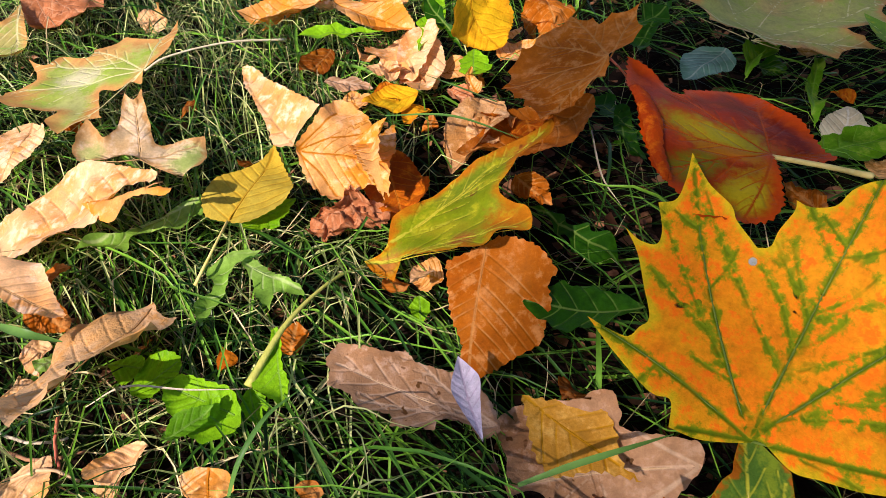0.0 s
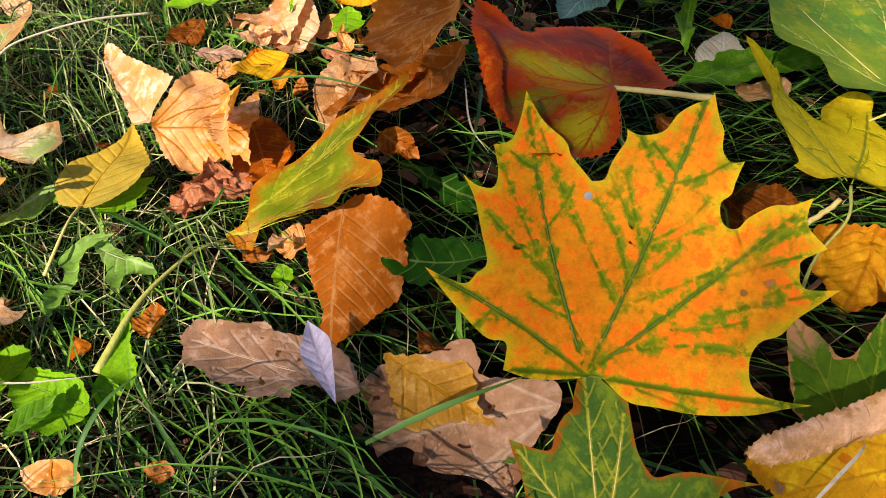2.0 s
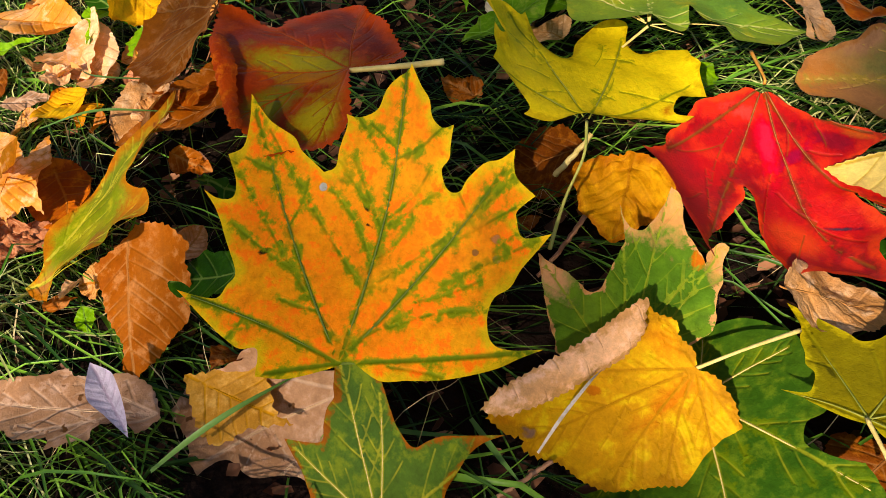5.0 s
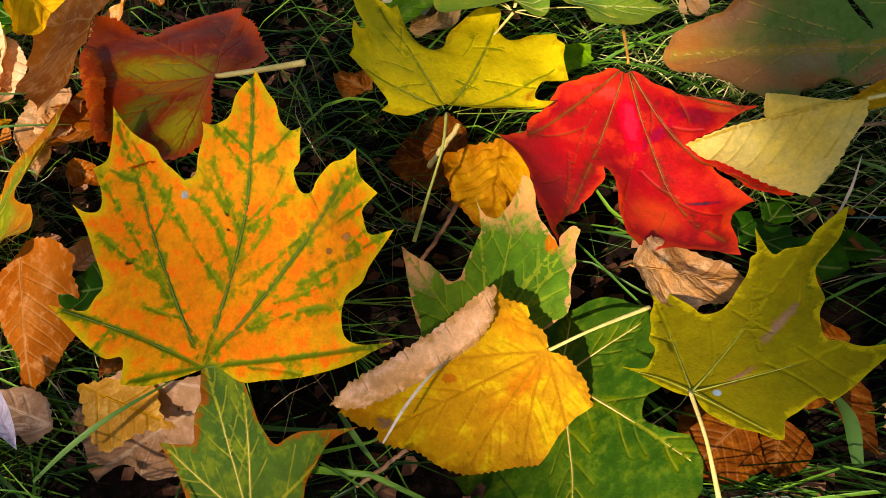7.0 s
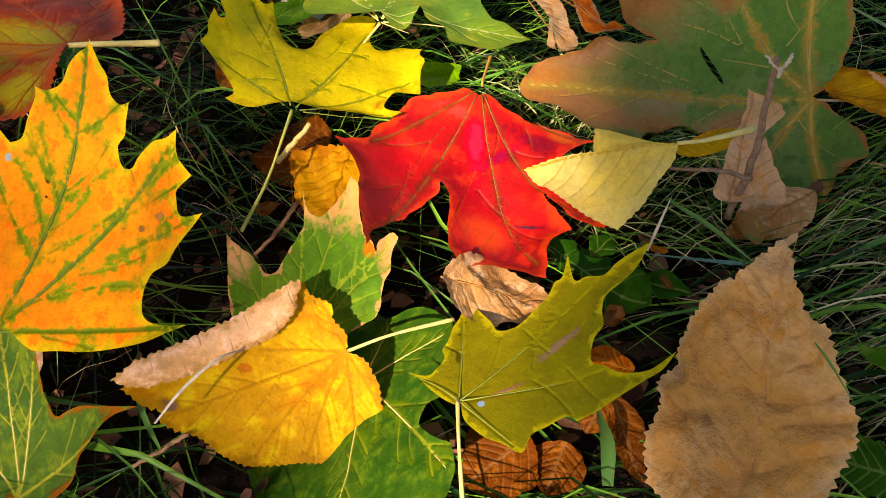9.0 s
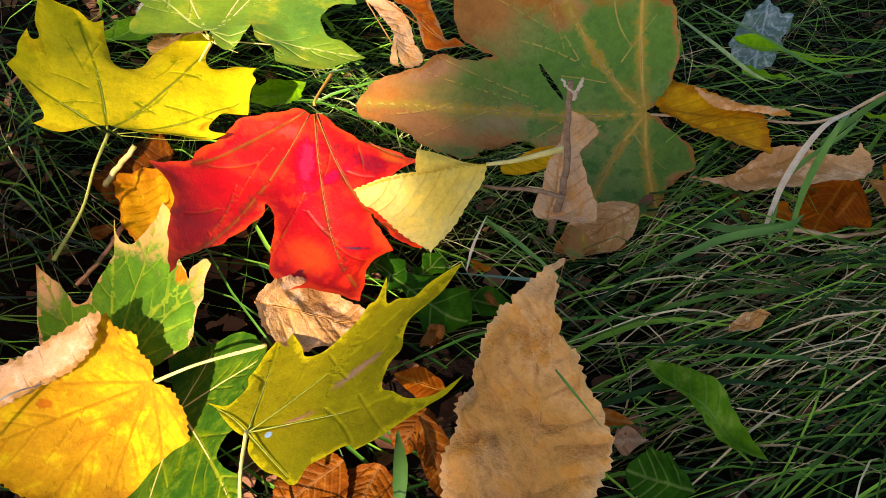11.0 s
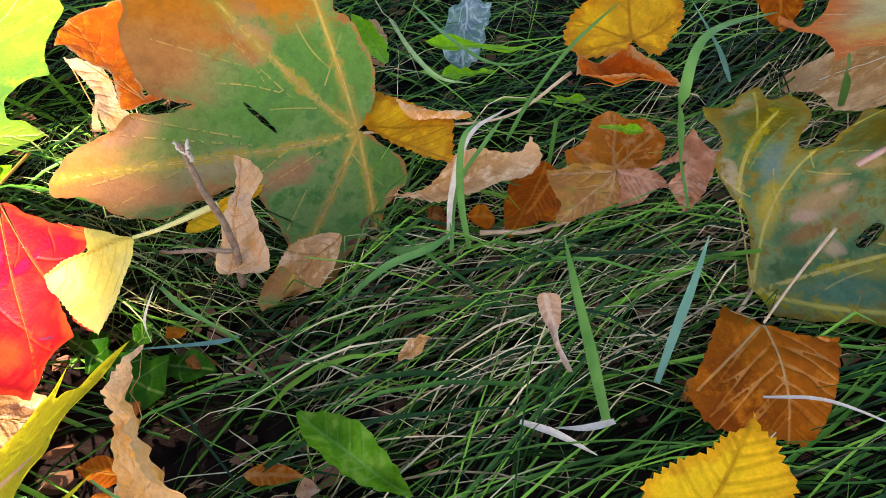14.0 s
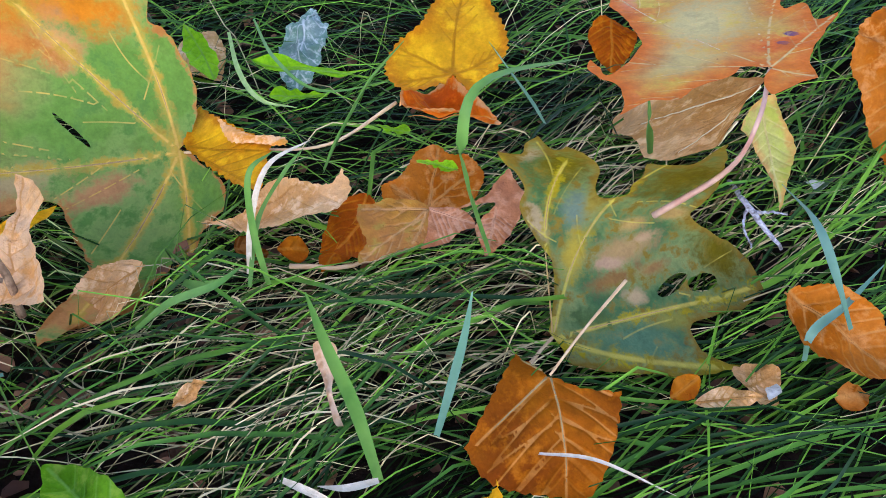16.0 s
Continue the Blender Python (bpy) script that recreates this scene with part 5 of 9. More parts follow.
leaf("weed", "green weed leaf standing up", (0.105, 0.472, 0.000), (0.078, 0.496, 0.020), 0.0, WEED_DARK_OR_SHADED, left=0.0074, right=0.0074, weed=2, wave=0.08)
leaf("weed", "small bright green weed leaf", (0.112, 0.462, 0.006), (0.115, 0.432, 0.006), 0.0, WEED, left=0.0091, right=0.0091, weed=0)
leaf("weed", "green weed leaf among dry leaves", (0.079, 0.459, 0.004), (0.086, 0.491, 0.012), 0.0, WEED, left=0.0100, right=0.0100, weed=2)
leaf("weed", "crinkled dark green weed leaf", (0.200, 0.398, 0.000), (0.178, 0.429, 0.000), 0.0, WEED_DARK_OR_SHADED, left=0.0150, right=0.0150, weed=3, wave=0.12)
leaf("weed", "crinkled dark green weed leaf", (0.188, 0.389, -0.005), (0.208, 0.394, 0.000), 0.0, WEED_DARK_OR_SHADED, left=0.0084, right=0.0084, weed=3, wave=0.12)
leaf("weed", "green weed leaf in the shade", (0.196, 0.464, 0.020), (0.221, 0.480, 0.030), 0.0, WEED_DARK_OR_SHADED, left=0.0112, right=0.0112, weed=2, wave=0.1)
leaf("weed", "dark green dandelion leaf in the shade", (0.145, 0.337, -0.006), (0.186, 0.307, -0.006), 0.0, WEED_DARK_OR_SHADED, left=0.0101, right=0.0101, weed=4, wave=0.08)
leaf("weed", "pale green weed leaf", (0.316, 0.393, 0.000), (0.359, 0.392, 0.010), 0.0, WEED_DULL, left=0.0087, right=0.0087, weed=0, wave=0.06)
leaf("weed", "pale green crinkled weed leaf", (0.281, 0.381, 0.000), (0.333, 0.398, 0.006), 0.0, WEED_DULL, left=0.0133, right=0.0133, weed=0, wave=0.1)
leaf("ovate", "bleached pale leaf in the shade", (0.311, 0.395, -0.010), (0.317, 0.431, 0.000), 0.0, PALE_WHITE, left=0.0150, right=0.0150, wave=0.08)
leaf("ovate", "dusty blue green leaf", (0.257, 0.468, 0.010), (0.231, 0.443, 0.005), 0.0, DUSTY_BLUE, left=0.0148, right=0.0148, wave=0.08)
leaf("maple", "green and tan maple leaf in half shade", (0.260, 0.444, 0.030), (0.342, 0.477, 0.020), 0.0, FADED_GREEN,
     lobes=[(-43, 0.0205), (-20, 0.0736), (12, 0.1349), (38, 0.1591), (66, 0.1084), (120, 0.0410)], sinus=[(-31, 0.0259), (-4, 0.0573), (25, 0.0809), (52, 0.0736), (93, 0.0411)], wave=0.05)
leaf("free", "bright yellow maple leaf", (0.3116, 0.2728, 0.0347), (0.2965, 0.3382, 0.0401), 21.5, YELLOW, left=0.0378, right=0.0378, margin=[(0.0023, -0.0007, 1), (0.0025, 0.0050), (0.0020, 0.0136), (0.0052, 0.0193), (0.0077, 0.0220, 1), (0.0099, 0.0185), (0.0151, 0.0195), (0.0228, 0.0237), (0.0280, 0.0269, 1), (0.0321, 0.0236), (0.0377, 0.0223), (0.0450, 0.0188, 1), (0.0405, 0.0180), (0.0419, 0.0153), (0.0494, 0.0157), (0.0625, 0.0135), (0.0713, 0.0133, 1), (0.0686, 0.0064), (0.0686, -0.0003), (0.0640, -0.0047), (0.0677, -0.0099, 1), (0.0598, -0.0089), (0.0519, -0.0091), (0.0422, -0.0087), (0.0379, -0.0119), (0.0411, -0.0192), (0.0476, -0.0242), (0.0509, -0.0296), (0.0548, -0.0390), (0.0538, -0.0471), (0.0498, -0.0493), (0.0412, -0.0440), (0.0335, -0.0439), (0.0314, -0.0477), (0.0315, -0.0547), (0.0239, -0.0594, 1), (0.0178, -0.0555), (0.0120, -0.0550), (0.0072, -0.0517), (-0.0038, -0.0478, 1), (-0.0015, -0.0432), (-0.0001, -0.0384), (-0.0060, -0.0329), (-0.0105, -0.0383, 1), (-0.0115, -0.0318), (-0.0078, -0.0186), (-0.0063, -0.0112), (-0.0024, -0.0053)], ribs_to=[(0.0254, 0.0224), (0.0454, -0.0451), (0.0055, -0.0497), (-0.0097, -0.0332)], sides=[(0.0377, 0.0025, 0.0535, 0.0060), (0.0360, 0.0024, 0.0546, -0.0063), (0.0242, 0.0023, 0.0308, 0.0132), (0.0300, -0.0218, 0.0419, -0.0332), (0.0336, -0.0285, 0.0276, -0.0382), (0.0162, 0.0019, 0.0154, 0.0140), (0.0082, -0.0086, 0.0204, -0.0247), (0.0161, -0.0127, 0.0091, -0.0173), (0.0118, -0.0223, -0.0011, -0.0359), (0.0326, 0.0016, 0.0352, -0.0064)], sag=(-0.0021, 0.0806, -0.0337, -0.78, 2.58, 2.25), wave=0.03, lip=0.10, palm=True, stalk=[(0.311, 0.273, 0.033), (0.306, 0.260, 0.030), (0.297, 0.253, 0.018), (0.287, 0.237, 0.013)], stalk_mat=STALK_GREEN, vein_mat=VEIN_OLIVE, rib_r=0.0003, bite=0, pairs=4)
leaf("free", "yellow green maple leaf", (0.3483, 0.3151, 0.0354), (0.3882, 0.4444, 0.0244), 9.5, LIME, left=0.0429, right=0.0429, margin=[(0.0000, 0.0000, 1), (-0.0110, -0.0076), (-0.0094, -0.0125), (0.0079, -0.0144, 1), (-0.0021, -0.0191), (-0.0052, -0.0258), (-0.0138, -0.0300), (-0.0134, -0.0378), (-0.0106, -0.0469), (-0.0015, -0.0534), (0.0060, -0.0605, 1), (0.0145, -0.0496), (0.0160, -0.0429), (0.0309, -0.0374), (0.0443, -0.0412), (0.0456, -0.0505, 1), (0.0660, -0.0427), (0.0973, -0.0430, 1), (0.1242, -0.0272), (0.1491, -0.0259, 1), (0.1359, -0.0057), (0.1544, 0.0230, 1), (0.1287, 0.0376), (0.1402, 0.0701, 1), (0.0536, 0.0536, 1), (0.0278, 0.0505), (0.0229, 0.0410), (0.0186, 0.0329, 1), (-0.0037, 0.0301), (-0.0039, 0.0194), (-0.0028, 0.0096)], ribs_to=[(0.0060, -0.0605), (0.1459, -0.0251), (0.0431, 0.0508), (0.1372, 0.0661), (-0.0118, -0.0299)], sag=(0.0000, 0.0000, 0.0000, 0.00, 0.00, 0.00), wave=0.03, lip=0.05, palm=True, bite=0.0006, stalk=[(0.348, 0.315, 0.035), (0.341, 0.320, 0.025), (0.334, 0.325, 0.015)], vein_mat=STALK_YELLOW, tooth=0.06)
leaf("ovate", "dark brown curled leaf beneath", (0.320, 0.305, -0.010), (0.281, 0.305, -0.022), 0.0, DARK_BROWN_OR_SHADED, left=0.0197, right=0.0197, crease=2, crumple=0.04, wave=0.06)
leaf("ovate", "brown leaf scrap on the grass", (0.328, 0.367, 0.000), (0.313, 0.388, 0.000), 0.0, TAN, left=0.0150, right=0.0150, wave=0.15)
leaf("ovate", "dry brown curled scrap", (0.283, 0.345, -0.005), (0.267, 0.363, -0.005), 0.0, BROWN, left=0.0086, right=0.0086, wave=0.1, crumple=0.15)
leaf("ovate", "wrinkled orange yellow leaf", (0.331, 0.273, 0.011), (0.313, 0.247, -0.006), 0.0, GOLD_BROWN, left=0.0195, right=0.0195, crumple=0.14, wave=0.08, cup=0.5, teeth=14)
leaf("free", "red maple leaf with darker veins", (0.3818, 0.2862, 0.0150), (0.3848, 0.2038, -0.0038), -13.7, RED, left=0.0303, right=0.0303, margin=[(0.0026, -0.0012, 1), (0.0002, -0.0062), (0.0016, -0.0157), (0.0028, -0.0273), (0.0059, -0.0323), (0.0102, -0.0366), (0.0128, -0.0430), (0.0194, -0.0489), (0.0227, -0.0571), (0.0232, -0.0613, 1), (0.0321, -0.0555), (0.0390, -0.0550), (0.0500, -0.0572), (0.0705, -0.0583, 1), (0.0611, -0.0529), (0.0545, -0.0420), (0.0487, -0.0337), (0.0436, -0.0262), (0.0392, -0.0243), (0.0445, -0.0218), (0.0520, -0.0237), (0.0633, -0.0266), (0.0684, -0.0267), (0.0772, -0.0245, 1), (0.0750, -0.0199), (0.0790, -0.0107), (0.0881, -0.0016, 1), (0.0809, 0.0017), (0.0716, 0.0067), (0.0700, 0.0143, 1), (0.0617, 0.0136), (0.0560, 0.0121), (0.0510, 0.0125), (0.0656, 0.0167), (0.0746, 0.0221, 1), (0.0691, 0.0255), (0.0569, 0.0241), (0.0451, 0.0184), (0.0397, 0.0150), (0.0379, 0.0196), (0.0347, 0.0258), (0.0349, 0.0339, 1), (0.0302, 0.0298), (0.0235, 0.0245), (0.0166, 0.0155), (0.0090, 0.0077), (0.0030, 0.0027)], ribs_to=[(0.0670, -0.0579), (0.0711, 0.0216), (0.0344, 0.0325), (0.0210, -0.0491)], sides=[(0.0153, -0.0182, 0.0359, -0.0345), (0.0200, -0.0234, 0.0203, -0.0428), (0.0288, -0.0334, 0.0513, -0.0454), (0.0347, -0.0095, 0.0593, -0.0260), (0.0419, -0.0093, 0.0562, -0.0003), (0.0594, -0.0072, 0.0731, -0.0208), (0.0182, 0.0033, 0.0291, -0.0009), (0.0287, 0.0078, 0.0340, 0.0171), (0.0194, 0.0139, 0.0280, 0.0143), (0.0388, -0.0413, 0.0433, -0.0522), (0.0556, -0.0022, 0.0692, 0.0058)], sag=(0.0040, -0.2676, 0.1785, 0.38, -0.27, 1.49, 33.9, 53.7, 124.5, -8.2), wave=0.03, lip=0.06, palm=True, rib_r=0.0003, stalk=[(0.383, 0.285, 0.019), (0.384, 0.288, 0.020), (0.392, 0.313, 0.012)], stalk_mat=STALK_ORANGE, vein_mat=VEIN_RED, bite=0.001, teeth=20, pairs=3)
leaf("free", "folded pale yellow leaf resting on the red leaf", (0.4364, 0.2241, 0.0308), (0.3923, 0.2503, 0.0045), -32.3, PALE_YELLOW, left=0.0121, right=0.0121, margin=[(0.0000, 0.0000, 1), (0.0198, -0.0019), (0.0448, -0.0018), (0.0584, -0.0001, 1), (0.0521, 0.0069), (0.0452, 0.0105), (0.0307, 0.0216), (0.0192, 0.0280, 1), (0.0117, 0.0209), (0.0061, 0.0121), (0.0014, 0.0061)], sag=(0.0000, 0.0000, 0.0000, 0.00, 0.00, 0.00), flap=dict(margin=[(0.0008, -0.0004, 1), (0.0107, -0.0033), (0.0208, -0.0077), (0.0292, -0.0107, 1), (0.0305, -0.0067), (0.0300, -0.0020), (0.0203, -0.0015)], up=-0.0010, tone=PALE_YELLOW, bite=0.0006), wave=0.03, lip=0.06, cup=0.3, stalk=[(0.436, 0.224, 0.031), (0.446, 0.224, 0.030), (0.464, 0.227, 0.028)], stalk_mat=STALK_YELLOW, teeth=22, bite=0.001, stalk_r=(0.0009, 0.0011, 0.0018), pairs=6)
leaf("free", "green maple leaf with peach coloured tips", (0.2987, 0.1939, -0.0071), (0.3294, 0.2406, 0.0257), 7.8, GREEN_PEACH, left=0.0215, right=0.0215, margin=[(-0.0001, 0.0001), (0.0018, 0.0208), (0.0057, 0.0234), (0.0115, 0.0271), (0.0217, 0.0318), (0.0332, 0.0366, 1), (0.0307, 0.0311), (0.0289, 0.0248), (0.0247, 0.0170), (0.0270, 0.0137), (0.0333, 0.0123), (0.0401, 0.0107), (0.0448, 0.0103), (0.0555, 0.0146, 1), (0.0503, 0.0115), (0.0483, 0.0086), (0.0486, 0.0053), (0.0538, 0.0023), (0.0597, 0.0005), (0.0646, -0.0001, 1), (0.0614, -0.0042), (0.0525, -0.0073), (0.0463, -0.0132), (0.0427, -0.0162, 1), (0.0468, -0.0161), (0.0506, -0.0195), (0.0497, -0.0219, 1), (0.0433, -0.0213), (0.0390, -0.0226), (0.0326, -0.0220), (0.0235, -0.0233), (0.0174, -0.0187), (0.0128, -0.0142)], ribs_to=[(0.0315, 0.0350), (0.0536, 0.0134), (0.0437, -0.0154), (0.0490, -0.0203)], sag=(-0.0007, 0.0268, 0.1019, -0.14, -3.45, 0.39), wave=0.03, lip=0.05, palm=True, tooth=0.05, bite=0.0005)
leaf("free", "large dark green maple leaf with yellow veins", (0.3208, 0.1848, -0.0145), (0.3519, 0.1894, -0.0007), -20.0, GREEN, left=0.0353, right=0.0353, margin=[(0.0000, 0.0000, 1), (-0.0095, 0.0341), (0.0100, 0.0247), (0.0268, 0.0183), (0.0365, 0.0036, 1), (0.0336, -0.0131), (0.0298, -0.0252), (0.0226, -0.0263), (0.0193, -0.0320), (0.0245, -0.0404), (0.0285, -0.0442, 1), (0.0270, -0.0543), (0.0177, -0.0613), (-0.0117, -0.0516, 1), (-0.0366, -0.0334), (-0.0499, -0.0072, 1), (-0.0344, -0.0062)], ribs_to=[(-0.0453, -0.0116), (-0.0120, -0.0479), (0.0262, -0.0529), (0.0124, 0.0218)], sag=(0.0000, 0.0000, 0.0000, 0.00, 0.00, 0.00), wave=0.02, lip=0.04, palm=True, vein_mat=STALK_YELLOW, tooth=0.05, bite=0.0005)
leaf("free", "yellow linden leaf with one side rolled over", (0.3187, 0.1869, 0.0031), (0.2604, 0.1751, 0.0036), -32.9, LINDEN, left=0.0239, right=0.0239, margin=[(0.0000, 0.0000, 1), (-0.0046, 0.0050), (-0.0060, 0.0124), (-0.0050, 0.0188), (-0.0043, 0.0247), (0.0002, 0.0292), (0.0065, 0.0314), (0.0100, 0.0321), (0.0162, 0.0305), (0.0231, 0.0283), (0.0280, 0.0266), (0.0350, 0.0247), (0.0395, 0.0226), (0.0453, 0.0175), (0.0493, 0.0105), (0.0553, 0.0048), (0.0593, 0.0009, 1), (0.0579, -0.0027), (0.0617, -0.0055), (0.0655, -0.0121, 1), (0.0586, -0.0157), (0.0449, -0.0177), (0.0294, -0.0193), (0.0179, -0.0222), (0.0106, -0.0239), (0.0059, -0.0250), (0.0048, -0.0207), (-0.0001, -0.0156), (0.0005, -0.0106), (-0.0014, -0.0058), (-0.0010, -0.0020)], ribs_to=[(0.0389, 0.0223), (0.0225, 0.0280), (0.0068, 0.0304), (-0.0040, 0.0199), (0.0271, -0.0104), (0.0030, -0.0179)], sag=(-0.0001, -0.1833, -0.0389, 3.73, -0.48, 2.48), flap=dict(margin=[(0.0666, -0.0152, 1), (0.0587, -0.0185), (0.0446, -0.0197), (0.0288, -0.0217), (0.0173, -0.0243), (0.0103, -0.0258), (0.0060, -0.0259, 1), (0.0089, -0.0206), (0.0113, -0.0165, 1), (0.0193, -0.0122), (0.0304, -0.0106), (0.0430, -0.0092), (0.0534, -0.0095), (0.0610, -0.0110)], up=0.0050, tone=LINDEN_BACK, teeth=26, bite=0.0018), wave=0.02, lip=0.03, palm=True, stalk=[(0.319, 0.187, 0.003), (0.334, 0.188, 0.006), (0.354, 0.192, 0.002)], stalk_mat=STALK_YELLOW, teeth=44, bite=0.0016, quilt=0.03, rib_r=0.0002)
leaf("ovate", "peach brown leaf beneath the red leaf", (0.350, 0.207, -0.002), (0.390, 0.196, -0.004), 0.0, TAN, left=0.0149, right=0.0149, crease=2, crumple=0.04, wave=0.1, teeth=16)
leaf("free", "olive yellow maple leaf with eaten patches", (0.3505, 0.1553, 0.0159), (0.4228, 0.2038, 0.0032), -22.5, OLIVE_YELLOW, left=0.0245, right=0.0245, margin=[(-0.0006, -0.0012, 1), (-0.0017, 0.0043), (-0.0011, 0.0129), (-0.0002, 0.0180), (-0.0007, 0.0230, 1), (0.0022, 0.0170), (0.0063, 0.0172), (0.0110, 0.0192), (0.0132, 0.0228), (0.0181, 0.0255), (0.0239, 0.0299), (0.0300, 0.0328), (0.0381, 0.0414, 1), (0.0349, 0.0307), (0.0318, 0.0200), (0.0294, 0.0146), (0.0320, 0.0106), (0.0364, 0.0097), (0.0422, 0.0102), (0.0494, 0.0106), (0.0560, 0.0131), (0.0589, 0.0125), (0.0693, 0.0184, 1), (0.0592, 0.0075), (0.0623, 0.0049), (0.0653, 0.0000), (0.0711, -0.0002), (0.0757, -0.0015), (0.0847, -0.0045, 1), (0.0727, -0.0074), (0.0650, -0.0073), (0.0570, -0.0067), (0.0511, -0.0097), (0.0462, -0.0138), (0.0398, -0.0153), (0.0327, -0.0197), (0.0335, -0.0237), (0.0343, -0.0287), (0.0391, -0.0334), (0.0453, -0.0346), (0.0499, -0.0352, 1), (0.0419, -0.0361), (0.0361, -0.0348), (0.0274, -0.0327), (0.0200, -0.0312), (0.0142, -0.0294, 1), (0.0139, -0.0265), (0.0074, -0.0244), (0.0035, -0.0232), (-0.0017, -0.0254), (-0.0030, -0.0238, 1), (-0.0032, -0.0196), (-0.0046, -0.0143), (-0.0038, -0.0062)], ribs_to=[(0.0366, 0.0395), (0.0482, -0.0351), (-0.0020, -0.0233), (-0.0003, 0.0215)], sides=[(0.0224, -0.0070, 0.0465, 0.0070), (0.0224, -0.0070, 0.0630, 0.0128), (0.0301, -0.0063, 0.0338, 0.0070), (0.0188, -0.0106, 0.0146, -0.0282), (0.0278, -0.0151, 0.0226, -0.0316), (0.0156, 0.0156, 0.0155, 0.0241), (0.0430, -0.0080, 0.0576, -0.0023), (0.0085, -0.0010, 0.0281, 0.0113)], sag=(0.0011, -0.0970, 0.0357, 1.59, -0.16, -1.64), wave=0.015, lip=0.04, palm=True, stalk=[(0.350, 0.156, 0.017), (0.348, 0.142, 0.018), (0.346, 0.128, 0.010)], stalk_mat=STALK_YELLOW, bite=0, quilt=0.03, rib_r=0.0003, vein_mat=VEIN_OLIVE)
leaf("free", "large wrinkled tan leaf with toothed edges", (0.4158, 0.1176, 0.0010), (0.4456, 0.1669, 0.0485), -32.4, TAN_WRINKLED, left=0.0223, right=0.0223, margin=[(-0.0013, 0.0006), (0.0046, -0.0091), (0.0125, -0.0187), (0.0204, -0.0219), (0.0290, -0.0224), (0.0362, -0.0197), (0.0408, -0.0170), (0.0476, -0.0166), (0.0532, -0.0143), (0.0549, -0.0092), (0.0608, -0.0057), (0.0691, -0.0009), (0.0749, 0.0002, 1), (0.0653, 0.0062), (0.0597, 0.0103), (0.0554, 0.0176), (0.0496, 0.0213), (0.0435, 0.0251), (0.0377, 0.0277), (0.0312, 0.0269), (0.0252, 0.0296), (0.0194, 0.0269), (0.0089, 0.0274), (0.0019, 0.0239), (-0.0036, 0.0178)], sag=(-0.0015, 0.0763, 0.0221, -0.77, -0.50, -0.33), wave=0.05, lip=0.12, crumple=0.08, bite=0.0022, quilt=0.5, teeth=40, fine=0.0018)
leaf("ovate", "dark brown leaf in the shade below", (0.371, 0.157, -0.020), (0.347, 0.146, -0.020), 0.0, DARK_BROWN_OR_SHADED, left=0.0136, right=0.0136, wave=0.06)
# A rust leaf in dark brown: the shade down here is in its colour.
leaf("ovate", "rust brown rolled leaf darkened as shade", (0.398, 0.164, -0.016), (0.400, 0.135, -0.020), 0.0, DARK_BROWN_OR_SHADED, left=0.0057, right=0.0057, crease=2, crumple=0.04, cup=1.0, wave=0.08)
leaf("ovate", "dark brown leaf in the shade below", (0.382, 0.154, -0.022), (0.371, 0.138, -0.022), 0.0, DARK_BROWN_OR_SHADED, left=0.0095, right=0.0095, wave=0.08)
leaf("weed", "dark green smooth leaf in the shade", (0.470, 0.119, -0.010), (0.453, 0.130, -0.010), 0.0, WEED_DARK_OR_SHADED, left=0.0091, right=0.0091, weed=0)
leaf("weed", "bright green weed leaf under the yellow leaf", (0.380, 0.320, 0.004), (0.357, 0.305, 0.010), 0.0, WEED, left=0.0102, right=0.0102, weed=0, wave=0.06)
leaf("weed", "green lobed weed leaf", (0.395, 0.225, -0.018), (0.439, 0.195, -0.016), 0.0, WEED_DARK_OR_SHADED, left=0.0074, right=0.0074, weed=4, wave=0.1)
leaf("weed", "green lobed weed leaf", (0.400, 0.217, -0.020), (0.420, 0.226, -0.016), 0.0, WEED_DARK_OR_SHADED, left=0.0077, right=0.0077, weed=3, wave=0.1)
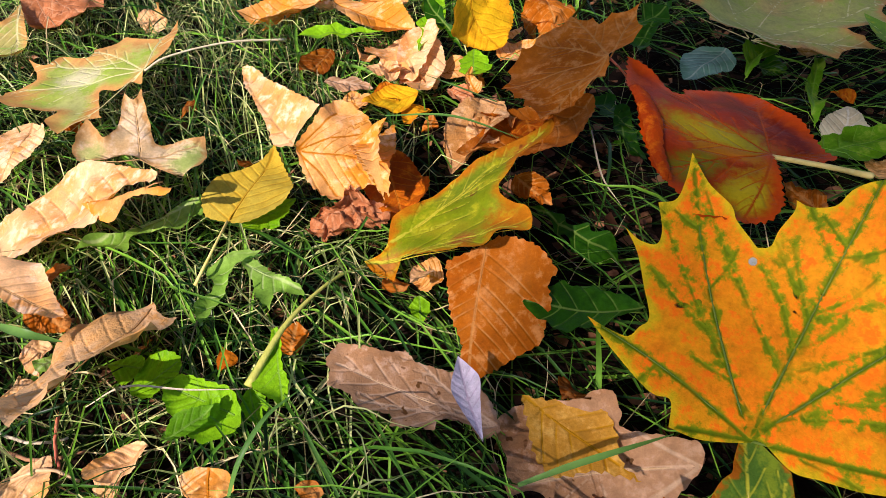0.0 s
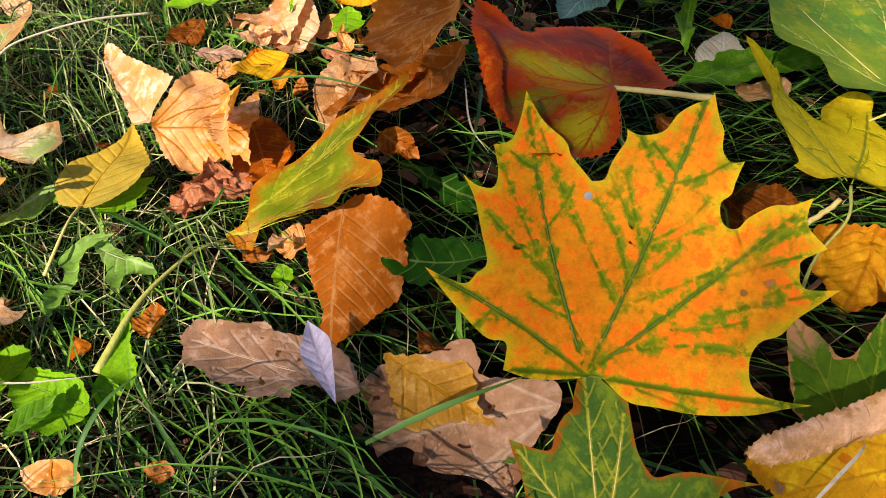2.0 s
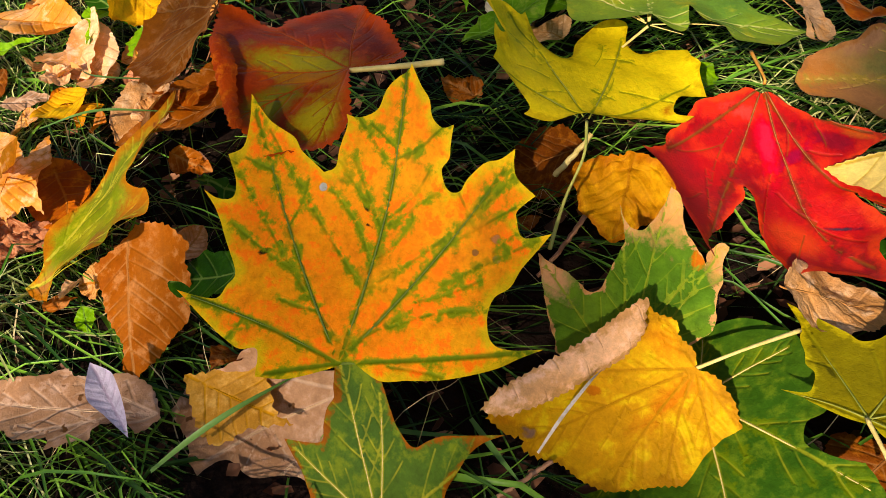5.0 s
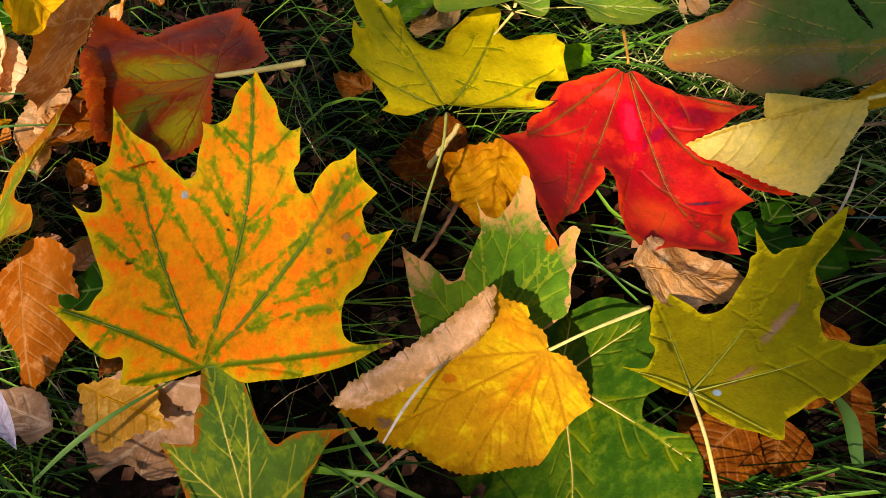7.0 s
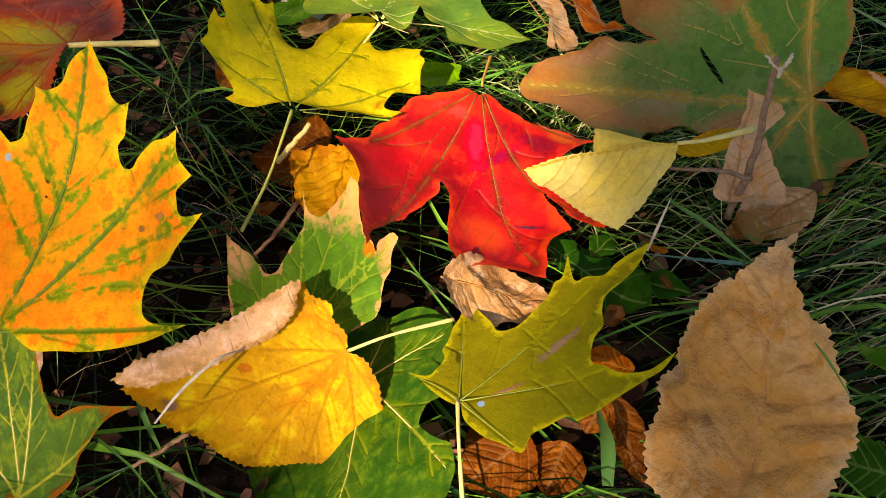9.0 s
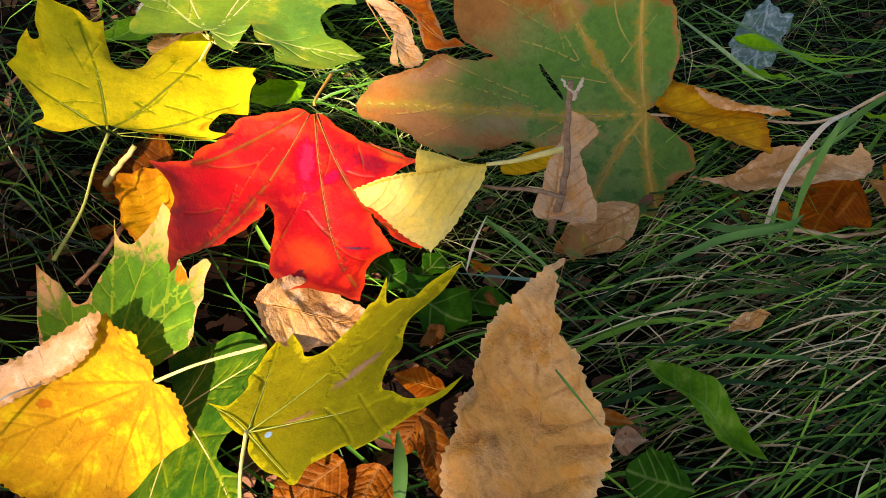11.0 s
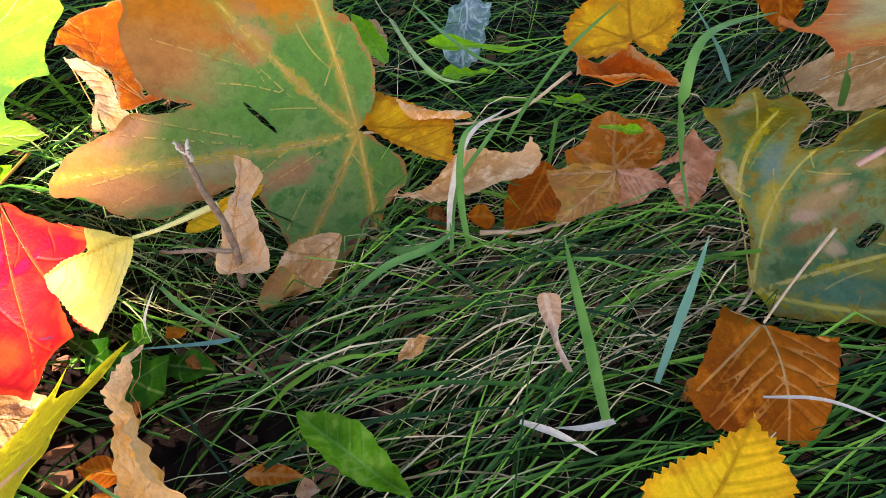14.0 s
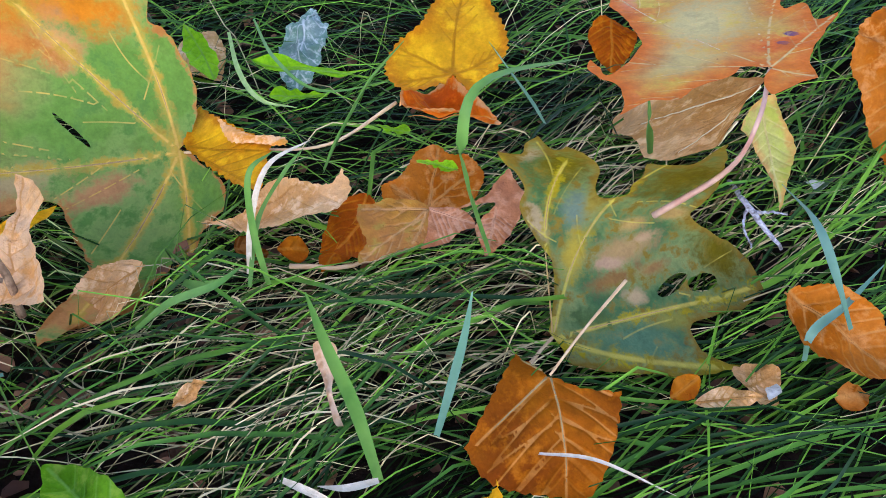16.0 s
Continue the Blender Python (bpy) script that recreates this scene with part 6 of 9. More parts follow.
leaf("free", "large green maple leaf fading to brown", (0.5199, 0.2713, -0.0052), (0.3973, 0.2970, 0.0056), -37.1, BIG_FADED, left=0.0461, right=0.0461, margin=[(-0.0005, -0.0008, 1), (-0.0053, -0.0046), (-0.0078, -0.0095), (-0.0103, -0.0158), (-0.0113, -0.0255), (-0.0089, -0.0333), (-0.0050, -0.0427), (-0.0002, -0.0453), (-0.0012, -0.0507), (-0.0044, -0.0588), (0.0049, -0.0671, 1), (0.0188, -0.0636), (0.0303, -0.0734, 1), (0.0432, -0.0653), (0.0525, -0.0714, 1), (0.0633, -0.0645), (0.0743, -0.0646), (0.0792, -0.0565), (0.0836, -0.0496), (0.0835, -0.0375), (0.0796, -0.0284), (0.0658, -0.0230, 1), (0.0740, -0.0209), (0.0810, -0.0207), (0.0903, -0.0221), (0.0963, -0.0169), (0.1104, -0.0122), (0.1175, -0.0083), (0.1236, 0.0015, 1), (0.1196, 0.0079), (0.1099, 0.0095), (0.1002, 0.0156), (0.0938, 0.0202), (0.0781, 0.0237), (0.0714, 0.0188), (0.0612, 0.0161), (0.0575, 0.0137), (0.0487, 0.0137), (0.0447, 0.0211), (0.0410, 0.0305), (0.0374, 0.0364), (0.0359, 0.0455), (0.0442, 0.0576), (0.0427, 0.0647, 1), (0.0321, 0.0601), (0.0175, 0.0590, 1), (0.0147, 0.0534), (0.0069, 0.0461), (0.0007, 0.0461, 1), (-0.0051, 0.0351), (-0.0095, 0.0302), (-0.0166, 0.0242), (-0.0156, 0.0146), (-0.0112, 0.0098), (-0.0044, 0.0018)], ribs_to=[(0.0531, -0.0692), (0.0096, -0.0647), (0.0364, 0.0599), (-0.0002, 0.0443)], sides=[(0.0430, -0.0031, 0.0957, -0.0147), (0.0497, -0.0076, 0.0902, -0.0213), (0.0255, -0.0203, 0.0453, -0.0461), (0.0300, -0.0232, 0.0579, -0.0308), (0.0164, -0.0142, 0.0359, -0.0170), (0.0103, -0.0224, -0.0012, -0.0392), (0.0071, -0.0284, 0.0167, -0.0465), (0.0177, 0.0042, 0.0455, 0.0171), (0.0262, 0.0196, 0.0357, 0.0362), (0.0282, -0.0012, 0.0549, 0.0160), (0.0625, -0.0022, 0.0984, 0.0163), (0.0808, -0.0040, 0.1095, 0.0051), (0.0046, 0.0077, -0.0068, 0.0251), (0.0426, -0.0357, 0.0748, -0.0488), (0.0353, -0.0284, 0.0437, -0.0534), (0.0074, 0.0097, 0.0241, 0.0378)], sag=(-0.0049, -0.4192, -0.0276, 8.63, 1.30, 8.08, -35.0, 37.6, 41.5, 17.2), holes=[(0.0400, -0.0142, 0.0092, 0.0011, 119)], wave=0.02, lip=0.06, palm=True, vein_mat=VEIN_OCHRE, stalk=[(0.520, 0.274, -0.009), (0.545, 0.249, 0.004), (0.573, 0.236, 0.006), (0.602, 0.239, 0.012)], stalk_mat=STALK_TAN, bite=0.0012, teeth=30, fine=0.0019)
leaf("ovate", "dry brown leaf half under the large leaf", (0.497, 0.226, -0.012), (0.461, 0.217, -0.014), 0.0, TAN, left=0.0112, right=0.0112, crease=2, crumple=0.04, wave=0.06)
leaf("free", "pale tan curled leaf leaning on the twig", (0.456, 0.216, 0.004), (0.476, 0.251, 0.022), 0.0, CREAM_TAN, left=0.0176, right=0.0176, margin=[(0.0026, 0.0047), (0.0173, 0.0044), (0.0314, 0.0012), (0.0436, 0.0020, 1), (0.0418, -0.0040), (0.0350, -0.0116), (0.0277, -0.0066), (0.0200, -0.0097), (0.0068, -0.0166), (0.0019, -0.0151), (0.0018, -0.0048)], wave=0.12, keel=0.1, teeth=10, bite=0.0008, crumple=0.05)
leaf("free", "rust red curled leaf with pale edges", (0.4428, 0.3158, 0.0147), (0.4212, 0.3796, 0.0196), 1.5, RUST_RED, left=0.0102, right=0.0102, margin=[(0.0602, -0.0284), (0.0700, -0.0105), (0.0637, 0.0021), (0.0559, 0.0091), (0.0492, 0.0143, 1), (0.0465, 0.0111), (0.0387, 0.0094), (0.0288, 0.0062), (0.0244, 0.0029), (0.0177, 0.0038), (0.0033, 0.0093), (-0.0004, 0.0092), (-0.0031, 0.0019), (-0.0057, -0.0050), (-0.0061, -0.0071, 1), (0.0013, -0.0051), (0.0025, -0.0015), (0.0111, -0.0038), (0.0203, -0.0058), (0.0308, -0.0105), (0.0421, -0.0162), (0.0499, -0.0233)], ribs_to=[(0.0384, -0.0141), (0.0479, 0.0103)], sag=(0.0000, 0.0000, 0.0000, 0.00, 0.00, 0.00), wave=0.05, lip=0.10, crumple=0.04, palm=True, bite=0.0005, teeth=20)
leaf("free", "tan curled leaf edge under the rust leaf", (0.4143, 0.3606, 0.0153), (0.4246, 0.3137, 0.0060), -2.1, CREAM_TAN, left=0.0066, right=0.0066, margin=[(-0.0015, -0.0011, 1), (0.0013, 0.0008), (0.0059, 0.0058), (0.0145, 0.0104), (0.0228, 0.0108), (0.0355, 0.0090), (0.0435, 0.0096), (0.0468, 0.0069), (0.0485, 0.0023), (0.0496, -0.0008, 1), (0.0413, -0.0005), (0.0359, 0.0001), (0.0483, -0.0029, 1), (0.0461, -0.0067), (0.0366, -0.0019), (0.0273, 0.0018), (0.0191, 0.0014), (0.0115, 0.0000)], sag=(0.0000, 0.0000, 0.0000, 0.00, 0.00, 0.00), wave=0.06, lip=0.10, crumple=0.05, bite=0.0008, teeth=20)
leaf("free", "orange yellow leaf with a folded toothed edge", (0.5233, 0.2700, -0.0039), (0.5447, 0.2222, 0.0091), 11.1, GOLD_BROWN, left=0.0164, right=0.0164, margin=[(-0.0003, -0.0001, 1), (-0.0067, 0.0084), (-0.0138, 0.0179, 1), (0.0041, 0.0166), (0.0198, 0.0163), (0.0372, 0.0168), (0.0446, 0.0105), (0.0549, -0.0010, 1), (0.0414, -0.0033), (0.0179, -0.0019)], ribs_to=[(0.0399, 0.0145)], sag=(0.0000, 0.0000, 0.0000, 0.00, 0.00, 0.00), flap=dict(margin=[(0.0053, 0.0161, 1), (0.0273, 0.0159), (0.0438, 0.0210), (0.0487, 0.0184, 1), (0.0345, 0.0137), (0.0250, 0.0101), (0.0164, 0.0113)], up=0.0030, tone=PEACH, teeth=14), wave=0.03, lip=0.06, teeth=14, bite=0.0016)
leaf("free", "peach tan leaf with an upturned tip", (0.5231, 0.2304, -0.0102), (0.5734, 0.2124, 0.0118), -1.4, TAN, left=0.0101, right=0.0101, margin=[(0.0198, 0.0027), (0.0330, 0.0055), (0.0517, -0.0032), (0.0573, 0.0010, 1), (0.0596, -0.0076), (0.0547, -0.0142), (0.0454, -0.0158), (0.0356, -0.0171), (0.0211, -0.0111), (0.0065, -0.0027), (-0.0036, 0.0015, 1), (0.0110, -0.0004)], sag=(0.0000, 0.0000, 0.0000, 0.00, 0.00, 0.00), wave=0.07, lip=0.12, cup=0.6, teeth=18, bite=0.0014)
leaf("free", "brown curled leaf with rounded lobes in dry grass", (0.5955, 0.1953, 0.0011), (0.6104, 0.2205, 0.0010), 0.9, BROWN, left=0.0146, right=0.0146, margin=[(0.0068, 0.0185, 1), (0.0108, 0.0136), (0.0143, 0.0108), (0.0247, 0.0082), (0.0293, 0.0011), (0.0255, -0.0053), (0.0262, -0.0098, 1), (0.0222, -0.0146), (0.0151, -0.0176), (0.0081, -0.0168), (0.0035, -0.0152), (-0.0004, -0.0098), (-0.0024, -0.0001), (-0.0010, 0.0139)], ribs_to=[(0.0193, -0.0146), (0.0085, 0.0145)], sag=(0.0000, 0.0000, 0.0000, 0.00, 0.00, 0.00), wave=0.04, lip=0.05, crumple=0.05, bite=0.001, teeth=26, palm=True)
leaf("free", "peach flap of a curled leaf with green tinge", (0.5938, 0.1915, 0.0051), (0.5727, 0.2015, 0.0055), 0.1, PEACH_DULL, left=0.0140, right=0.0140, margin=[(0.0242, -0.0022, 1), (0.0188, -0.0024), (0.0138, -0.0050), (0.0070, -0.0036), (-0.0001, -0.0013), (-0.0004, 0.0102), (0.0012, 0.0138), (0.0069, 0.0164), (0.0144, 0.0204), (0.0216, 0.0229, 1), (0.0219, 0.0196), (0.0196, 0.0134), (0.0211, 0.0109), (0.0234, 0.0052)], ribs_to=[(0.0210, 0.0213), (0.0049, 0.0148)], sag=(0.0000, 0.0000, 0.0000, 0.00, 0.00, 0.00), wave=0.04, lip=0.05, crumple=0.05, bite=0.0006, teeth=16, palm=True)
leaf("free", "tan leaf with curled pointed lobes", (0.5941, 0.1909, 0.0061), (0.6054, 0.1785, 0.0059), -0.4, TAN_ROSE, left=0.0096, right=0.0096, margin=[(-0.0005, 0.0009, 1), (0.0051, 0.0026), (0.0102, 0.0036), (0.0154, 0.0014), (0.0179, -0.0022, 1), (0.0143, -0.0043), (0.0121, -0.0095), (0.0080, -0.0146), (0.0047, -0.0168, 1), (0.0037, -0.0099)], sag=(0.0000, 0.0000, 0.0000, 0.00, 0.00, 0.00), wave=0.04, lip=0.06, crumple=0.05, bite=0.0006, teeth=12)
leaf("ovate", "rust leaf in the shade of the grass", (0.581, 0.218, -0.012), (0.554, 0.197, -0.014), 0.0, RUST, left=0.0122, right=0.0122, crease=2, crumple=0.04, wave=0.06)
leaf("free", "yellow brown linden leaf with toothed edges", (0.6202, 0.2274, 0.0259), (0.6424, 0.2657, 0.0303), 0.6, GOLD_BROWN, left=0.0159, right=0.0159, margin=[(0.0000, 0.0000, 1), (-0.0057, 0.0037), (-0.0088, 0.0144), (-0.0052, 0.0210), (0.0024, 0.0244), (0.0132, 0.0218), (0.0229, 0.0139), (0.0365, 0.0101), (0.0471, 0.0002, 1), (0.0376, -0.0109), (0.0190, -0.0181), (0.0083, -0.0174), (-0.0006, -0.0129), (-0.0064, -0.0097), (-0.0059, -0.0059), (-0.0029, -0.0022)], ribs_to=[(-0.0045, 0.0191), (0.0124, 0.0211), (-0.0048, -0.0105), (0.0145, -0.0165)], sag=(0.0000, 0.0000, 0.0000, 0.00, 0.00, 0.00), wave=0.03, lip=0.06, palm=True, teeth=22, bite=0.0022)
leaf("free", "orange brown leaf under the yellow leaf", (0.6287, 0.2090, 0.0165), (0.6021, 0.2330, 0.0116), 0.1, RUST_RED, left=0.0074, right=0.0074, margin=[(0.0376, -0.0100, 1), (0.0259, -0.0172), (0.0168, -0.0141), (0.0068, -0.0063), (0.0001, -0.0003), (-0.0018, 0.0022, 1), (0.0052, 0.0040), (0.0169, 0.0036), (0.0263, 0.0029), (0.0368, 0.0001, 1)], sag=(0.0000, 0.0000, 0.0000, 0.00, 0.00, 0.00), wave=0.12, lip=0.25, crumple=0.03, bite=0.001, teeth=14)
leaf("ovate", "pinkish tan dry leaf in the grass", (0.536, 0.338, 0.000), (0.546, 0.311, -0.004), 0.0, TAN, left=0.0119, right=0.0119, crease=2, crumple=0.04, wave=0.12)
leaf("ovate", "green weed leaf lying on the shaded grass", (0.487, 0.121, -0.004), (0.466, 0.154, 0.010), 0.0, WEED_DULL, left=0.0071, right=0.0071, widest=0.55, power=0.8, teeth=8, bite=0.06, wave=0.14, keel=0.25, lip=0.2, name="weed_leaf")
leaf("weed", "green lobed dandelion leaf in the shade", (0.387, 0.236, -0.016), (0.422, 0.191, -0.012), 0.0, WEED_DARK_OR_SHADED, left=0.0137, right=0.0137, weed=4, wave=0.1)
leaf("weed", "green lobed dandelion leaf in the shade", (0.386, 0.224, -0.018), (0.403, 0.229, -0.014), 0.0, WEED_DARK_OR_SHADED, left=0.0075, right=0.0075, weed=3, wave=0.1)
leaf("weed", "long green weed leaf in the grass", (0.539, 0.328, 0.010), (0.543, 0.293, 0.004), 0.0, WEED, left=0.0057, right=0.0057, weed=0)
leaf("weed", "long bright green weed leaf in the grass", (0.599, 0.259, 0.010), (0.559, 0.285, 0.012), 0.0, WEED, left=0.0057, right=0.0057, weed=2, wave=0.06)
leaf("weed", "small green weed leaf in the grass", (0.583, 0.268, 0.000), (0.560, 0.273, 0.004), 0.0, WEED, left=0.0060, right=0.0060, weed=3, wave=0.08)
leaf("weed", "curled green weed leaf in the grass", (0.593, 0.240, 0.004), (0.603, 0.229, 0.004), 0.0, WEED, left=0.0038, right=0.0038, weed=2, wave=0.1)
leaf("weed", "small feathery green weed leaf", (0.598, 0.212, 0.008), (0.609, 0.199, 0.010), 0.0, WEED, left=0.0034, right=0.0034, weed=5, wave=0.08)
leaf("ovate", "pale blue green bleached leaf in the grass", (0.593, 0.311, 0.008), (0.568, 0.277, 0.000), 0.0, FROSTED, left=0.0104, right=0.0104, wave=0.2, crumple=0.15, teeth=6, bite=0.08)
leaf("free", "olive green maple leaf with bleached blotches", (0.6143, 0.1419, -0.0135), (0.6292, 0.1729, 0.0384), 9.3, OLIVE_MAPLE, left=0.0389, right=0.0389, margin=[(0.0014, 0.0014, 1), (0.0078, -0.0013), (0.0198, -0.0025), (0.0278, 0.0021), (0.0348, 0.0064), (0.0415, 0.0084), (0.0462, 0.0075), (0.0516, 0.0101), (0.0559, 0.0146), (0.0611, 0.0181, 1), (0.0611, 0.0120), (0.0658, 0.0125), (0.0691, 0.0110, 1), (0.0642, 0.0061), (0.0645, 0.0039), (0.0660, 0.0034, 1), (0.0641, -0.0005), (0.0606, -0.0061), (0.0549, -0.0105), (0.0473, -0.0125), (0.0440, -0.0157), (0.0458, -0.0222), (0.0500, -0.0219), (0.0543, -0.0225), (0.0595, -0.0201), (0.0591, -0.0240), (0.0588, -0.0329), (0.0642, -0.0319), (0.0693, -0.0296, 1), (0.0603, -0.0402), (0.0486, -0.0487), (0.0397, -0.0482), (0.0359, -0.0456), (0.0276, -0.0566), (0.0203, -0.0680), (0.0132, -0.0740), (0.0072, -0.0759, 1), (0.0039, -0.0663), (0.0037, -0.0582), (0.0016, -0.0464), (-0.0022, -0.0455), (-0.0050, -0.0476), (-0.0079, -0.0581, 1), (-0.0086, -0.0483), (-0.0094, -0.0370), (-0.0081, -0.0229), (-0.0069, -0.0128), (-0.0054, -0.0035), (-0.0026, -0.0023)], ribs_to=[(0.0684, -0.0303), (0.0080, -0.0743), (-0.0079, -0.0569), (0.0604, 0.0169)], sides=[(0.0275, -0.0038, 0.0350, 0.0056), (0.0374, -0.0026, 0.0575, -0.0050), (0.0364, -0.0221, 0.0556, -0.0118), (0.0418, -0.0273, 0.0376, -0.0506), (0.0354, -0.0205, 0.0325, -0.0364), (0.0113, -0.0363, 0.0053, -0.0609), (0.0154, -0.0549, 0.0191, -0.0671), (-0.0011, -0.0225, 0.0027, -0.0410), (-0.0035, -0.0328, -0.0076, -0.0256), (0.0481, -0.0008, 0.0669, 0.0105), (0.0218, -0.0130, 0.0376, -0.0094)], sag=(0.0051, -0.9592, -0.1079, 11.98, -0.31, -2.12, 99.3, -116.2, -72.1, 0.8), holes=[(0.0117, -0.0426, 0.0059, 0.0022, -80), (0.0114, -0.0535, 0.0053, 0.0026, -108)], wave=0.015, lip=0.06, palm=True, stalk=[(0.613, 0.138, -0.011), (0.607, 0.134, -0.006), (0.598, 0.129, -0.004)], stalk_mat=STALK_TAN, vein_mat=VEIN_OCHRE, rib_r=0.0003, bite=0.0006, teeth=16, fine=0.0019)
leaf("free", "rust brown poplar leaf with pale veins", (0.6024, 0.1227, -0.0002), (0.5912, 0.0903, -0.0074), -1.1, POPLAR, left=0.0159, right=0.0159, margin=[(0.0006, -0.0005, 1), (-0.0041, -0.0046), (-0.0083, -0.0085, 1), (0.0015, -0.0154), (0.0110, -0.0217), (0.0184, -0.0271, 1), (0.0243, -0.0242), (0.0279, -0.0205), (0.0310, -0.0132), (0.0332, -0.0028), (0.0352, 0.0046, 1), (0.0317, 0.0090), (0.0266, 0.0122), (0.0191, 0.0160), (0.0070, 0.0192, 1), (0.0059, 0.0125), (0.0045, 0.0067), (0.0023, 0.0029)], ribs_to=[(0.0190, -0.0251), (0.0081, 0.0175), (-0.0067, -0.0076)], sides=[(0.0072, -0.0013, 0.0141, 0.0163), (0.0121, -0.0016, 0.0201, 0.0149), (0.0167, -0.0015, 0.0259, 0.0123), (0.0219, -0.0013, 0.0301, 0.0101), (0.0276, -0.0007, 0.0334, 0.0058), (0.0088, -0.0020, 0.0169, -0.0171), (0.0151, -0.0024, 0.0253, -0.0218), (0.0218, -0.0021, 0.0306, -0.0129), (0.0283, -0.0010, 0.0324, -0.0066)], sag=(0.0019, 0.4229, -0.0044, -19.05, -5.78, -8.77), wave=0.05, lip=0.05, crumple=0.015, stalk=[(0.602, 0.122, 0.002), (0.616, 0.128, 0.008), (0.634, 0.135, 0.013)], stalk_mat=STALK_TAN, teeth=16, bite=0.0012, quilt=0.5, vein_mat=VEIN_OCHRE, rib_r=0.0004, pairs=5, stalk_r=(0.0006, 0.0006, 0.0008))
leaf("free", "deep yellow leaf with toothed edges", (0.5483, 0.0795, 0.0184), (0.5698, 0.0934, 0.0319), 3.7, GOLD, left=0.0110, right=0.0110, margin=[(0.0290, 0.0001, 1), (0.0259, -0.0032), (0.0249, -0.0072), (0.0214, -0.0111), (0.0171, -0.0146), (0.0081, -0.0125), (-0.0009, -0.0019), (-0.0023, 0.0090), (0.0021, 0.0145), (0.0094, 0.0110), (0.0150, 0.0066), (0.0203, 0.0037), (0.0254, 0.0000)], sag=(0.0000, 0.0000, 0.0000, 0.00, 0.00, 0.00), wave=0.03, lip=0.06, teeth=20, bite=0.003)
leaf("free", "peach and red tipped maple leaf", (0.6912, 0.1601, 0.0508), (0.7663, 0.2825, 0.0063), -9.3, PEACH_MAPLE, left=0.0382, right=0.0382, margin=[(0.0003, -0.0004, 1), (0.0024, 0.0073), (-0.0030, 0.0105), (-0.0083, 0.0208), (-0.0155, 0.0271), (-0.0149, 0.0348), (-0.0223, 0.0436, 1), (-0.0134, 0.0416), (-0.0016, 0.0433), (0.0046, 0.0478), (0.0130, 0.0510), (0.0222, 0.0502, 1), (0.0134, 0.0475), (0.0061, 0.0452), (0.0139, 0.0392), (0.0277, 0.0335), (0.0400, 0.0335), (0.0639, 0.0368), (0.0789, 0.0408), (0.0949, 0.0385, 1), (0.1019, 0.0225), (0.1145, 0.0051, 1), (0.0947, -0.0095), (0.0806, -0.0229, 1), (0.0593, -0.0167), (0.0460, -0.0147), (0.0498, -0.0218), (0.0334, -0.0214), (0.0386, -0.0297, 1), (0.0150, -0.0165), (0.0035, -0.0116), (-0.0085, -0.0106, 1), (-0.0130, -0.0031), (-0.0176, 0.0036), (-0.0069, 0.0030)], ribs_to=[(0.0186, 0.0492), (-0.0201, 0.0426), (0.0378, -0.0288), (0.0806, -0.0229), (-0.0076, -0.0104), (0.0894, 0.0382)], sag=(0.0000, 0.0000, 0.0000, 0.00, 0.00, 0.00), wave=0.008, lip=0.012, palm=True, stalk=[(0.691, 0.160, 0.051), (0.672, 0.143, 0.055), (0.666, 0.141, 0.040), (0.652, 0.149, 0.018)], stalk_mat=STALK_PINK, vein_mat=STALK_TAN, rib_r=0.0003, bite=0.0008, teeth=16, stalk_r=(0.0010, 0.0009, 0.0016))
leaf("free", "tan underside of a folded maple leaf", (0.7021, 0.1681, 0.0353), (0.6804, 0.2025, -0.0042), -2.3, TAN, left=0.0236, right=0.0236, margin=[(-0.0002, -0.0029, 1), (0.0217, -0.0107), (0.0366, -0.0105), (0.0638, -0.0109), (0.0647, -0.0017, 1), (0.0532, 0.0067), (0.0424, 0.0144), (0.0337, 0.0260, 1), (0.0222, 0.0310), (0.0092, 0.0304), (0.0050, 0.0291), (0.0033, 0.0220), (0.0017, 0.0079)], ribs_to=[(0.0212, 0.0300), (0.0063, 0.0287)], sag=(0.0000, 0.0000, 0.0000, 0.00, 0.00, 0.00), wave=0.03, lip=0.04, crumple=0.02, bite=0.0006, teeth=10, palm=True, vein_mat=STALK_PALE, rib_r=0.0007, tooth=0.04)
leaf("free", "yellow green lobe of a drying leaf", (0.7108, 0.1734, 0.0204), (0.7017, 0.1437, 0.0000), -1.1, PALE_LIME, left=0.0054, right=0.0054, margin=[(-0.0013, 0.0028, 1), (0.0063, 0.0050), (0.0147, 0.0079), (0.0203, 0.0076), (0.0289, 0.0027), (0.0385, 0.0000, 1), (0.0294, -0.0014), (0.0214, -0.0031), (0.0143, -0.0054), (0.0093, -0.0098, 1), (0.0008, -0.0033)], sag=(0.0000, 0.0000, 0.0000, 0.00, 0.00, 0.00), wave=0.06, lip=0.15, bite=0.0006, teeth=10)
leaf("ovate", "orange brown leaf with a curled edge", (0.676, 0.114, 0.006), (0.694, 0.076, 0.000), 0.0, BROWN, left=0.0128, right=0.0128, crease=2, crumple=0.04, wave=0.06, folds=[(0, 0.012, 0, 0.006, 110)])
leaf("ovate", "tan brown curled leaf standing in grass", (0.795, 0.192, 0.020), (0.749, 0.133, 0.010), 0.0, BROWN, left=0.0181, right=0.0181, crease=2, crumple=0.04, cup=0.8, wave=0.06)
leaf("ovate", "small rust leaf in the grass", (0.698, 0.244, 0.015), (0.687, 0.224, 0.006), 0.0, RUST, left=0.0101, right=0.0101, crease=2, crumple=0.04, wave=0.06)
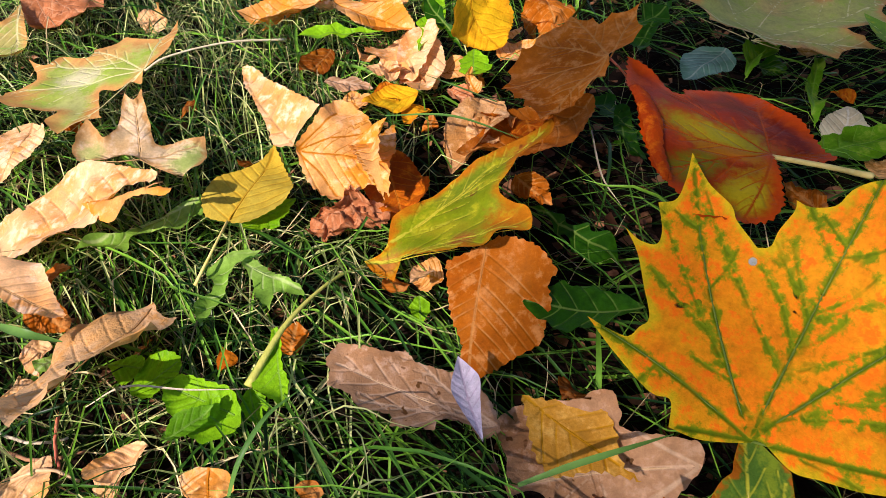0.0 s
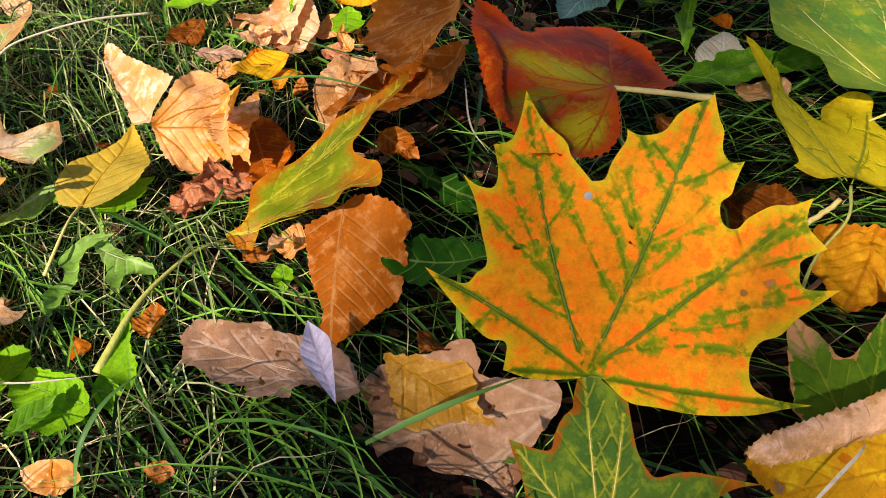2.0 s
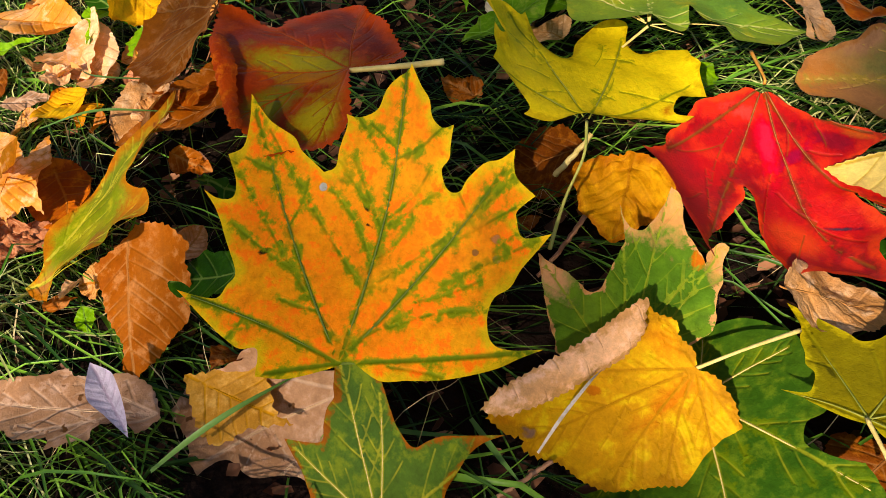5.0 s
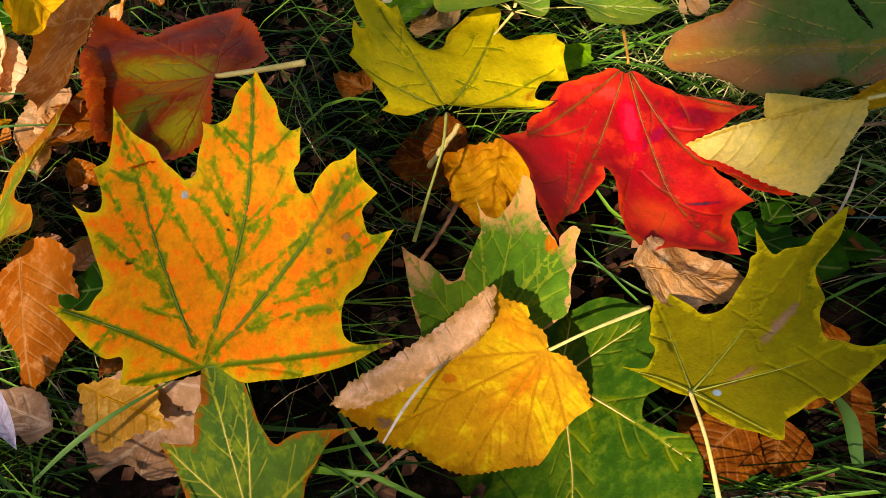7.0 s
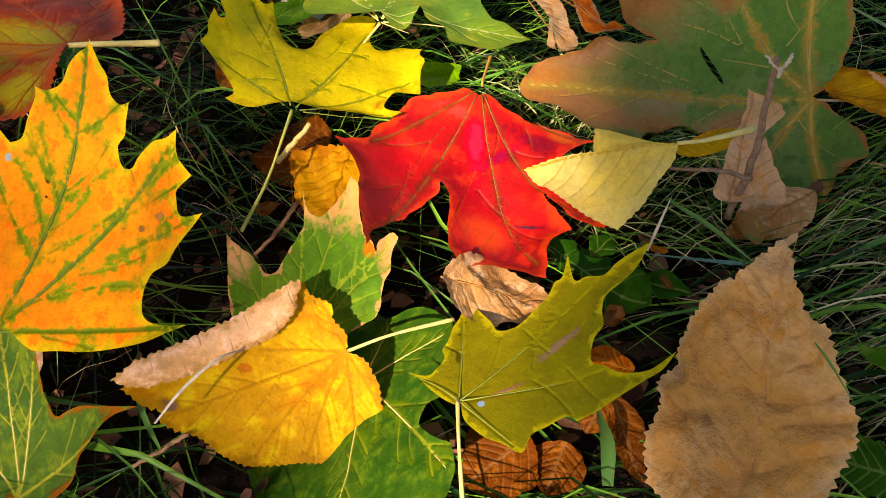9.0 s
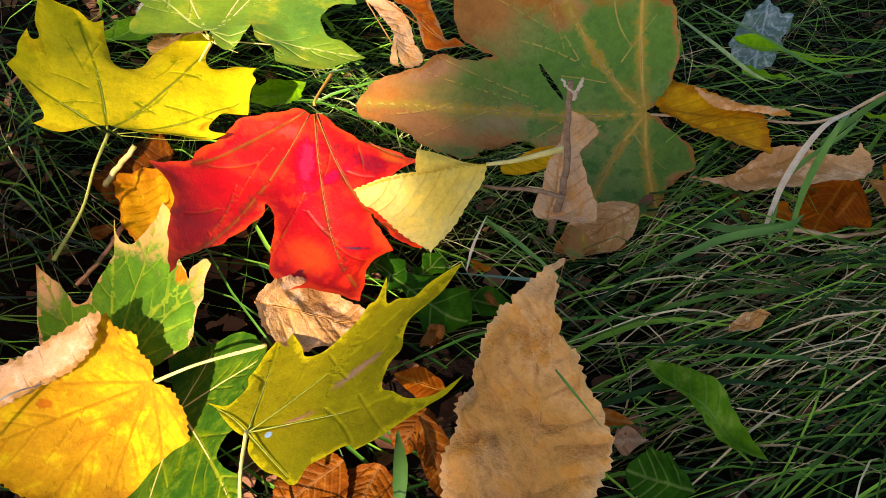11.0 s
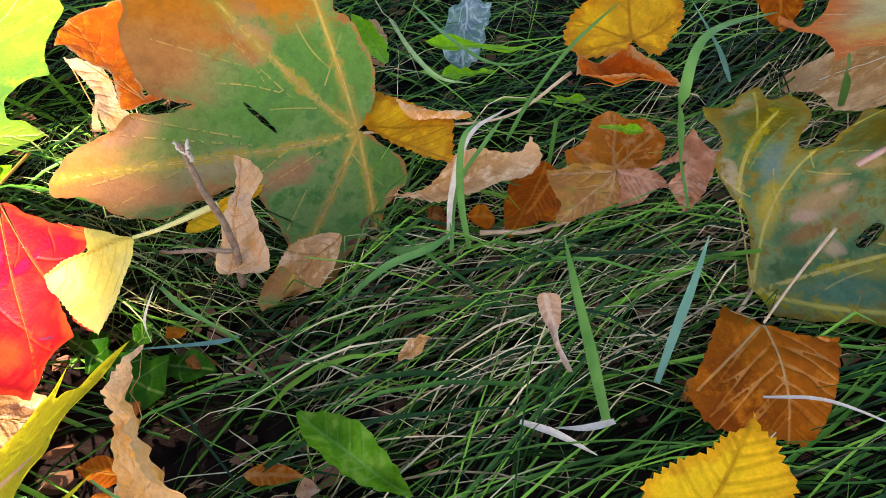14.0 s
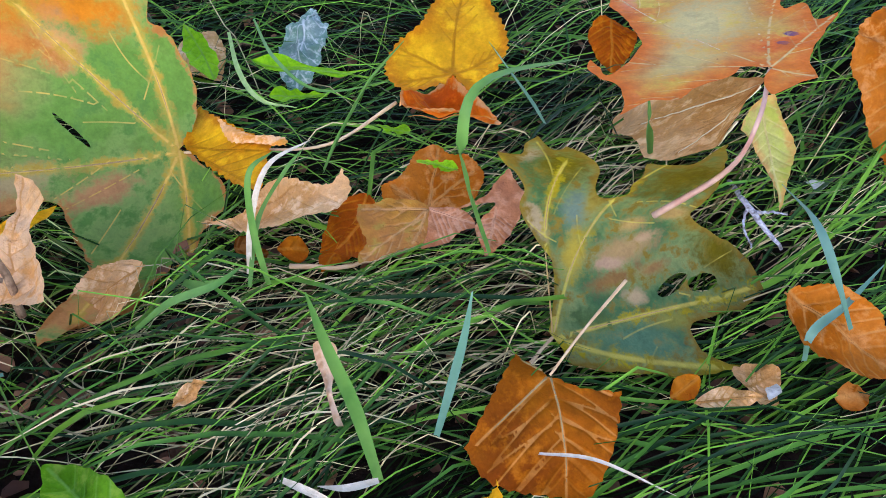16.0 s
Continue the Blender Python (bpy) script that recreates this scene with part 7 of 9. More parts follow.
leaf("ovate", "small brown scrap of leaf", (0.499, 0.161, 0.000), (0.511, 0.161, 0.006), 0.0, TAN, left=0.0030, right=0.0030, wave=0.2, crumple=0.15, cup=1.0)
leaf("free", "dry papery scrap of grass leaf", (0.545, 0.150, 0.020), (0.542, 0.131, 0.008), 0.0, GREY_TAN, left=0.0091, right=0.0091, margin=[(-0.0004, -0.0020), (0.0003, 0.0032), (0.0070, 0.0026), (0.0128, 0.0000), (0.0225, 0.0008, 1), (0.0205, -0.0011), (0.0108, -0.0018), (0.0059, -0.0024)], wave=0.2, crumple=0.05, bite=0, ribs=False)
leaf("ovate", "small brown leaf scrap", (0.639, 0.100, -0.008), (0.656, 0.092, -0.004), 0.0, TAN, left=0.0034, right=0.0034, wave=0.15)
leaf("ovate", "small rust scrap of leaf", (0.645, 0.106, -0.008), (0.633, 0.104, -0.008), 0.0, RUST, left=0.0037, right=0.0037, wave=0.12)
leaf("ovate", "small rust leaf in the shade", (0.407, 0.167, -0.008), (0.392, 0.176, -0.006), 0.0, RUST, left=0.0045, right=0.0045, wave=0.1)
leaf("ovate", "dark rust leaf in the shade", (0.401, 0.166, -0.016), (0.388, 0.154, -0.016), 0.0, DARK_BROWN_OR_SHADED, left=0.0091, right=0.0091, wave=0.1)
leaf("ovate", "orange scrap of leaf in the grass", (0.442, 0.151, -0.008), (0.460, 0.141, -0.006), 0.0, BROWN, left=0.0036, right=0.0036, wave=0.1)
leaf("ovate", "orange leaf scrap in the sun", (0.067, 0.503, 0.002), (0.038, 0.536, 0.004), 0.0, PEACH, left=0.0197, right=0.0197, wave=0.14, cup=0.7, power=0.8, teeth=14, bite=0.03, ribs=False, crease=3, crumple=0.05)
leaf("ovate", "orange curled leaf scrap in the sun", (0.001, 0.497, 0.004), (-0.026, 0.488, 0.002), 0.0, PEACH, left=0.0124, right=0.0124, wave=0.09, cup=0.1, power=0.9, teeth=14, bite=0.03, ribs=False, crease=3, crumple=0.05)
leaf("ovate", "cream dry leaf scrap in the sun", (0.016, 0.510, 0.001), (-0.016, 0.532, -0.006), 0.0, CREAM, left=0.0121, right=0.0121, wave=0.10, cup=0.7, power=1.1, teeth=14, bite=0.03, ribs=False, crease=3, crumple=0.05)
leaf("ovate", "small green weed leaf in the sun", (0.074, 0.538, 0.002), (0.088, 0.521, -0.004), 0.0, WEED, left=0.0086, right=0.0086, wave=0.09, cup=-0.6, power=1.1, teeth=14, bite=0.03, ribs=False, crease=3, crumple=0.05)
leaf("ovate", "cream dry leaf scrap in the sun", (0.065, 0.487, -0.002), (0.078, 0.439, 0.006), 0.0, CREAM, left=0.0220, right=0.0220, wave=0.10, cup=0.7, power=1.0, teeth=14, bite=0.03, ribs=False, crease=3, crumple=0.05)
leaf("ovate", "cream dry leaf scrap in the sun", (0.068, 0.435, -0.002), (0.058, 0.446, 0.005), 0.0, CREAM, left=0.0068, right=0.0068, wave=0.16, cup=0.7, power=0.9, teeth=14, bite=0.03, ribs=False, crease=3, crumple=0.05)
leaf("ovate", "dark brown leaf scrap in the grass", (0.024, 0.466, -0.003), (0.013, 0.437, -0.004), 0.0, DARK_BROWN_OR_SHADED, left=0.0084, right=0.0084, wave=0.10, cup=0.2, power=0.8, teeth=14, bite=0.03, ribs=False, crease=3, crumple=0.05)
leaf("ovate", "orange brown leaf scrap", (0.053, 0.404, -0.001), (0.039, 0.428, -0.002), 0.0, PEACH, left=0.0115, right=0.0115, wave=0.12, cup=-0.2, power=1.0, teeth=14, bite=0.03, ribs=False, crease=3, crumple=0.05)
leaf("ovate", "orange brown leaf scrap", (0.117, 0.425, -0.004), (0.109, 0.440, 0.006), 0.0, PEACH, left=0.0049, right=0.0049, wave=0.14, cup=0.6, power=0.8, teeth=14, bite=0.03, ribs=False, crease=3, crumple=0.05)
leaf("ovate", "brown leaf scrap in the shade", (0.093, 0.381, -0.001), (0.094, 0.401, 0.001), 0.0, BROWN, left=0.0053, right=0.0053, wave=0.08, cup=-0.3, power=1.2, teeth=14, bite=0.03, ribs=False, crease=3, crumple=0.05)
leaf("ovate", "rust leaf scrap in the shade", (0.140, 0.416, 0.002), (0.147, 0.386, 0.005), 0.0, RUST, left=0.0140, right=0.0140, wave=0.11, cup=-0.1, power=1.0, teeth=14, bite=0.03, ribs=False, crease=3, crumple=0.05)
leaf("ovate", "tan leaf scrap in the shade", (0.121, 0.378, -0.003), (0.123, 0.399, 0.003), 0.0, TAN, left=0.0094, right=0.0094, wave=0.15, cup=-0.5, power=1.2, teeth=14, bite=0.03, ribs=False, crease=3, crumple=0.05)
leaf("ovate", "brown leaf scrap in the shade", (0.139, 0.348, -0.001), (0.157, 0.333, 0.001), 0.0, BROWN, left=0.0102, right=0.0102, wave=0.11, cup=0.7, power=1.0, teeth=14, bite=0.03, ribs=False, crease=3, crumple=0.05)
leaf("ovate", "orange leaf scrap in the sun", (0.135, 0.516, -0.001), (0.128, 0.488, -0.004), 0.0, PEACH, left=0.0078, right=0.0078, wave=0.09, cup=0.4, power=1.2, teeth=14, bite=0.03, ribs=False, crease=3, crumple=0.05)
leaf("ovate", "brown leaf scrap in the grass", (0.154, 0.557, -0.004), (0.166, 0.501, 0.006), 0.0, BROWN, left=0.0210, right=0.0210, wave=0.11, cup=-0.3, power=1.0, teeth=14, bite=0.03, ribs=False, crease=3, crumple=0.05)
leaf("ovate", "dark brown leaf scrap in the grass", (-0.041, 0.388, -0.000), (-0.041, 0.407, -0.001), 0.0, DARK_BROWN_OR_SHADED, left=0.0053, right=0.0053, wave=0.15, cup=-0.6, power=1.0, teeth=14, bite=0.03, ribs=False, crease=3, crumple=0.05)
leaf("ovate", "bleached leaf scrap in the sun", (-0.105, 0.488, -0.003), (-0.099, 0.508, 0.003), 0.0, CREAM, left=0.0096, right=0.0096, wave=0.13, cup=0.5, power=0.8, teeth=14, bite=0.03, ribs=False, crease=3, crumple=0.05)
leaf("ovate", "dark brown leaf scrap in the grass", (0.012, 0.358, -0.003), (0.006, 0.342, 0.004), 0.0, DARK_BROWN_OR_SHADED, left=0.0061, right=0.0061, wave=0.12, cup=0.8, power=1.1, teeth=14, bite=0.03, ribs=False, crease=3, crumple=0.05)
leaf("ovate", "rust leaf in the shade of a leaf", (-0.106, 0.370, -0.000), (-0.087, 0.375, -0.000), 0.0, RUST, left=0.0080, right=0.0080, wave=0.12, cup=-0.2, power=1.0, teeth=14, bite=0.03, ribs=False, crease=3, crumple=0.05)
leaf("ovate", "brown leaf scrap on the soil", (-0.058, 0.272, -0.009), (-0.039, 0.257, -0.002), 0.0, BROWN, left=0.0118, right=0.0118, wave=0.13, cup=0.1, power=0.9, teeth=14, bite=0.03, ribs=False, crease=3, crumple=0.05)
leaf("ovate", "pinkish dry leaf in the sun", (-0.029, 0.185, -0.010), (-0.005, 0.177, -0.005), 0.0, CREAM, left=0.0109, right=0.0109, wave=0.11, cup=0.5, power=1.1, teeth=14, bite=0.03, ribs=False, crease=3, crumple=0.05)
leaf("ovate", "rust leaf scrap among weeds", (0.037, 0.233, -0.007), (0.029, 0.242, -0.005), 0.0, RUST, left=0.0039, right=0.0039, wave=0.14, cup=-0.2, power=1.0, teeth=14, bite=0.03, ribs=False, crease=3, crumple=0.05)
leaf("ovate", "brown leaf scrap in the grass", (0.056, 0.245, -0.006), (0.054, 0.261, -0.010), 0.0, BROWN, left=0.0073, right=0.0073, wave=0.13, cup=0.2, power=0.8, teeth=14, bite=0.03, ribs=False, crease=3, crumple=0.05)
leaf("ovate", "brown leaf scrap in the grass", (0.081, 0.191, -0.010), (0.071, 0.191, -0.006), 0.0, BROWN, left=0.0039, right=0.0039, wave=0.15, cup=0.3, power=1.1, teeth=14, bite=0.03, ribs=False, crease=3, crumple=0.05)
leaf("ovate", "dark brown leaf scrap", (0.168, 0.244, -0.007), (0.159, 0.232, -0.005), 0.0, DARK_BROWN_OR_SHADED, left=0.0066, right=0.0066, wave=0.11, cup=0.6, power=1.1, teeth=14, bite=0.03, ribs=False, crease=3, crumple=0.05)
leaf("ovate", "tan leaf scrap under the green leaf", (0.107, 0.273, 0.004), (0.099, 0.286, 0.005), 0.0, CREAM, left=0.0055, right=0.0055, wave=0.12, cup=-0.4, power=1.1, teeth=14, bite=0.03, ribs=False, crease=3, crumple=0.05)
leaf("ovate", "brown leaf scrap on the soil", (-0.030, 0.236, -0.008), (-0.018, 0.240, -0.006), 0.0, BROWN, left=0.0051, right=0.0051, wave=0.14, cup=-0.4, power=1.1, teeth=14, bite=0.03, ribs=False, crease=3, crumple=0.05)
leaf("ovate", "rust leaf scrap in the shade", (0.322, 0.435, 0.001), (0.314, 0.448, -0.001), 0.0, RUST, left=0.0061, right=0.0061, wave=0.14, cup=0.3, power=1.1, teeth=14, bite=0.03, ribs=False, crease=3, crumple=0.05)
leaf("ovate", "tan leaf scrap in the shade", (0.306, 0.493, -0.003), (0.326, 0.485, -0.001), 0.0, TAN, left=0.0084, right=0.0084, wave=0.10, cup=0.4, power=1.1, teeth=14, bite=0.03, ribs=False, crease=3, crumple=0.05)
leaf("ovate", "dark brown leaf scrap on the soil", (0.429, 0.203, -0.014), (0.440, 0.200, -0.017), 0.0, DARK_BROWN_OR_SHADED, left=0.0034, right=0.0034, wave=0.09, cup=-0.2, power=0.9, teeth=14, bite=0.03, ribs=False, crease=3, crumple=0.05)
leaf("ovate", "rust leaf scrap on the soil", (0.340, 0.198, -0.018), (0.343, 0.187, -0.014), 0.0, RUST, left=0.0038, right=0.0038, wave=0.13, cup=0.2, power=0.9, teeth=14, bite=0.03, ribs=False, crease=3, crumple=0.05)
leaf("ovate", "dark reddish leaf scrap on the soil", (0.281, 0.275, -0.018), (0.293, 0.278, -0.015), 0.0, DARK_BROWN_OR_SHADED, left=0.0040, right=0.0040, wave=0.11, cup=-0.4, power=1.1, teeth=14, bite=0.03, ribs=False, crease=3, crumple=0.05)
leaf("ovate", "dark brown leaf scrap in the shade", (0.412, 0.193, -0.014), (0.403, 0.186, -0.009), 0.0, DARK_BROWN_OR_SHADED, left=0.0033, right=0.0033, wave=0.12, cup=-0.1, power=1.0, teeth=14, bite=0.03, ribs=False, crease=3, crumple=0.05)
leaf("ovate", "dark brown leaf scrap on the soil", (0.527, 0.213, -0.007), (0.541, 0.214, -0.011), 0.0, DARK_BROWN_OR_SHADED, left=0.0062, right=0.0062, wave=0.13, cup=-0.1, power=0.9, teeth=14, bite=0.03, ribs=False, crease=3, crumple=0.05)
leaf("ovate", "rust leaf scrap on the soil", (0.433, 0.209, -0.009), (0.427, 0.214, -0.005), 0.0, RUST, left=0.0043, right=0.0043, wave=0.13, cup=-0.1, power=1.2, teeth=14, bite=0.03, ribs=False, crease=3, crumple=0.05)
leaf("ovate", "grey brown leaf scrap in the grass", (0.453, 0.141, -0.013), (0.463, 0.136, -0.009), 0.0, GREY_TAN, left=0.0044, right=0.0044, wave=0.09, cup=0.3, power=1.2, teeth=14, bite=0.03, ribs=False, crease=3, crumple=0.05)
leaf("ovate", "brown leaf scrap in the grass", (0.583, 0.118, -0.011), (0.572, 0.116, -0.013), 0.0, BROWN, left=0.0035, right=0.0035, wave=0.16, cup=-0.1, power=1.2, teeth=14, bite=0.03, ribs=False, crease=3, crumple=0.05)
leaf("ovate", "tan leaf scrap in the grass", (0.653, 0.097, -0.009), (0.669, 0.098, -0.013), 0.0, TAN, left=0.0076, right=0.0076, wave=0.12, cup=-0.0, power=0.9, teeth=14, bite=0.03, ribs=False, crease=3, crumple=0.05)
leaf("ovate", "brown leaf scrap in the grass", (0.679, 0.084, -0.010), (0.690, 0.081, -0.013), 0.0, BROWN, left=0.0042, right=0.0042, wave=0.09, cup=0.3, power=1.0, teeth=14, bite=0.03, ribs=False, crease=3, crumple=0.05)
leaf("ovate", "bleached leaf scrap in the grass", (0.665, 0.095, -0.008), (0.658, 0.091, -0.006), 0.0, PALE_WHITE, left=0.0023, right=0.0023, wave=0.12, cup=-0.2, power=1.2, teeth=14, bite=0.03, ribs=False, crease=3, crumple=0.05)
leaf("ovate", "dark brown leaf scrap on the soil", (0.572, 0.208, -0.012), (0.578, 0.219, -0.013), 0.0, DARK_BROWN_OR_SHADED, left=0.0036, right=0.0036, wave=0.16, cup=-0.2, power=1.0, teeth=14, bite=0.03, ribs=False, crease=3, crumple=0.05)
leaf("ovate", "rust leaf scrap on the soil", (0.553, 0.206, -0.009), (0.542, 0.209, -0.009), 0.0, RUST, left=0.0049, right=0.0049, wave=0.09, cup=0.5, power=0.9, teeth=14, bite=0.03, ribs=False, crease=3, crumple=0.05)
leaf("ovate", "bleached leaf scrap on the soil", (0.734, 0.149, -0.011), (0.728, 0.155, -0.012), 0.0, PALE_WHITE, left=0.0034, right=0.0034, wave=0.12, cup=-0.1, power=1.1, teeth=14, bite=0.03, ribs=False, crease=3, crumple=0.05)
leaf("ovate", "tan leaf scrap on the dark soil", (0.084, 0.455, -0.000), (0.090, 0.436, -0.008), 0.0, TAN, left=0.0084, right=0.0084, wave=0.09, cup=-0.3, power=1.2, teeth=14, bite=0.03, ribs=False, crease=3, crumple=0.05)
leaf("ovate", "rust leaf scrap on the dark soil", (0.063, 0.435, -0.003), (0.071, 0.413, -0.004), 0.0, RUST, left=0.0084, right=0.0084, wave=0.12, cup=-0.3, power=1.1, teeth=14, bite=0.03, ribs=False, crease=3, crumple=0.05)
leaf("ovate", "rosy tan leaf scrap on the soil", (0.098, 0.433, -0.006), (0.118, 0.424, -0.010), 0.0, TAN_ROSE, left=0.0069, right=0.0069, wave=0.11, cup=0.7, power=1.0, teeth=14, bite=0.03, ribs=False, crease=3, crumple=0.05)
leaf("ovate", "brown leaf scrap on the soil", (0.121, 0.415, -0.006), (0.136, 0.389, 0.002), 0.0, BROWN, left=0.0084, right=0.0084, wave=0.13, cup=-0.1, power=1.1, teeth=14, bite=0.03, ribs=False, crease=3, crumple=0.05)
leaf("ovate", "yellow brown leaf scrap on the soil", (0.088, 0.415, -0.002), (0.080, 0.395, -0.004), 0.0, GOLD_BROWN, left=0.0081, right=0.0081, wave=0.15, cup=0.2, power=0.9, teeth=14, bite=0.03, ribs=False, crease=3, crumple=0.05)
leaf("ovate", "cream dry leaf scrap in the sun", (0.034, 0.462, -0.000), (0.054, 0.459, -0.004), 0.0, CREAM, left=0.0060, right=0.0060, wave=0.16, cup=0.2, power=1.1, teeth=14, bite=0.03, ribs=False, crease=3, crumple=0.05)
leaf("ovate", "tan curled leaf scrap", (0.140, 0.293, -0.006), (0.152, 0.306, -0.006), 0.0, TAN, left=0.0079, right=0.0079, wave=0.09, cup=0.5, power=0.8, teeth=14, bite=0.03, ribs=False, crease=3, crumple=0.05)
leaf("ovate", "brown curled leaf scrap beside a stalk", (0.095, 0.278, -0.006), (0.087, 0.289, -0.003), 0.0, BROWN, left=0.0062, right=0.0062, wave=0.12, cup=-0.3, power=0.9, teeth=14, bite=0.03, ribs=False, crease=3, crumple=0.05)
leaf("ovate", "peach leaf scrap in the sun", (0.111, 0.287, -0.004), (0.096, 0.293, -0.009), 0.0, PEACH, left=0.0076, right=0.0076, wave=0.12, cup=0.4, power=0.9, teeth=14, bite=0.03, ribs=False, crease=3, crumple=0.05)
leaf("ovate", "bleached leaf scrap in the sun", (-0.047, 0.243, -0.012), (-0.037, 0.226, -0.010), 0.0, CREAM, left=0.0062, right=0.0062, wave=0.11, cup=-0.1, power=1.1, teeth=14, bite=0.03, ribs=False, crease=3, crumple=0.05)
leaf("ovate", "rust leaf scrap among litter", (-0.037, 0.241, -0.011), (-0.029, 0.249, -0.009), 0.0, RUST, left=0.0032, right=0.0032, wave=0.13, cup=0.8, power=0.9, teeth=14, bite=0.03, ribs=False, crease=3, crumple=0.05)
leaf("ovate", "pale tan leaf scrap among litter", (-0.038, 0.211, -0.010), (-0.048, 0.228, -0.014), 0.0, CREAM_TAN, left=0.0082, right=0.0082, wave=0.11, cup=-0.4, power=1.0, teeth=14, bite=0.03, ribs=False, crease=3, crumple=0.05)
leaf("ovate", "bleached leaf scrap in the sun", (0.003, 0.193, -0.009), (0.011, 0.180, -0.009), 0.0, CREAM, left=0.0051, right=0.0051, wave=0.13, cup=-0.2, power=0.8, teeth=14, bite=0.03, ribs=False, crease=3, crumple=0.05)
leaf("ovate", "brown leaf scrap among litter", (-0.061, 0.260, -0.011), (-0.040, 0.251, -0.008), 0.0, BROWN, left=0.0076, right=0.0076, wave=0.14, cup=0.1, power=1.1, teeth=14, bite=0.03, ribs=False, crease=3, crumple=0.05)
leaf("ovate", "tan leaf scrap among weeds", (-0.011, 0.242, -0.011), (0.000, 0.247, -0.014), 0.0, TAN, left=0.0036, right=0.0036, wave=0.11, cup=0.2, power=1.1, teeth=14, bite=0.03, ribs=False, crease=3, crumple=0.05)
leaf("weed", "broad green weed leaf in the sun", (0.047, 0.208, -0.006), (0.033, 0.213, 0.002), 0.0, WEED, left=0.0071, right=0.0071, weed=2, wave=0.08)
leaf("weed", "green weed leaf in the sun", (-0.025, 0.233, 0.000), (-0.029, 0.220, 0.004), 0.0, WEED_PALE, left=0.0053, right=0.0053, weed=2, wave=0.08)

leaf("free", "narrow yellow leaf lying beside the folded leaf", (0.4473, 0.2444, 0.0080), (0.4772, 0.2496, 0.0058), 0.7, GOLD, left=0.0055, right=0.0055, margin=[(0.0004, 0.0015, 1), (0.0130, 0.0017), (0.0308, 0.0006, 1), (0.0256, -0.0047), (0.0162, -0.0089), (0.0049, -0.0079), (-0.0018, -0.0049)], sag=(0.0000, 0.0000, 0.0000, 0.00, 0.00, 0.00), wave=0.05, lip=0.1, ribs=False, bite=0.0005)
leaf("free", "broad bright green weed leaf in the sun", (0.0450, 0.2133, -0.0022), (0.0170, 0.2235, -0.0040), -7.3, WEED, left=0.0087, right=0.0087, margin=[(0.0329, -0.0003, 1), (0.0261, -0.0055), (0.0146, -0.0061), (0.0056, -0.0072), (-0.0013, -0.0024), (-0.0039, 0.0037), (-0.0001, 0.0110), (0.0038, 0.0139), (0.0132, 0.0122), (0.0237, 0.0077)], sag=(0.0000, 0.0000, 0.0000, 0.00, 0.00, 0.00), wave=0.06, lip=0.12, name="weed_leaf", pairs=5, bite=0.0012, teeth=9)
leaf("free", "pointed darker green leaf shape laid over another", (0.0256, 0.1988, 0.0010), (0.0396, 0.2130, 0.0028), -0.0, WEED_DULL, left=0.0036, right=0.0036, margin=[(0.0000, 0.0000, 1), (0.0068, 0.0064), (0.0163, 0.0034), (0.0200, 0.0000, 1), (0.0141, -0.0038), (0.0050, -0.0029)], sag=(0.0000, 0.0000, 0.0000, 0.00, 0.00, 0.00), wave=0.06, lip=0.12, name="weed_leaf", pairs=5, bite=0.0012, teeth=9)
leaf("free", "small green weed leaf below a tan leaf", (-0.0110, 0.2317, -0.0059), (0.0038, 0.2313, -0.0045), 5.8, WEED, left=0.0048, right=0.0048, margin=[(0.0000, 0.0000, 1), (0.0114, 0.0045), (0.0154, 0.0000), (0.0096, -0.0079)], sag=(0.0000, 0.0000, 0.0000, 0.00, 0.00, 0.00), wave=0.06, lip=0.12, name="weed_leaf", pairs=5, bite=0.0012, teeth=9)
leaf("free", "ragged green weed leaf in the sun", (0.0036, 0.2208, -0.0056), (0.0170, 0.2341, -0.0029), 0.0, WEED, left=0.0074, right=0.0074, margin=[(0.0112, 0.0125, 1), (0.0200, 0.0021), (0.0160, -0.0066, 1), (0.0042, -0.0076), (-0.0005, 0.0004)], sag=(0.0000, 0.0000, 0.0000, 0.00, 0.00, 0.00), wave=0.06, lip=0.12, name="weed_leaf", pairs=5, bite=0.0012, teeth=9)
leaf("free", "upright fresh green weed leaf beside a stalk", (0.0517, 0.2464, 0.0018), (0.0626, 0.2156, -0.0002), 7.3, WEED, left=0.0048, right=0.0048, margin=[(-0.0004, -0.0013, 1), (0.0007, 0.0021), (0.0151, 0.0015), (0.0232, 0.0029), (0.0327, 0.0000, 1), (0.0263, -0.0060), (0.0190, -0.0106), (0.0110, -0.0068), (0.0056, -0.0030)], sag=(0.0000, 0.0000, 0.0000, 0.00, 0.00, 0.00), wave=0.06, lip=0.12, name="weed_leaf", pairs=5, bite=0.0012, teeth=9)
leaf("free", "lobed green weed leaf among the grass", (0.0355, 0.2871, 0.0043), (0.0211, 0.2476, -0.0011), 3.4, WEED_PALE, left=0.0086, right=0.0086, margin=[(0.0187, -0.0164), (0.0086, -0.0116), (0.0000, 0.0000, 1), (0.0140, -0.0039), (0.0252, -0.0027), (0.0424, 0.0000, 1), (0.0332, -0.0086), (0.0233, -0.0080)], sag=(0.0000, 0.0000, 0.0000, 0.00, 0.00, 0.00), wave=0.06, lip=0.12, name="weed_leaf", pairs=5, bite=0.0012, teeth=9)
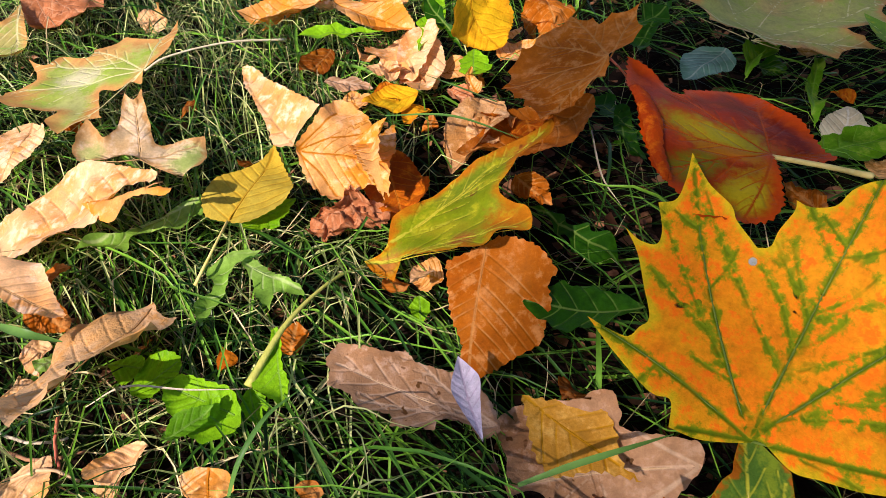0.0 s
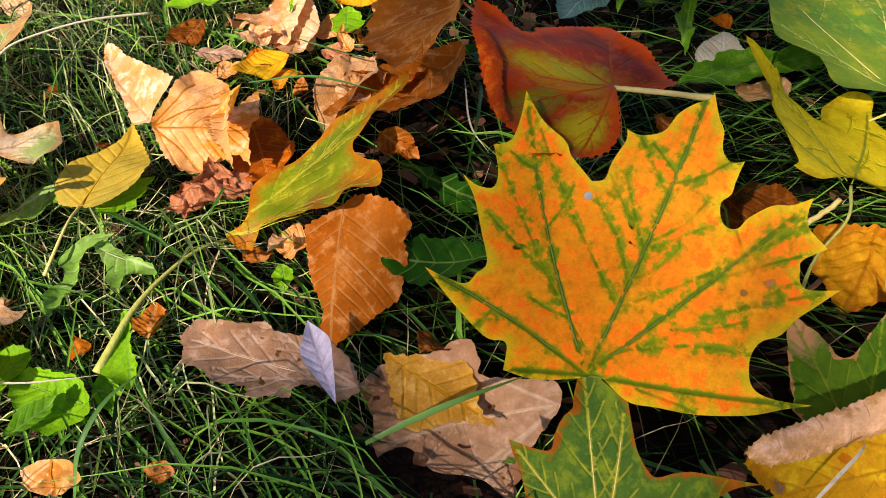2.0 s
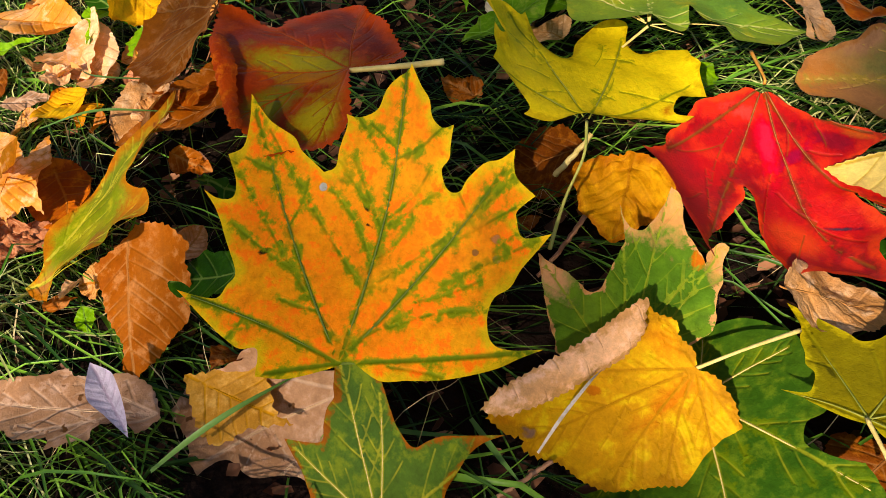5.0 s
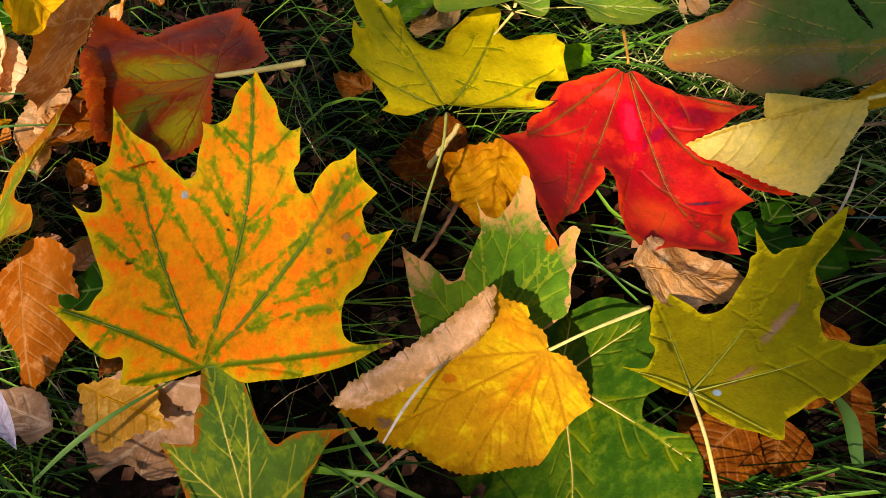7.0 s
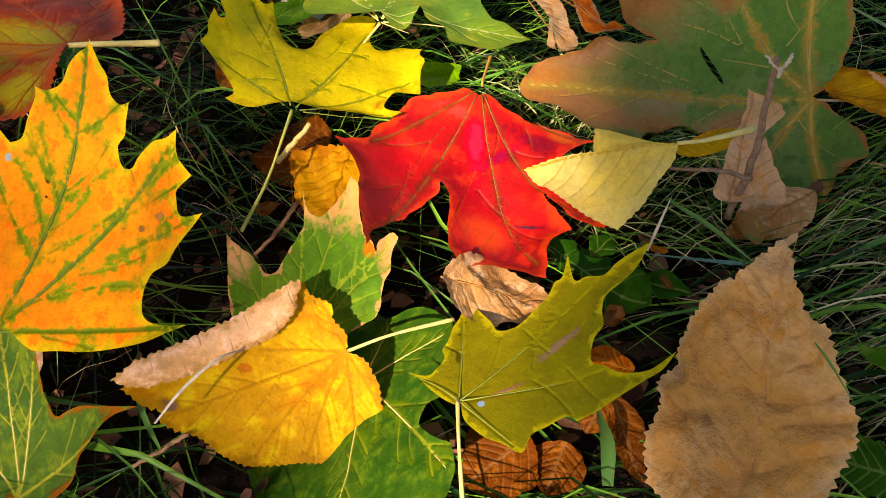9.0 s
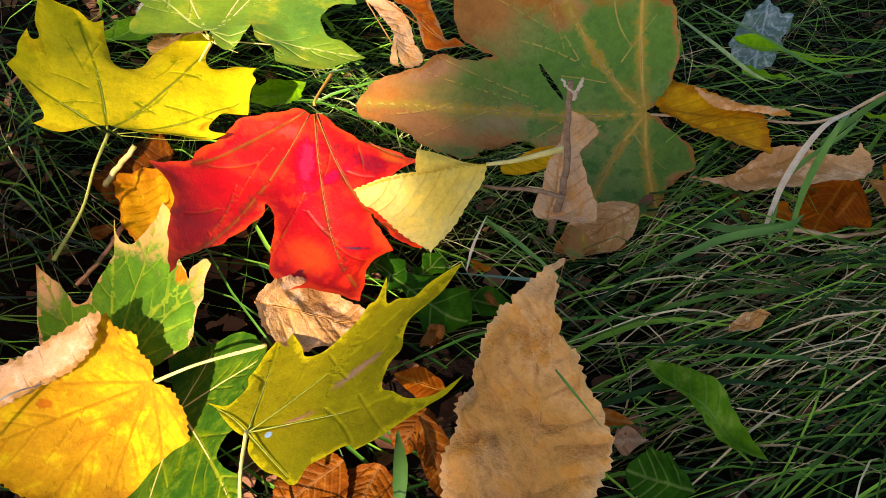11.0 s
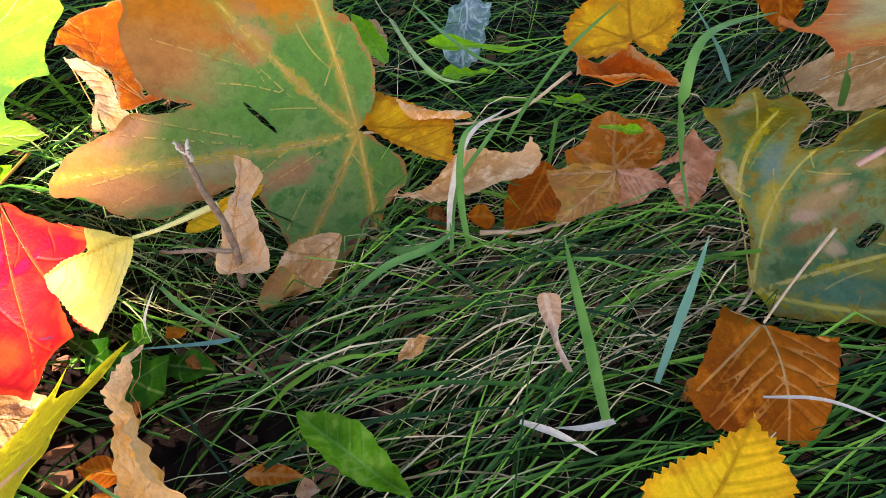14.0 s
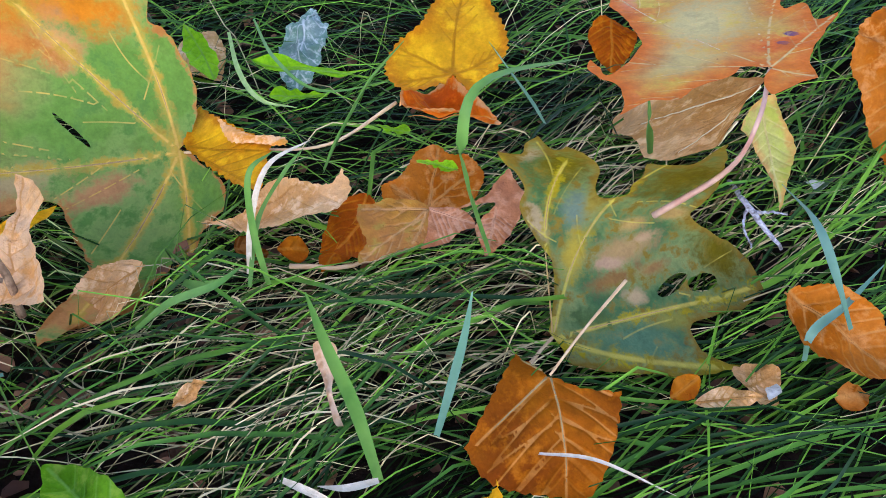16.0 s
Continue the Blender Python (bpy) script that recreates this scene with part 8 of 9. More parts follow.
leaf("free", "jagged green weed leaf among the grass", (0.0270, 0.2814, 0.0028), (0.0577, 0.2662, 0.0044), 7.6, WEED_PALE, left=0.0056, right=0.0056, margin=[(0.0000, 0.0000, 1), (0.0030, 0.0035), (0.0112, 0.0032), (0.0206, 0.0017), (0.0322, 0.0015, 1), (0.0357, -0.0018), (0.0277, -0.0067), (0.0308, -0.0148, 1), (0.0211, -0.0122), (0.0108, -0.0052)], sag=(0.0000, 0.0000, 0.0000, 0.00, 0.00, 0.00), wave=0.06, lip=0.12, name="weed_leaf", pairs=5, bite=0.0012, teeth=9)
leaf("free", "dark green crinkled weed leaf beside the red leaf", (0.1949, 0.4113, -0.0004), (0.1957, 0.3716, -0.0005), 1.1, WEED_DARK_OR_SHADED, left=0.0050, right=0.0050, margin=[(-0.0014, -0.0043, 1), (-0.0039, 0.0028), (0.0103, 0.0048), (0.0267, 0.0051), (0.0346, 0.0092), (0.0417, 0.0039, 1), (0.0393, -0.0019), (0.0290, -0.0030), (0.0174, -0.0059)], sag=(0.0000, 0.0000, 0.0000, 0.00, 0.00, 0.00), wave=0.10, lip=0.2, name="weed_leaf", pairs=5, bite=0.0012, teeth=11)
leaf("free", "dark green crinkled weed leaf beside the red leaf", (0.220, 0.400, 0.000), (0.280, 0.405, 0.001), 0.0, WEED_DARK_OR_SHADED, margin=[(0, 0)])
leaf("free", "green veined weed leaf behind the red leaf", (0.2885, 0.4849, 0.0093), (0.2576, 0.4279, 0.0087), 0.8, WEED_DULL, left=0.0057, right=0.0057, margin=[(-0.0031, -0.0002, 1), (0.0031, -0.0050), (0.0194, -0.0055), (0.0337, -0.0090), (0.0503, -0.0076), (0.0645, 0.0005, 1), (0.0559, 0.0034), (0.0410, 0.0027), (0.0271, 0.0062), (0.0108, 0.0055)], sag=(0.0000, 0.0000, 0.0000, 0.00, 0.00, 0.00), wave=0.10, lip=0.2, name="weed_leaf", pairs=5, bite=0.0012, teeth=11)
leaf("free", "dark green weed leaf behind the red leaf", (0.2745, 0.4596, 0.0050), (0.2900, 0.4544, 0.0053), 0.4, WEED_DARK_OR_SHADED, left=0.0112, right=0.0112, margin=[(-0.0001, 0.0013, 1), (0.0054, 0.0132), (0.0128, 0.0135), (0.0171, -0.0010, 1), (0.0100, -0.0092), (0.0040, -0.0090)], sag=(0.0000, 0.0000, 0.0000, 0.00, 0.00, 0.00), wave=0.10, lip=0.2, name="weed_leaf", pairs=5, bite=0.0012, teeth=11)
leaf("free", "dark green weed leaf behind the red leaf", (0.220, 0.400, 0.004), (0.280, 0.405, 0.005), 0.0, WEED_DARK_OR_SHADED, margin=[(0, 0)])
leaf("free", "dark green weed leaf above the red leaf", (0.2343, 0.5405, 0.0044), (0.2061, 0.4748, 0.0039), 0.8, WEED_DARK_OR_SHADED, left=0.0069, right=0.0069, margin=[(-0.0058, 0.0021, 1), (0.0089, -0.0049), (0.0337, -0.0048), (0.0550, -0.0107), (0.0633, -0.0020), (0.0793, 0.0052, 1), (0.0715, 0.0089), (0.0532, 0.0054), (0.0374, 0.0078), (0.0176, 0.0065)], sag=(0.0000, 0.0000, 0.0000, 0.00, 0.00, 0.00), wave=0.10, lip=0.2, name="weed_leaf", pairs=5, bite=0.0012, teeth=11)
leaf("free", "narrow green weed leaf among stems", (0.3062, 0.4646, 0.0075), (0.2862, 0.4011, 0.0071), 0.9, WEED_DULL, left=0.0041, right=0.0041, margin=[(0.0018, -0.0011, 1), (0.0105, 0.0039), (0.0336, 0.0042), (0.0474, 0.0063), (0.0708, 0.0028, 1), (0.0592, -0.0020), (0.0510, -0.0057), (0.0337, -0.0038), (0.0174, -0.0022)], sag=(0.0000, 0.0000, 0.0000, 0.00, 0.00, 0.00), wave=0.10, lip=0.2, name="weed_leaf", pairs=5, bite=0.0012, teeth=11)
leaf("free", "curled rosy tan leaf standing beside the olive leaf", (0.6133, 0.1794, 0.0077), (0.6018, 0.1641, 0.0078), -0.9, TAN_ROSE, left=0.0076, right=0.0076, margin=[(0.0096, -0.0055, 1), (0.0051, -0.0037), (-0.0025, -0.0008), (0.0033, -0.0121, 1), (0.0003, -0.0093), (-0.0051, -0.0042), (-0.0107, -0.0023), (-0.0183, 0.0012, 1), (-0.0126, 0.0054), (-0.0095, 0.0079), (-0.0081, 0.0108, 1), (-0.0014, 0.0092), (0.0064, 0.0073), (0.0120, 0.0056), (0.0193, 0.0000, 1), (0.0141, -0.0028)], sag=(0.0000, 0.0000, 0.0000, 0.00, 0.00, 0.00), wave=0.05, lip=0.08, crumple=0.06, bite=0.0006, teeth=14)
leaf("free", "dark rust red leaf beneath the peach leaf", (0.5761, 0.2075, -0.0056), (0.5607, 0.1976, -0.0054), -0.7, RUST, left=0.0055, right=0.0055, margin=[(-0.0003, -0.0007, 1), (0.0061, 0.0067), (0.0155, 0.0111), (0.0189, 0.0052), (0.0195, -0.0001, 1), (0.0109, -0.0019), (0.0048, -0.0019)], sag=(0.0000, 0.0000, 0.0000, 0.00, 0.00, 0.00), wave=0.05, lip=0.08, bite=0.0005)
# ---- single grass blades and sticks ----
def ribbon(path, width, tip=0.15, twist=0.0, keel=0.25):
    """A grass blade: three points across, with a keel, tapering to its tip."""
    verts, faces = [], []
    n = len(path)
    for i, p in enumerate(path):
        d = (path[min(i + 1, n - 1)] - path[max(i - 1, 0)]).normalized()
        side = d.cross(Vector((0, 0, 1)))
        side = side.normalized() if side.length > 1e-5 else Vector((1, 0, 0))
        side.rotate(Matrix.Rotation(twist * i / n, 3, d))
        up = side.cross(d)
        f = i / (n - 1)
        w = 0.5 * width * min(1.0, 0.7 + f) * (1 - (1 - tip) * max(0.0, (f - 0.45) / 0.55) ** 1.5)
        verts += [p - side * w, p - up * w * keel * 2, p + side * w]
        if i:
            a = 3 * i - 3
            faces += [(a, a + 1, a + 4, a + 3), (a + 1, a + 2, a + 5, a + 4)]
    return verts, faces


def grass_blade(label, points, width, mat):
    path = curve_points(points, 18)
    ob = mesh_object("grass_blade", *ribbon(path, width, 0.12, 0.5), mat)
    return tagged(ob, label, "grass blade", "single grass blades")


def stick(name, label, points, radii, mat):
    path = curve_points(points, 16)
    rng = random.Random(len(label))
    path = [p + Vector([rng.uniform(-1, 1) * 0.0003 for _ in range(3)]) for p in path]
    return tagged(mesh_object(name, *tube_mesh(path, radii, 7), mat), label, name.replace("_", " "))


stick("twig", "upright broken twig with a pale split tip", [(0.464, 0.228, 0.056), (0.463, 0.224, 0.040), (0.463, 0.221, 0.018), (0.458, 0.217, -0.004)], (0.0009, 0.0012, 0.0014), BARK)
stick("twig", "thin dark side twig", [(0.437, 0.232, 0.012), (0.450, 0.221, 0.018), (0.462, 0.217, 0.015)], (0.0006, 0.0008, 0.0009), BARK)
stick("leaf_stalk", "tan leaf stalk lying on the soil", [(0.589, 0.190, -0.010), (0.563, 0.193, -0.010), (0.544, 0.202, -0.010)], (0.0006, 0.0008, 0.001), STALK_TAN)
stick("leaf_stalk", "dark brown stalk lying in the litter", [(0.283, 0.243, -0.010), (0.295, 0.250, -0.004), (0.305, 0.255, 0.004)], (0.0008, 0.0009, 0.001), STALK_BROWN)
stick("leaf_stalk", "thick yellow green stalk end", [(0.315, 0.280, 0.020), (0.307, 0.276, 0.015), (0.299, 0.275, 0.008)], (0.001, 0.0011, 0.0012), STALK_YELLOW)
stick("leaf_stalk", "thin brown stalk lying in the grass", [(0.251, 0.164, -0.002), (0.261, 0.167, 0.000), (0.269, 0.169, 0.002)], (0.0006, 0.0007, 0.0007), STALK_BROWN)
grass_blade("dark green grass blade lying over the leaves", [(0.144, 0.195, 0.002), (0.160, 0.200, 0.008), (0.176, 0.206, 0.010), (0.195, 0.217, 0.004)], 0.0022, GRASS_WIDE)
grass_blade("pale dry grass blade across the linden leaf", [(0.265, 0.167, 0.016), (0.274, 0.174, 0.020), (0.284, 0.182, 0.020), (0.290, 0.189, 0.012)], 0.0010, STRAW)
grass_blade("broad green grass blade standing out of the turf", [(0.248, 0.191, -0.004), (0.253, 0.179, -0.004), (0.259, 0.167, -0.006)], 0.0020, GRASS_WIDE)
grass_blade("broad green grass blade standing out of the turf", [(0.212, 0.195, 0.004), (0.229, 0.189, 0.000), (0.250, 0.184, -0.004)], 0.0016, GRASS_WIDE)
grass_blade("pale green grass blade in the sun", [(0.128, 0.399, 0.012), (0.105, 0.397, 0.022), (0.083, 0.428, 0.010)], 0.0020, GRASS_WIDE)
grass_blade("pale green grass blade in the sun", [(0.072, 0.381, 0.012), (0.107, 0.372, 0.020), (0.140, 0.371, 0.010)], 0.0016, GRASS_WIDE)
grass_blade("thin pale grass stem in the shade", [(0.178, 0.396, 0.000), (0.180, 0.353, 0.004), (0.188, 0.334, 0.002)], 0.0009, STRAW)
grass_blade("thin pale bent grass stem", [(-0.007, 0.210, 0.000), (0.007, 0.216, 0.006), (0.028, 0.218, 0.004), (0.048, 0.223, 0.000)], 0.0008, STRAW)
grass_blade("thin dark green grass blade on the tan leaf", [(0.428, 0.135, 0.054), (0.431, 0.131, 0.050), (0.437, 0.125, 0.040)], 0.0007, GRASS_WIDE)
grass_blade("broad green grass blade standing out of the turf", [(0.386, 0.131, 0.000), (0.389, 0.142, 0.004), (0.390, 0.154, 0.000)], 0.0042, GRASS_WIDE)
grass_blade("broad green grass blade standing out of the turf", [(0.434, 0.219, 0.010), (0.442, 0.203, 0.012), (0.454, 0.190, 0.004)], 0.0018, GRASS_WIDE)
grass_blade("pale dry grass stem bent upward", [(0.424, 0.206, 0.000), (0.427, 0.208, 0.010), (0.434, 0.216, 0.015)], 0.0010, STRAW)
grass_blade("broad green grass blade standing out of the turf", [(0.491, 0.191, 0.000), (0.507, 0.188, 0.012), (0.522, 0.182, 0.020), (0.531, 0.185, 0.020)], 0.0030, GRASS_WIDE)
grass_blade("pale bent grass blade arching upward", [(0.536, 0.190, 0.000), (0.538, 0.196, 0.020), (0.543, 0.200, 0.040), (0.552, 0.206, 0.040)], 0.0024, GRASS_WIDE)
grass_blade("blue green grass blade lying flat", [(0.453, 0.194, 0.000), (0.445, 0.193, 0.004), (0.417, 0.204, 0.004)], 0.0022, GRASS_BLUE)
grass_blade("broad green grass blade standing out of the turf", [(0.510, 0.204, 0.000), (0.517, 0.193, 0.008), (0.526, 0.183, 0.020)], 0.0035, GRASS_WIDE)
grass_blade("broad green grass blade standing out of the turf", [(0.546, 0.115, 0.000), (0.547, 0.127, 0.022), (0.546, 0.134, 0.045), (0.546, 0.140, 0.060)], 0.0036, GRASS_WIDE)
grass_blade("blue green upright grass blade", [(0.565, 0.120, 0.000), (0.573, 0.126, 0.015), (0.579, 0.130, 0.030), (0.583, 0.133, 0.045)], 0.0026, GRASS_BLUE)
grass_blade("long green grass blade bent over in an arch", [(0.603, 0.163, 0.010), (0.599, 0.167, 0.035), (0.597, 0.168, 0.060), (0.607, 0.174, 0.070), (0.646, 0.191, 0.050)], 0.0032, GRASS_WIDE)
grass_blade("broad green grass blade standing out of the turf", [(0.567, 0.225, 0.005), (0.576, 0.221, 0.025), (0.585, 0.210, 0.050), (0.594, 0.198, 0.070)], 0.0036, GRASS_WIDE)
grass_blade("blue green grass blade crossing the leaves", [(0.641, 0.198, 0.020), (0.631, 0.196, 0.040), (0.620, 0.199, 0.060)], 0.0026, GRASS_BLUE)
grass_blade("pale bent dry grass blade", [(0.531, 0.197, -0.000), (0.538, 0.205, 0.015), (0.549, 0.211, 0.030), (0.565, 0.216, 0.030)], 0.0022, STRAW)
grass_blade("broad green grass blade standing out of the turf", [(0.530, 0.192, 0.000), (0.540, 0.207, 0.012), (0.553, 0.206, 0.030), (0.561, 0.209, 0.034)], 0.0020, GRASS_WIDE)
grass_blade("blue green grass blade lying over a brown leaf", [(0.671, 0.095, 0.000), (0.673, 0.099, 0.010), (0.688, 0.102, 0.010), (0.711, 0.109, 0.006)], 0.0026, GRASS_BLUE)
grass_blade("broad blue green grass blade leaning over", [(0.681, 0.094, 0.012), (0.676, 0.105, 0.030), (0.679, 0.119, 0.035), (0.693, 0.141, 0.020)], 0.0036, GRASS_BLUE)
grass_blade("broad green grass blade standing out of the turf", [(0.670, 0.175, 0.010), (0.664, 0.173, 0.030), (0.664, 0.177, 0.040)], 0.0026, GRASS_WIDE)
grass_blade("pale dry stem lying over the brown leaf", [(0.588, 0.104, 0.000), (0.600, 0.094, 0.006), (0.614, 0.078, 0.004)], 0.0010, STRAW)
grass_blade("bleached dry grass scrap", [(0.546, 0.112, 0.010), (0.538, 0.113, 0.012), (0.531, 0.118, 0.008)], 0.0022, STRAW)
grass_blade("bleached dry grass scrap", [(0.523, 0.123, 0.010), (0.530, 0.115, 0.012), (0.538, 0.107, 0.006)], 0.0020, STRAW)
stick("plant_stem", "thin reddish stem standing in the litter", [(-0.015, 0.207, 0.000), (-0.013, 0.197, -0.004), (-0.009, 0.188, -0.010)], (0.0006, 0.0007, 0.0007), STALK_RED)
stick("leaf_stalk", "brown stalk lying in the litter", [(-0.035, 0.196, -0.010), (-0.018, 0.193, -0.008), (-0.005, 0.199, -0.010)], (0.0007, 0.0007, 0.0006), STALK_BROWN)
stick("leaf_stalk", "tan stalk lying in the litter", [(-0.025, 0.186, -0.010), (-0.013, 0.189, -0.006), (-0.002, 0.188, -0.010)], (0.0007, 0.0007, 0.0006), STALK_TAN)
stick("leaf_stalk", "pale dry stem lying in the litter", [(-0.039, 0.202, -0.010), (-0.022, 0.198, -0.006), (-0.014, 0.203, -0.010)], (0.0006, 0.0006, 0.0005), STRAW)
stick("leaf_stalk", "thin brown stalk in the grass", [(0.012, 0.333, -0.010), (0.023, 0.330, 0.000), (0.034, 0.343, 0.004)], (0.0005, 0.0006, 0.0006), STALK_BROWN)
grass_blade("pale green grass blade in the sun", [(-0.047, 0.233, 0.012), (-0.034, 0.229, 0.014), (-0.023, 0.231, 0.008)], 0.0035, GRASS_WIDE)
grass_blade("broad green grass blade standing out of the turf", [(0.050, 0.183, -0.010), (0.055, 0.192, 0.006), (0.061, 0.205, 0.012), (0.069, 0.218, 0.010)], 0.0018, GRASS_WIDE)
grass_blade("broad green grass blade standing out of the turf", [(0.086, 0.191, -0.010), (0.077, 0.201, 0.000), (0.067, 0.214, 0.006)], 0.0016, GRASS_WIDE)
grass_blade("pale green stem arching over the grass", [(0.556, 0.329, 0.000), (0.553, 0.285, 0.012), (0.556, 0.262, 0.014), (0.568, 0.258, 0.008)], 0.0020, WEED_PALE)
grass_blade("broad green grass blade standing out of the turf", [(0.568, 0.327, 0.004), (0.567, 0.274, 0.020), (0.578, 0.248, 0.020), (0.613, 0.253, 0.010)], 0.0014, GRASS_WIDE)
stick("twig", "grey twig covered with pale lichen", [(0.697, 0.162, -0.002), (0.691, 0.147, 0.004), (0.693, 0.140, -0.000), (0.697, 0.132, -0.006)], (0.0008, 0.0011, 0.0006), LICHEN)
stick("twig", "grey twig covered with pale lichen", [(0.692, 0.144, 0.003), (0.695, 0.140, 0.006), (0.700, 0.138, 0.004)], (0.0006, 0.0004, 0.0003), LICHEN)
stick("twig", "grey twig covered with pale lichen", [(0.691, 0.147, 0.004), (0.686, 0.142, 0.002), (0.687, 0.136, -0.004)], (0.0006, 0.0004, 0.0003), LICHEN)
stick("twig", "pale split wood of a broken twig", [(0.465, 0.226, 0.050), (0.466, 0.225, 0.056), (0.467, 0.226, 0.058)], (0.0008, 0.0007, 0.0003), STRAW)
stick("twig", "pale split wood of a broken twig", [(0.465, 0.226, 0.052), (0.463, 0.228, 0.054), (0.462, 0.231, 0.055)], (0.0006, 0.0005, 0.0003), STRAW)


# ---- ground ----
# Dark soil, blackened further so the gaps between blades read as shade.
SOIL = P("soil_with_gap_shade", (0.006, 0.004, 0.003), (0.02, 0.013, 0.009), 90, rough=0.95, gloss=0.0, bump_d=0.004)
LEVEL = -0.034


def ground_height(x, y):
    return LEVEL + 0.004 * smooth_noise(x * 9, y * 9, 4) + 0.0025 * smooth_noise(x * 40, y * 40, 2)


def build_ground():
    fine = np.arange(-0.5, 1.3001, 0.012)
    xs = np.concatenate([[-60, -15, -4, -1.2], fine, [2, 5, 16, 60]])
    fine = np.arange(-0.4, 1.2001, 0.012)
    ys = np.concatenate([[-60, -15, -4, -1.2], fine, [2, 5, 16, 60]])
    verts = [(x, y, ground_height(x, y)) for y in ys for x in xs]
    w = len(xs)
    faces = [(j * w + i, j * w + i + 1, (j + 1) * w + i + 1, (j + 1) * w + i) for j in range(len(ys) - 1) for i in range(w - 1)]
    tagged(mesh_object("ground", verts, faces, SOIL), "dark garden soil with gap shade in its colour, under grass and litter", "ground", kind="structure")


build_ground()


def turf(name, label, count, long, wide, height, mat, seed, box, spread=0.55, way0=-0.25, seg=7, thin=0.75, outside=None, curl=1.0):
    """Many thin blades that lean over and lie in the turf, kept below the leaves."""
    rng = np.random.RandomState(seed)
    verts, faces = [], []
    for _ in range(count):
        x, y = rng.uniform(box[0], box[1]), rng.uniform(box[2], box[3])
        if outside and outside[0] < x < outside[1] and outside[2] < y < outside[3]:
            continue
        lie = min(1.0, max(0.0, (x - 0.12) / 0.22))
        a = way0 - 0.75 * (1 - lie) + 0.7 * smooth_noise(x * 6, y * 6, 4.4) + rng.normal(0, spread * (1 - 0.45 * lie))
        if rng.rand() < 0.3:
            a += math.pi
        bare = max(0.0, 1 - math.hypot((x - 0.32) / 0.13, (y - 0.22) / 0.11) ** 3)
        bare = max(bare, 0.9 * max(0.0, 1 - math.hypot((x - 0.125) / 0.095, (y - 0.39) / 0.11) ** 3))
        bare = max(bare, 0.85 * max(0.0, 1 - math.hypot((x - 0.24) / 0.20, (y - 0.47) / 0.13) ** 3))
        if rng.rand() < bare * thin:
            continue
        length, width, top = rng.uniform(*long), rng.uniform(*wide), rng.uniform(*height)
        bend = rng.normal(0, 0.55 - 0.25 * lie) * curl
        z0 = ground_height(x, y)
        path, px, py = [], x, y
        for i in range(seg):
            f = i / (seg - 1)
            b = a + bend * f
            z = z0 + (top - z0) * math.sin(min(1.0, f * 1.25) * math.pi * 0.62) / 1.0
            ci, cj = int((px - X0) / CELL), int((py - Y0) / CELL)
            if 0 <= ci < 600 and 0 <= cj < 450:
                z = min(z, cover[ci, cj] - 0.0015)
            path.append(Vector((px, py, max(z, z0 - 0.004))))
            px += math.cos(b) * length / (seg - 1)
            py += math.sin(b) * length / (seg - 1)
        v, f = ribbon(path, width, 0.1, rng.uniform(-1.2, 1.2))
        o = len(verts)
        verts += v
        faces += [tuple(o + k for k in q) for q in f]
    return tagged(mesh_object(name, verts, faces, mat), label, "grass", kind="stuff")


# Nearly black low blades: shade between the long blades is in their colour.
GRASS_LOW_SHADED = P("low_grass_shaded", (0.0010, 0.004, 0.0005), (0.014, 0.040, 0.004), 40, rough=0.5, gloss=0.05, glow=0.2, per_piece=True)
GRASS = P("green_grass", (0.012, 0.060, 0.004), (0.21, 0.48, 0.030), 40, rough=0.36, gloss=0.20, glow=0.3, per_piece=True)
GRASS_DEEP = P("deep_green_grass", (0.006, 0.036, 0.004), (0.09, 0.27, 0.020), 40, rough=0.36, gloss=0.18, glow=0.25, per_piece=True)
DRY = P("dry_grass", (0.09, 0.085, 0.022), (0.76, 0.62, 0.29), 60, rough=0.45, gloss=0.2, glow=0.15, per_piece=True)
BOX = (-0.25, 1.05, 0.0, 0.75)
turf("grass", "fine lawn grass lying over, gap shade in its green", 10000, (0.03, 0.08), (0.0005, 0.0011), (-0.030, -0.008), GRASS_LOW_SHADED, 1, BOX, 0.8)
turf("long_grass", "long green grass blades combed over", 5200, (0.05, 0.14), (0.0004, 0.0011), (-0.018, 0.018), GRASS, 4, BOX, 0.62, thin=0.97, curl=1.5)
turf("long_grass", "long deep green grass blades combed over", 3400, (0.06, 0.16), (0.0007, 0.0016), (-0.022, 0.012), GRASS_DEEP, 14, BOX, 0.50, thin=0.97, curl=1.3)
turf("broad_grass", "broader green grass blades in the turf", 520, (0.06, 0.15), (0.0014, 0.0026), (-0.012, 0.016), GRASS, 8, BOX, 0.5, thin=0.97)
turf("dry_grass", "pale dry thatch between the green blades", 1600, (0.02, 0.09), (0.00025, 0.0006), (-0.024, 0.016), DRY, 2, BOX, 1.0, thin=0.80, curl=2.2)
turf("dry_grass", "mat of bleached dry grass beside the leaves", 620, (0.02, 0.09), (0.0003, 0.0008), (-0.022, 0.006), DRY, 5, (0.45, 0.72, 0.13, 0.225), 0.5, curl=1.6)
# Paler copy of the grass: sunlight on the blades is painted into it.
GRASS_SUNLIT = P("sunlit_grass_green", (0.10, 0.17, 0.02), (0.60, 0.66, 0.22), 60, rough=0.35, gloss=0.35, glow=0.3, per_piece=True)
turf("sunlit_grass", "fine grass painted sunlit pale beside the curled leaves", 1700, (0.02, 0.08), (0.0004, 0.0010), (-0.018, 0.020), GRASS_SUNLIT, 6, (-0.24, 0.09, 0.17, 0.60), 1.0, curl=1.4)
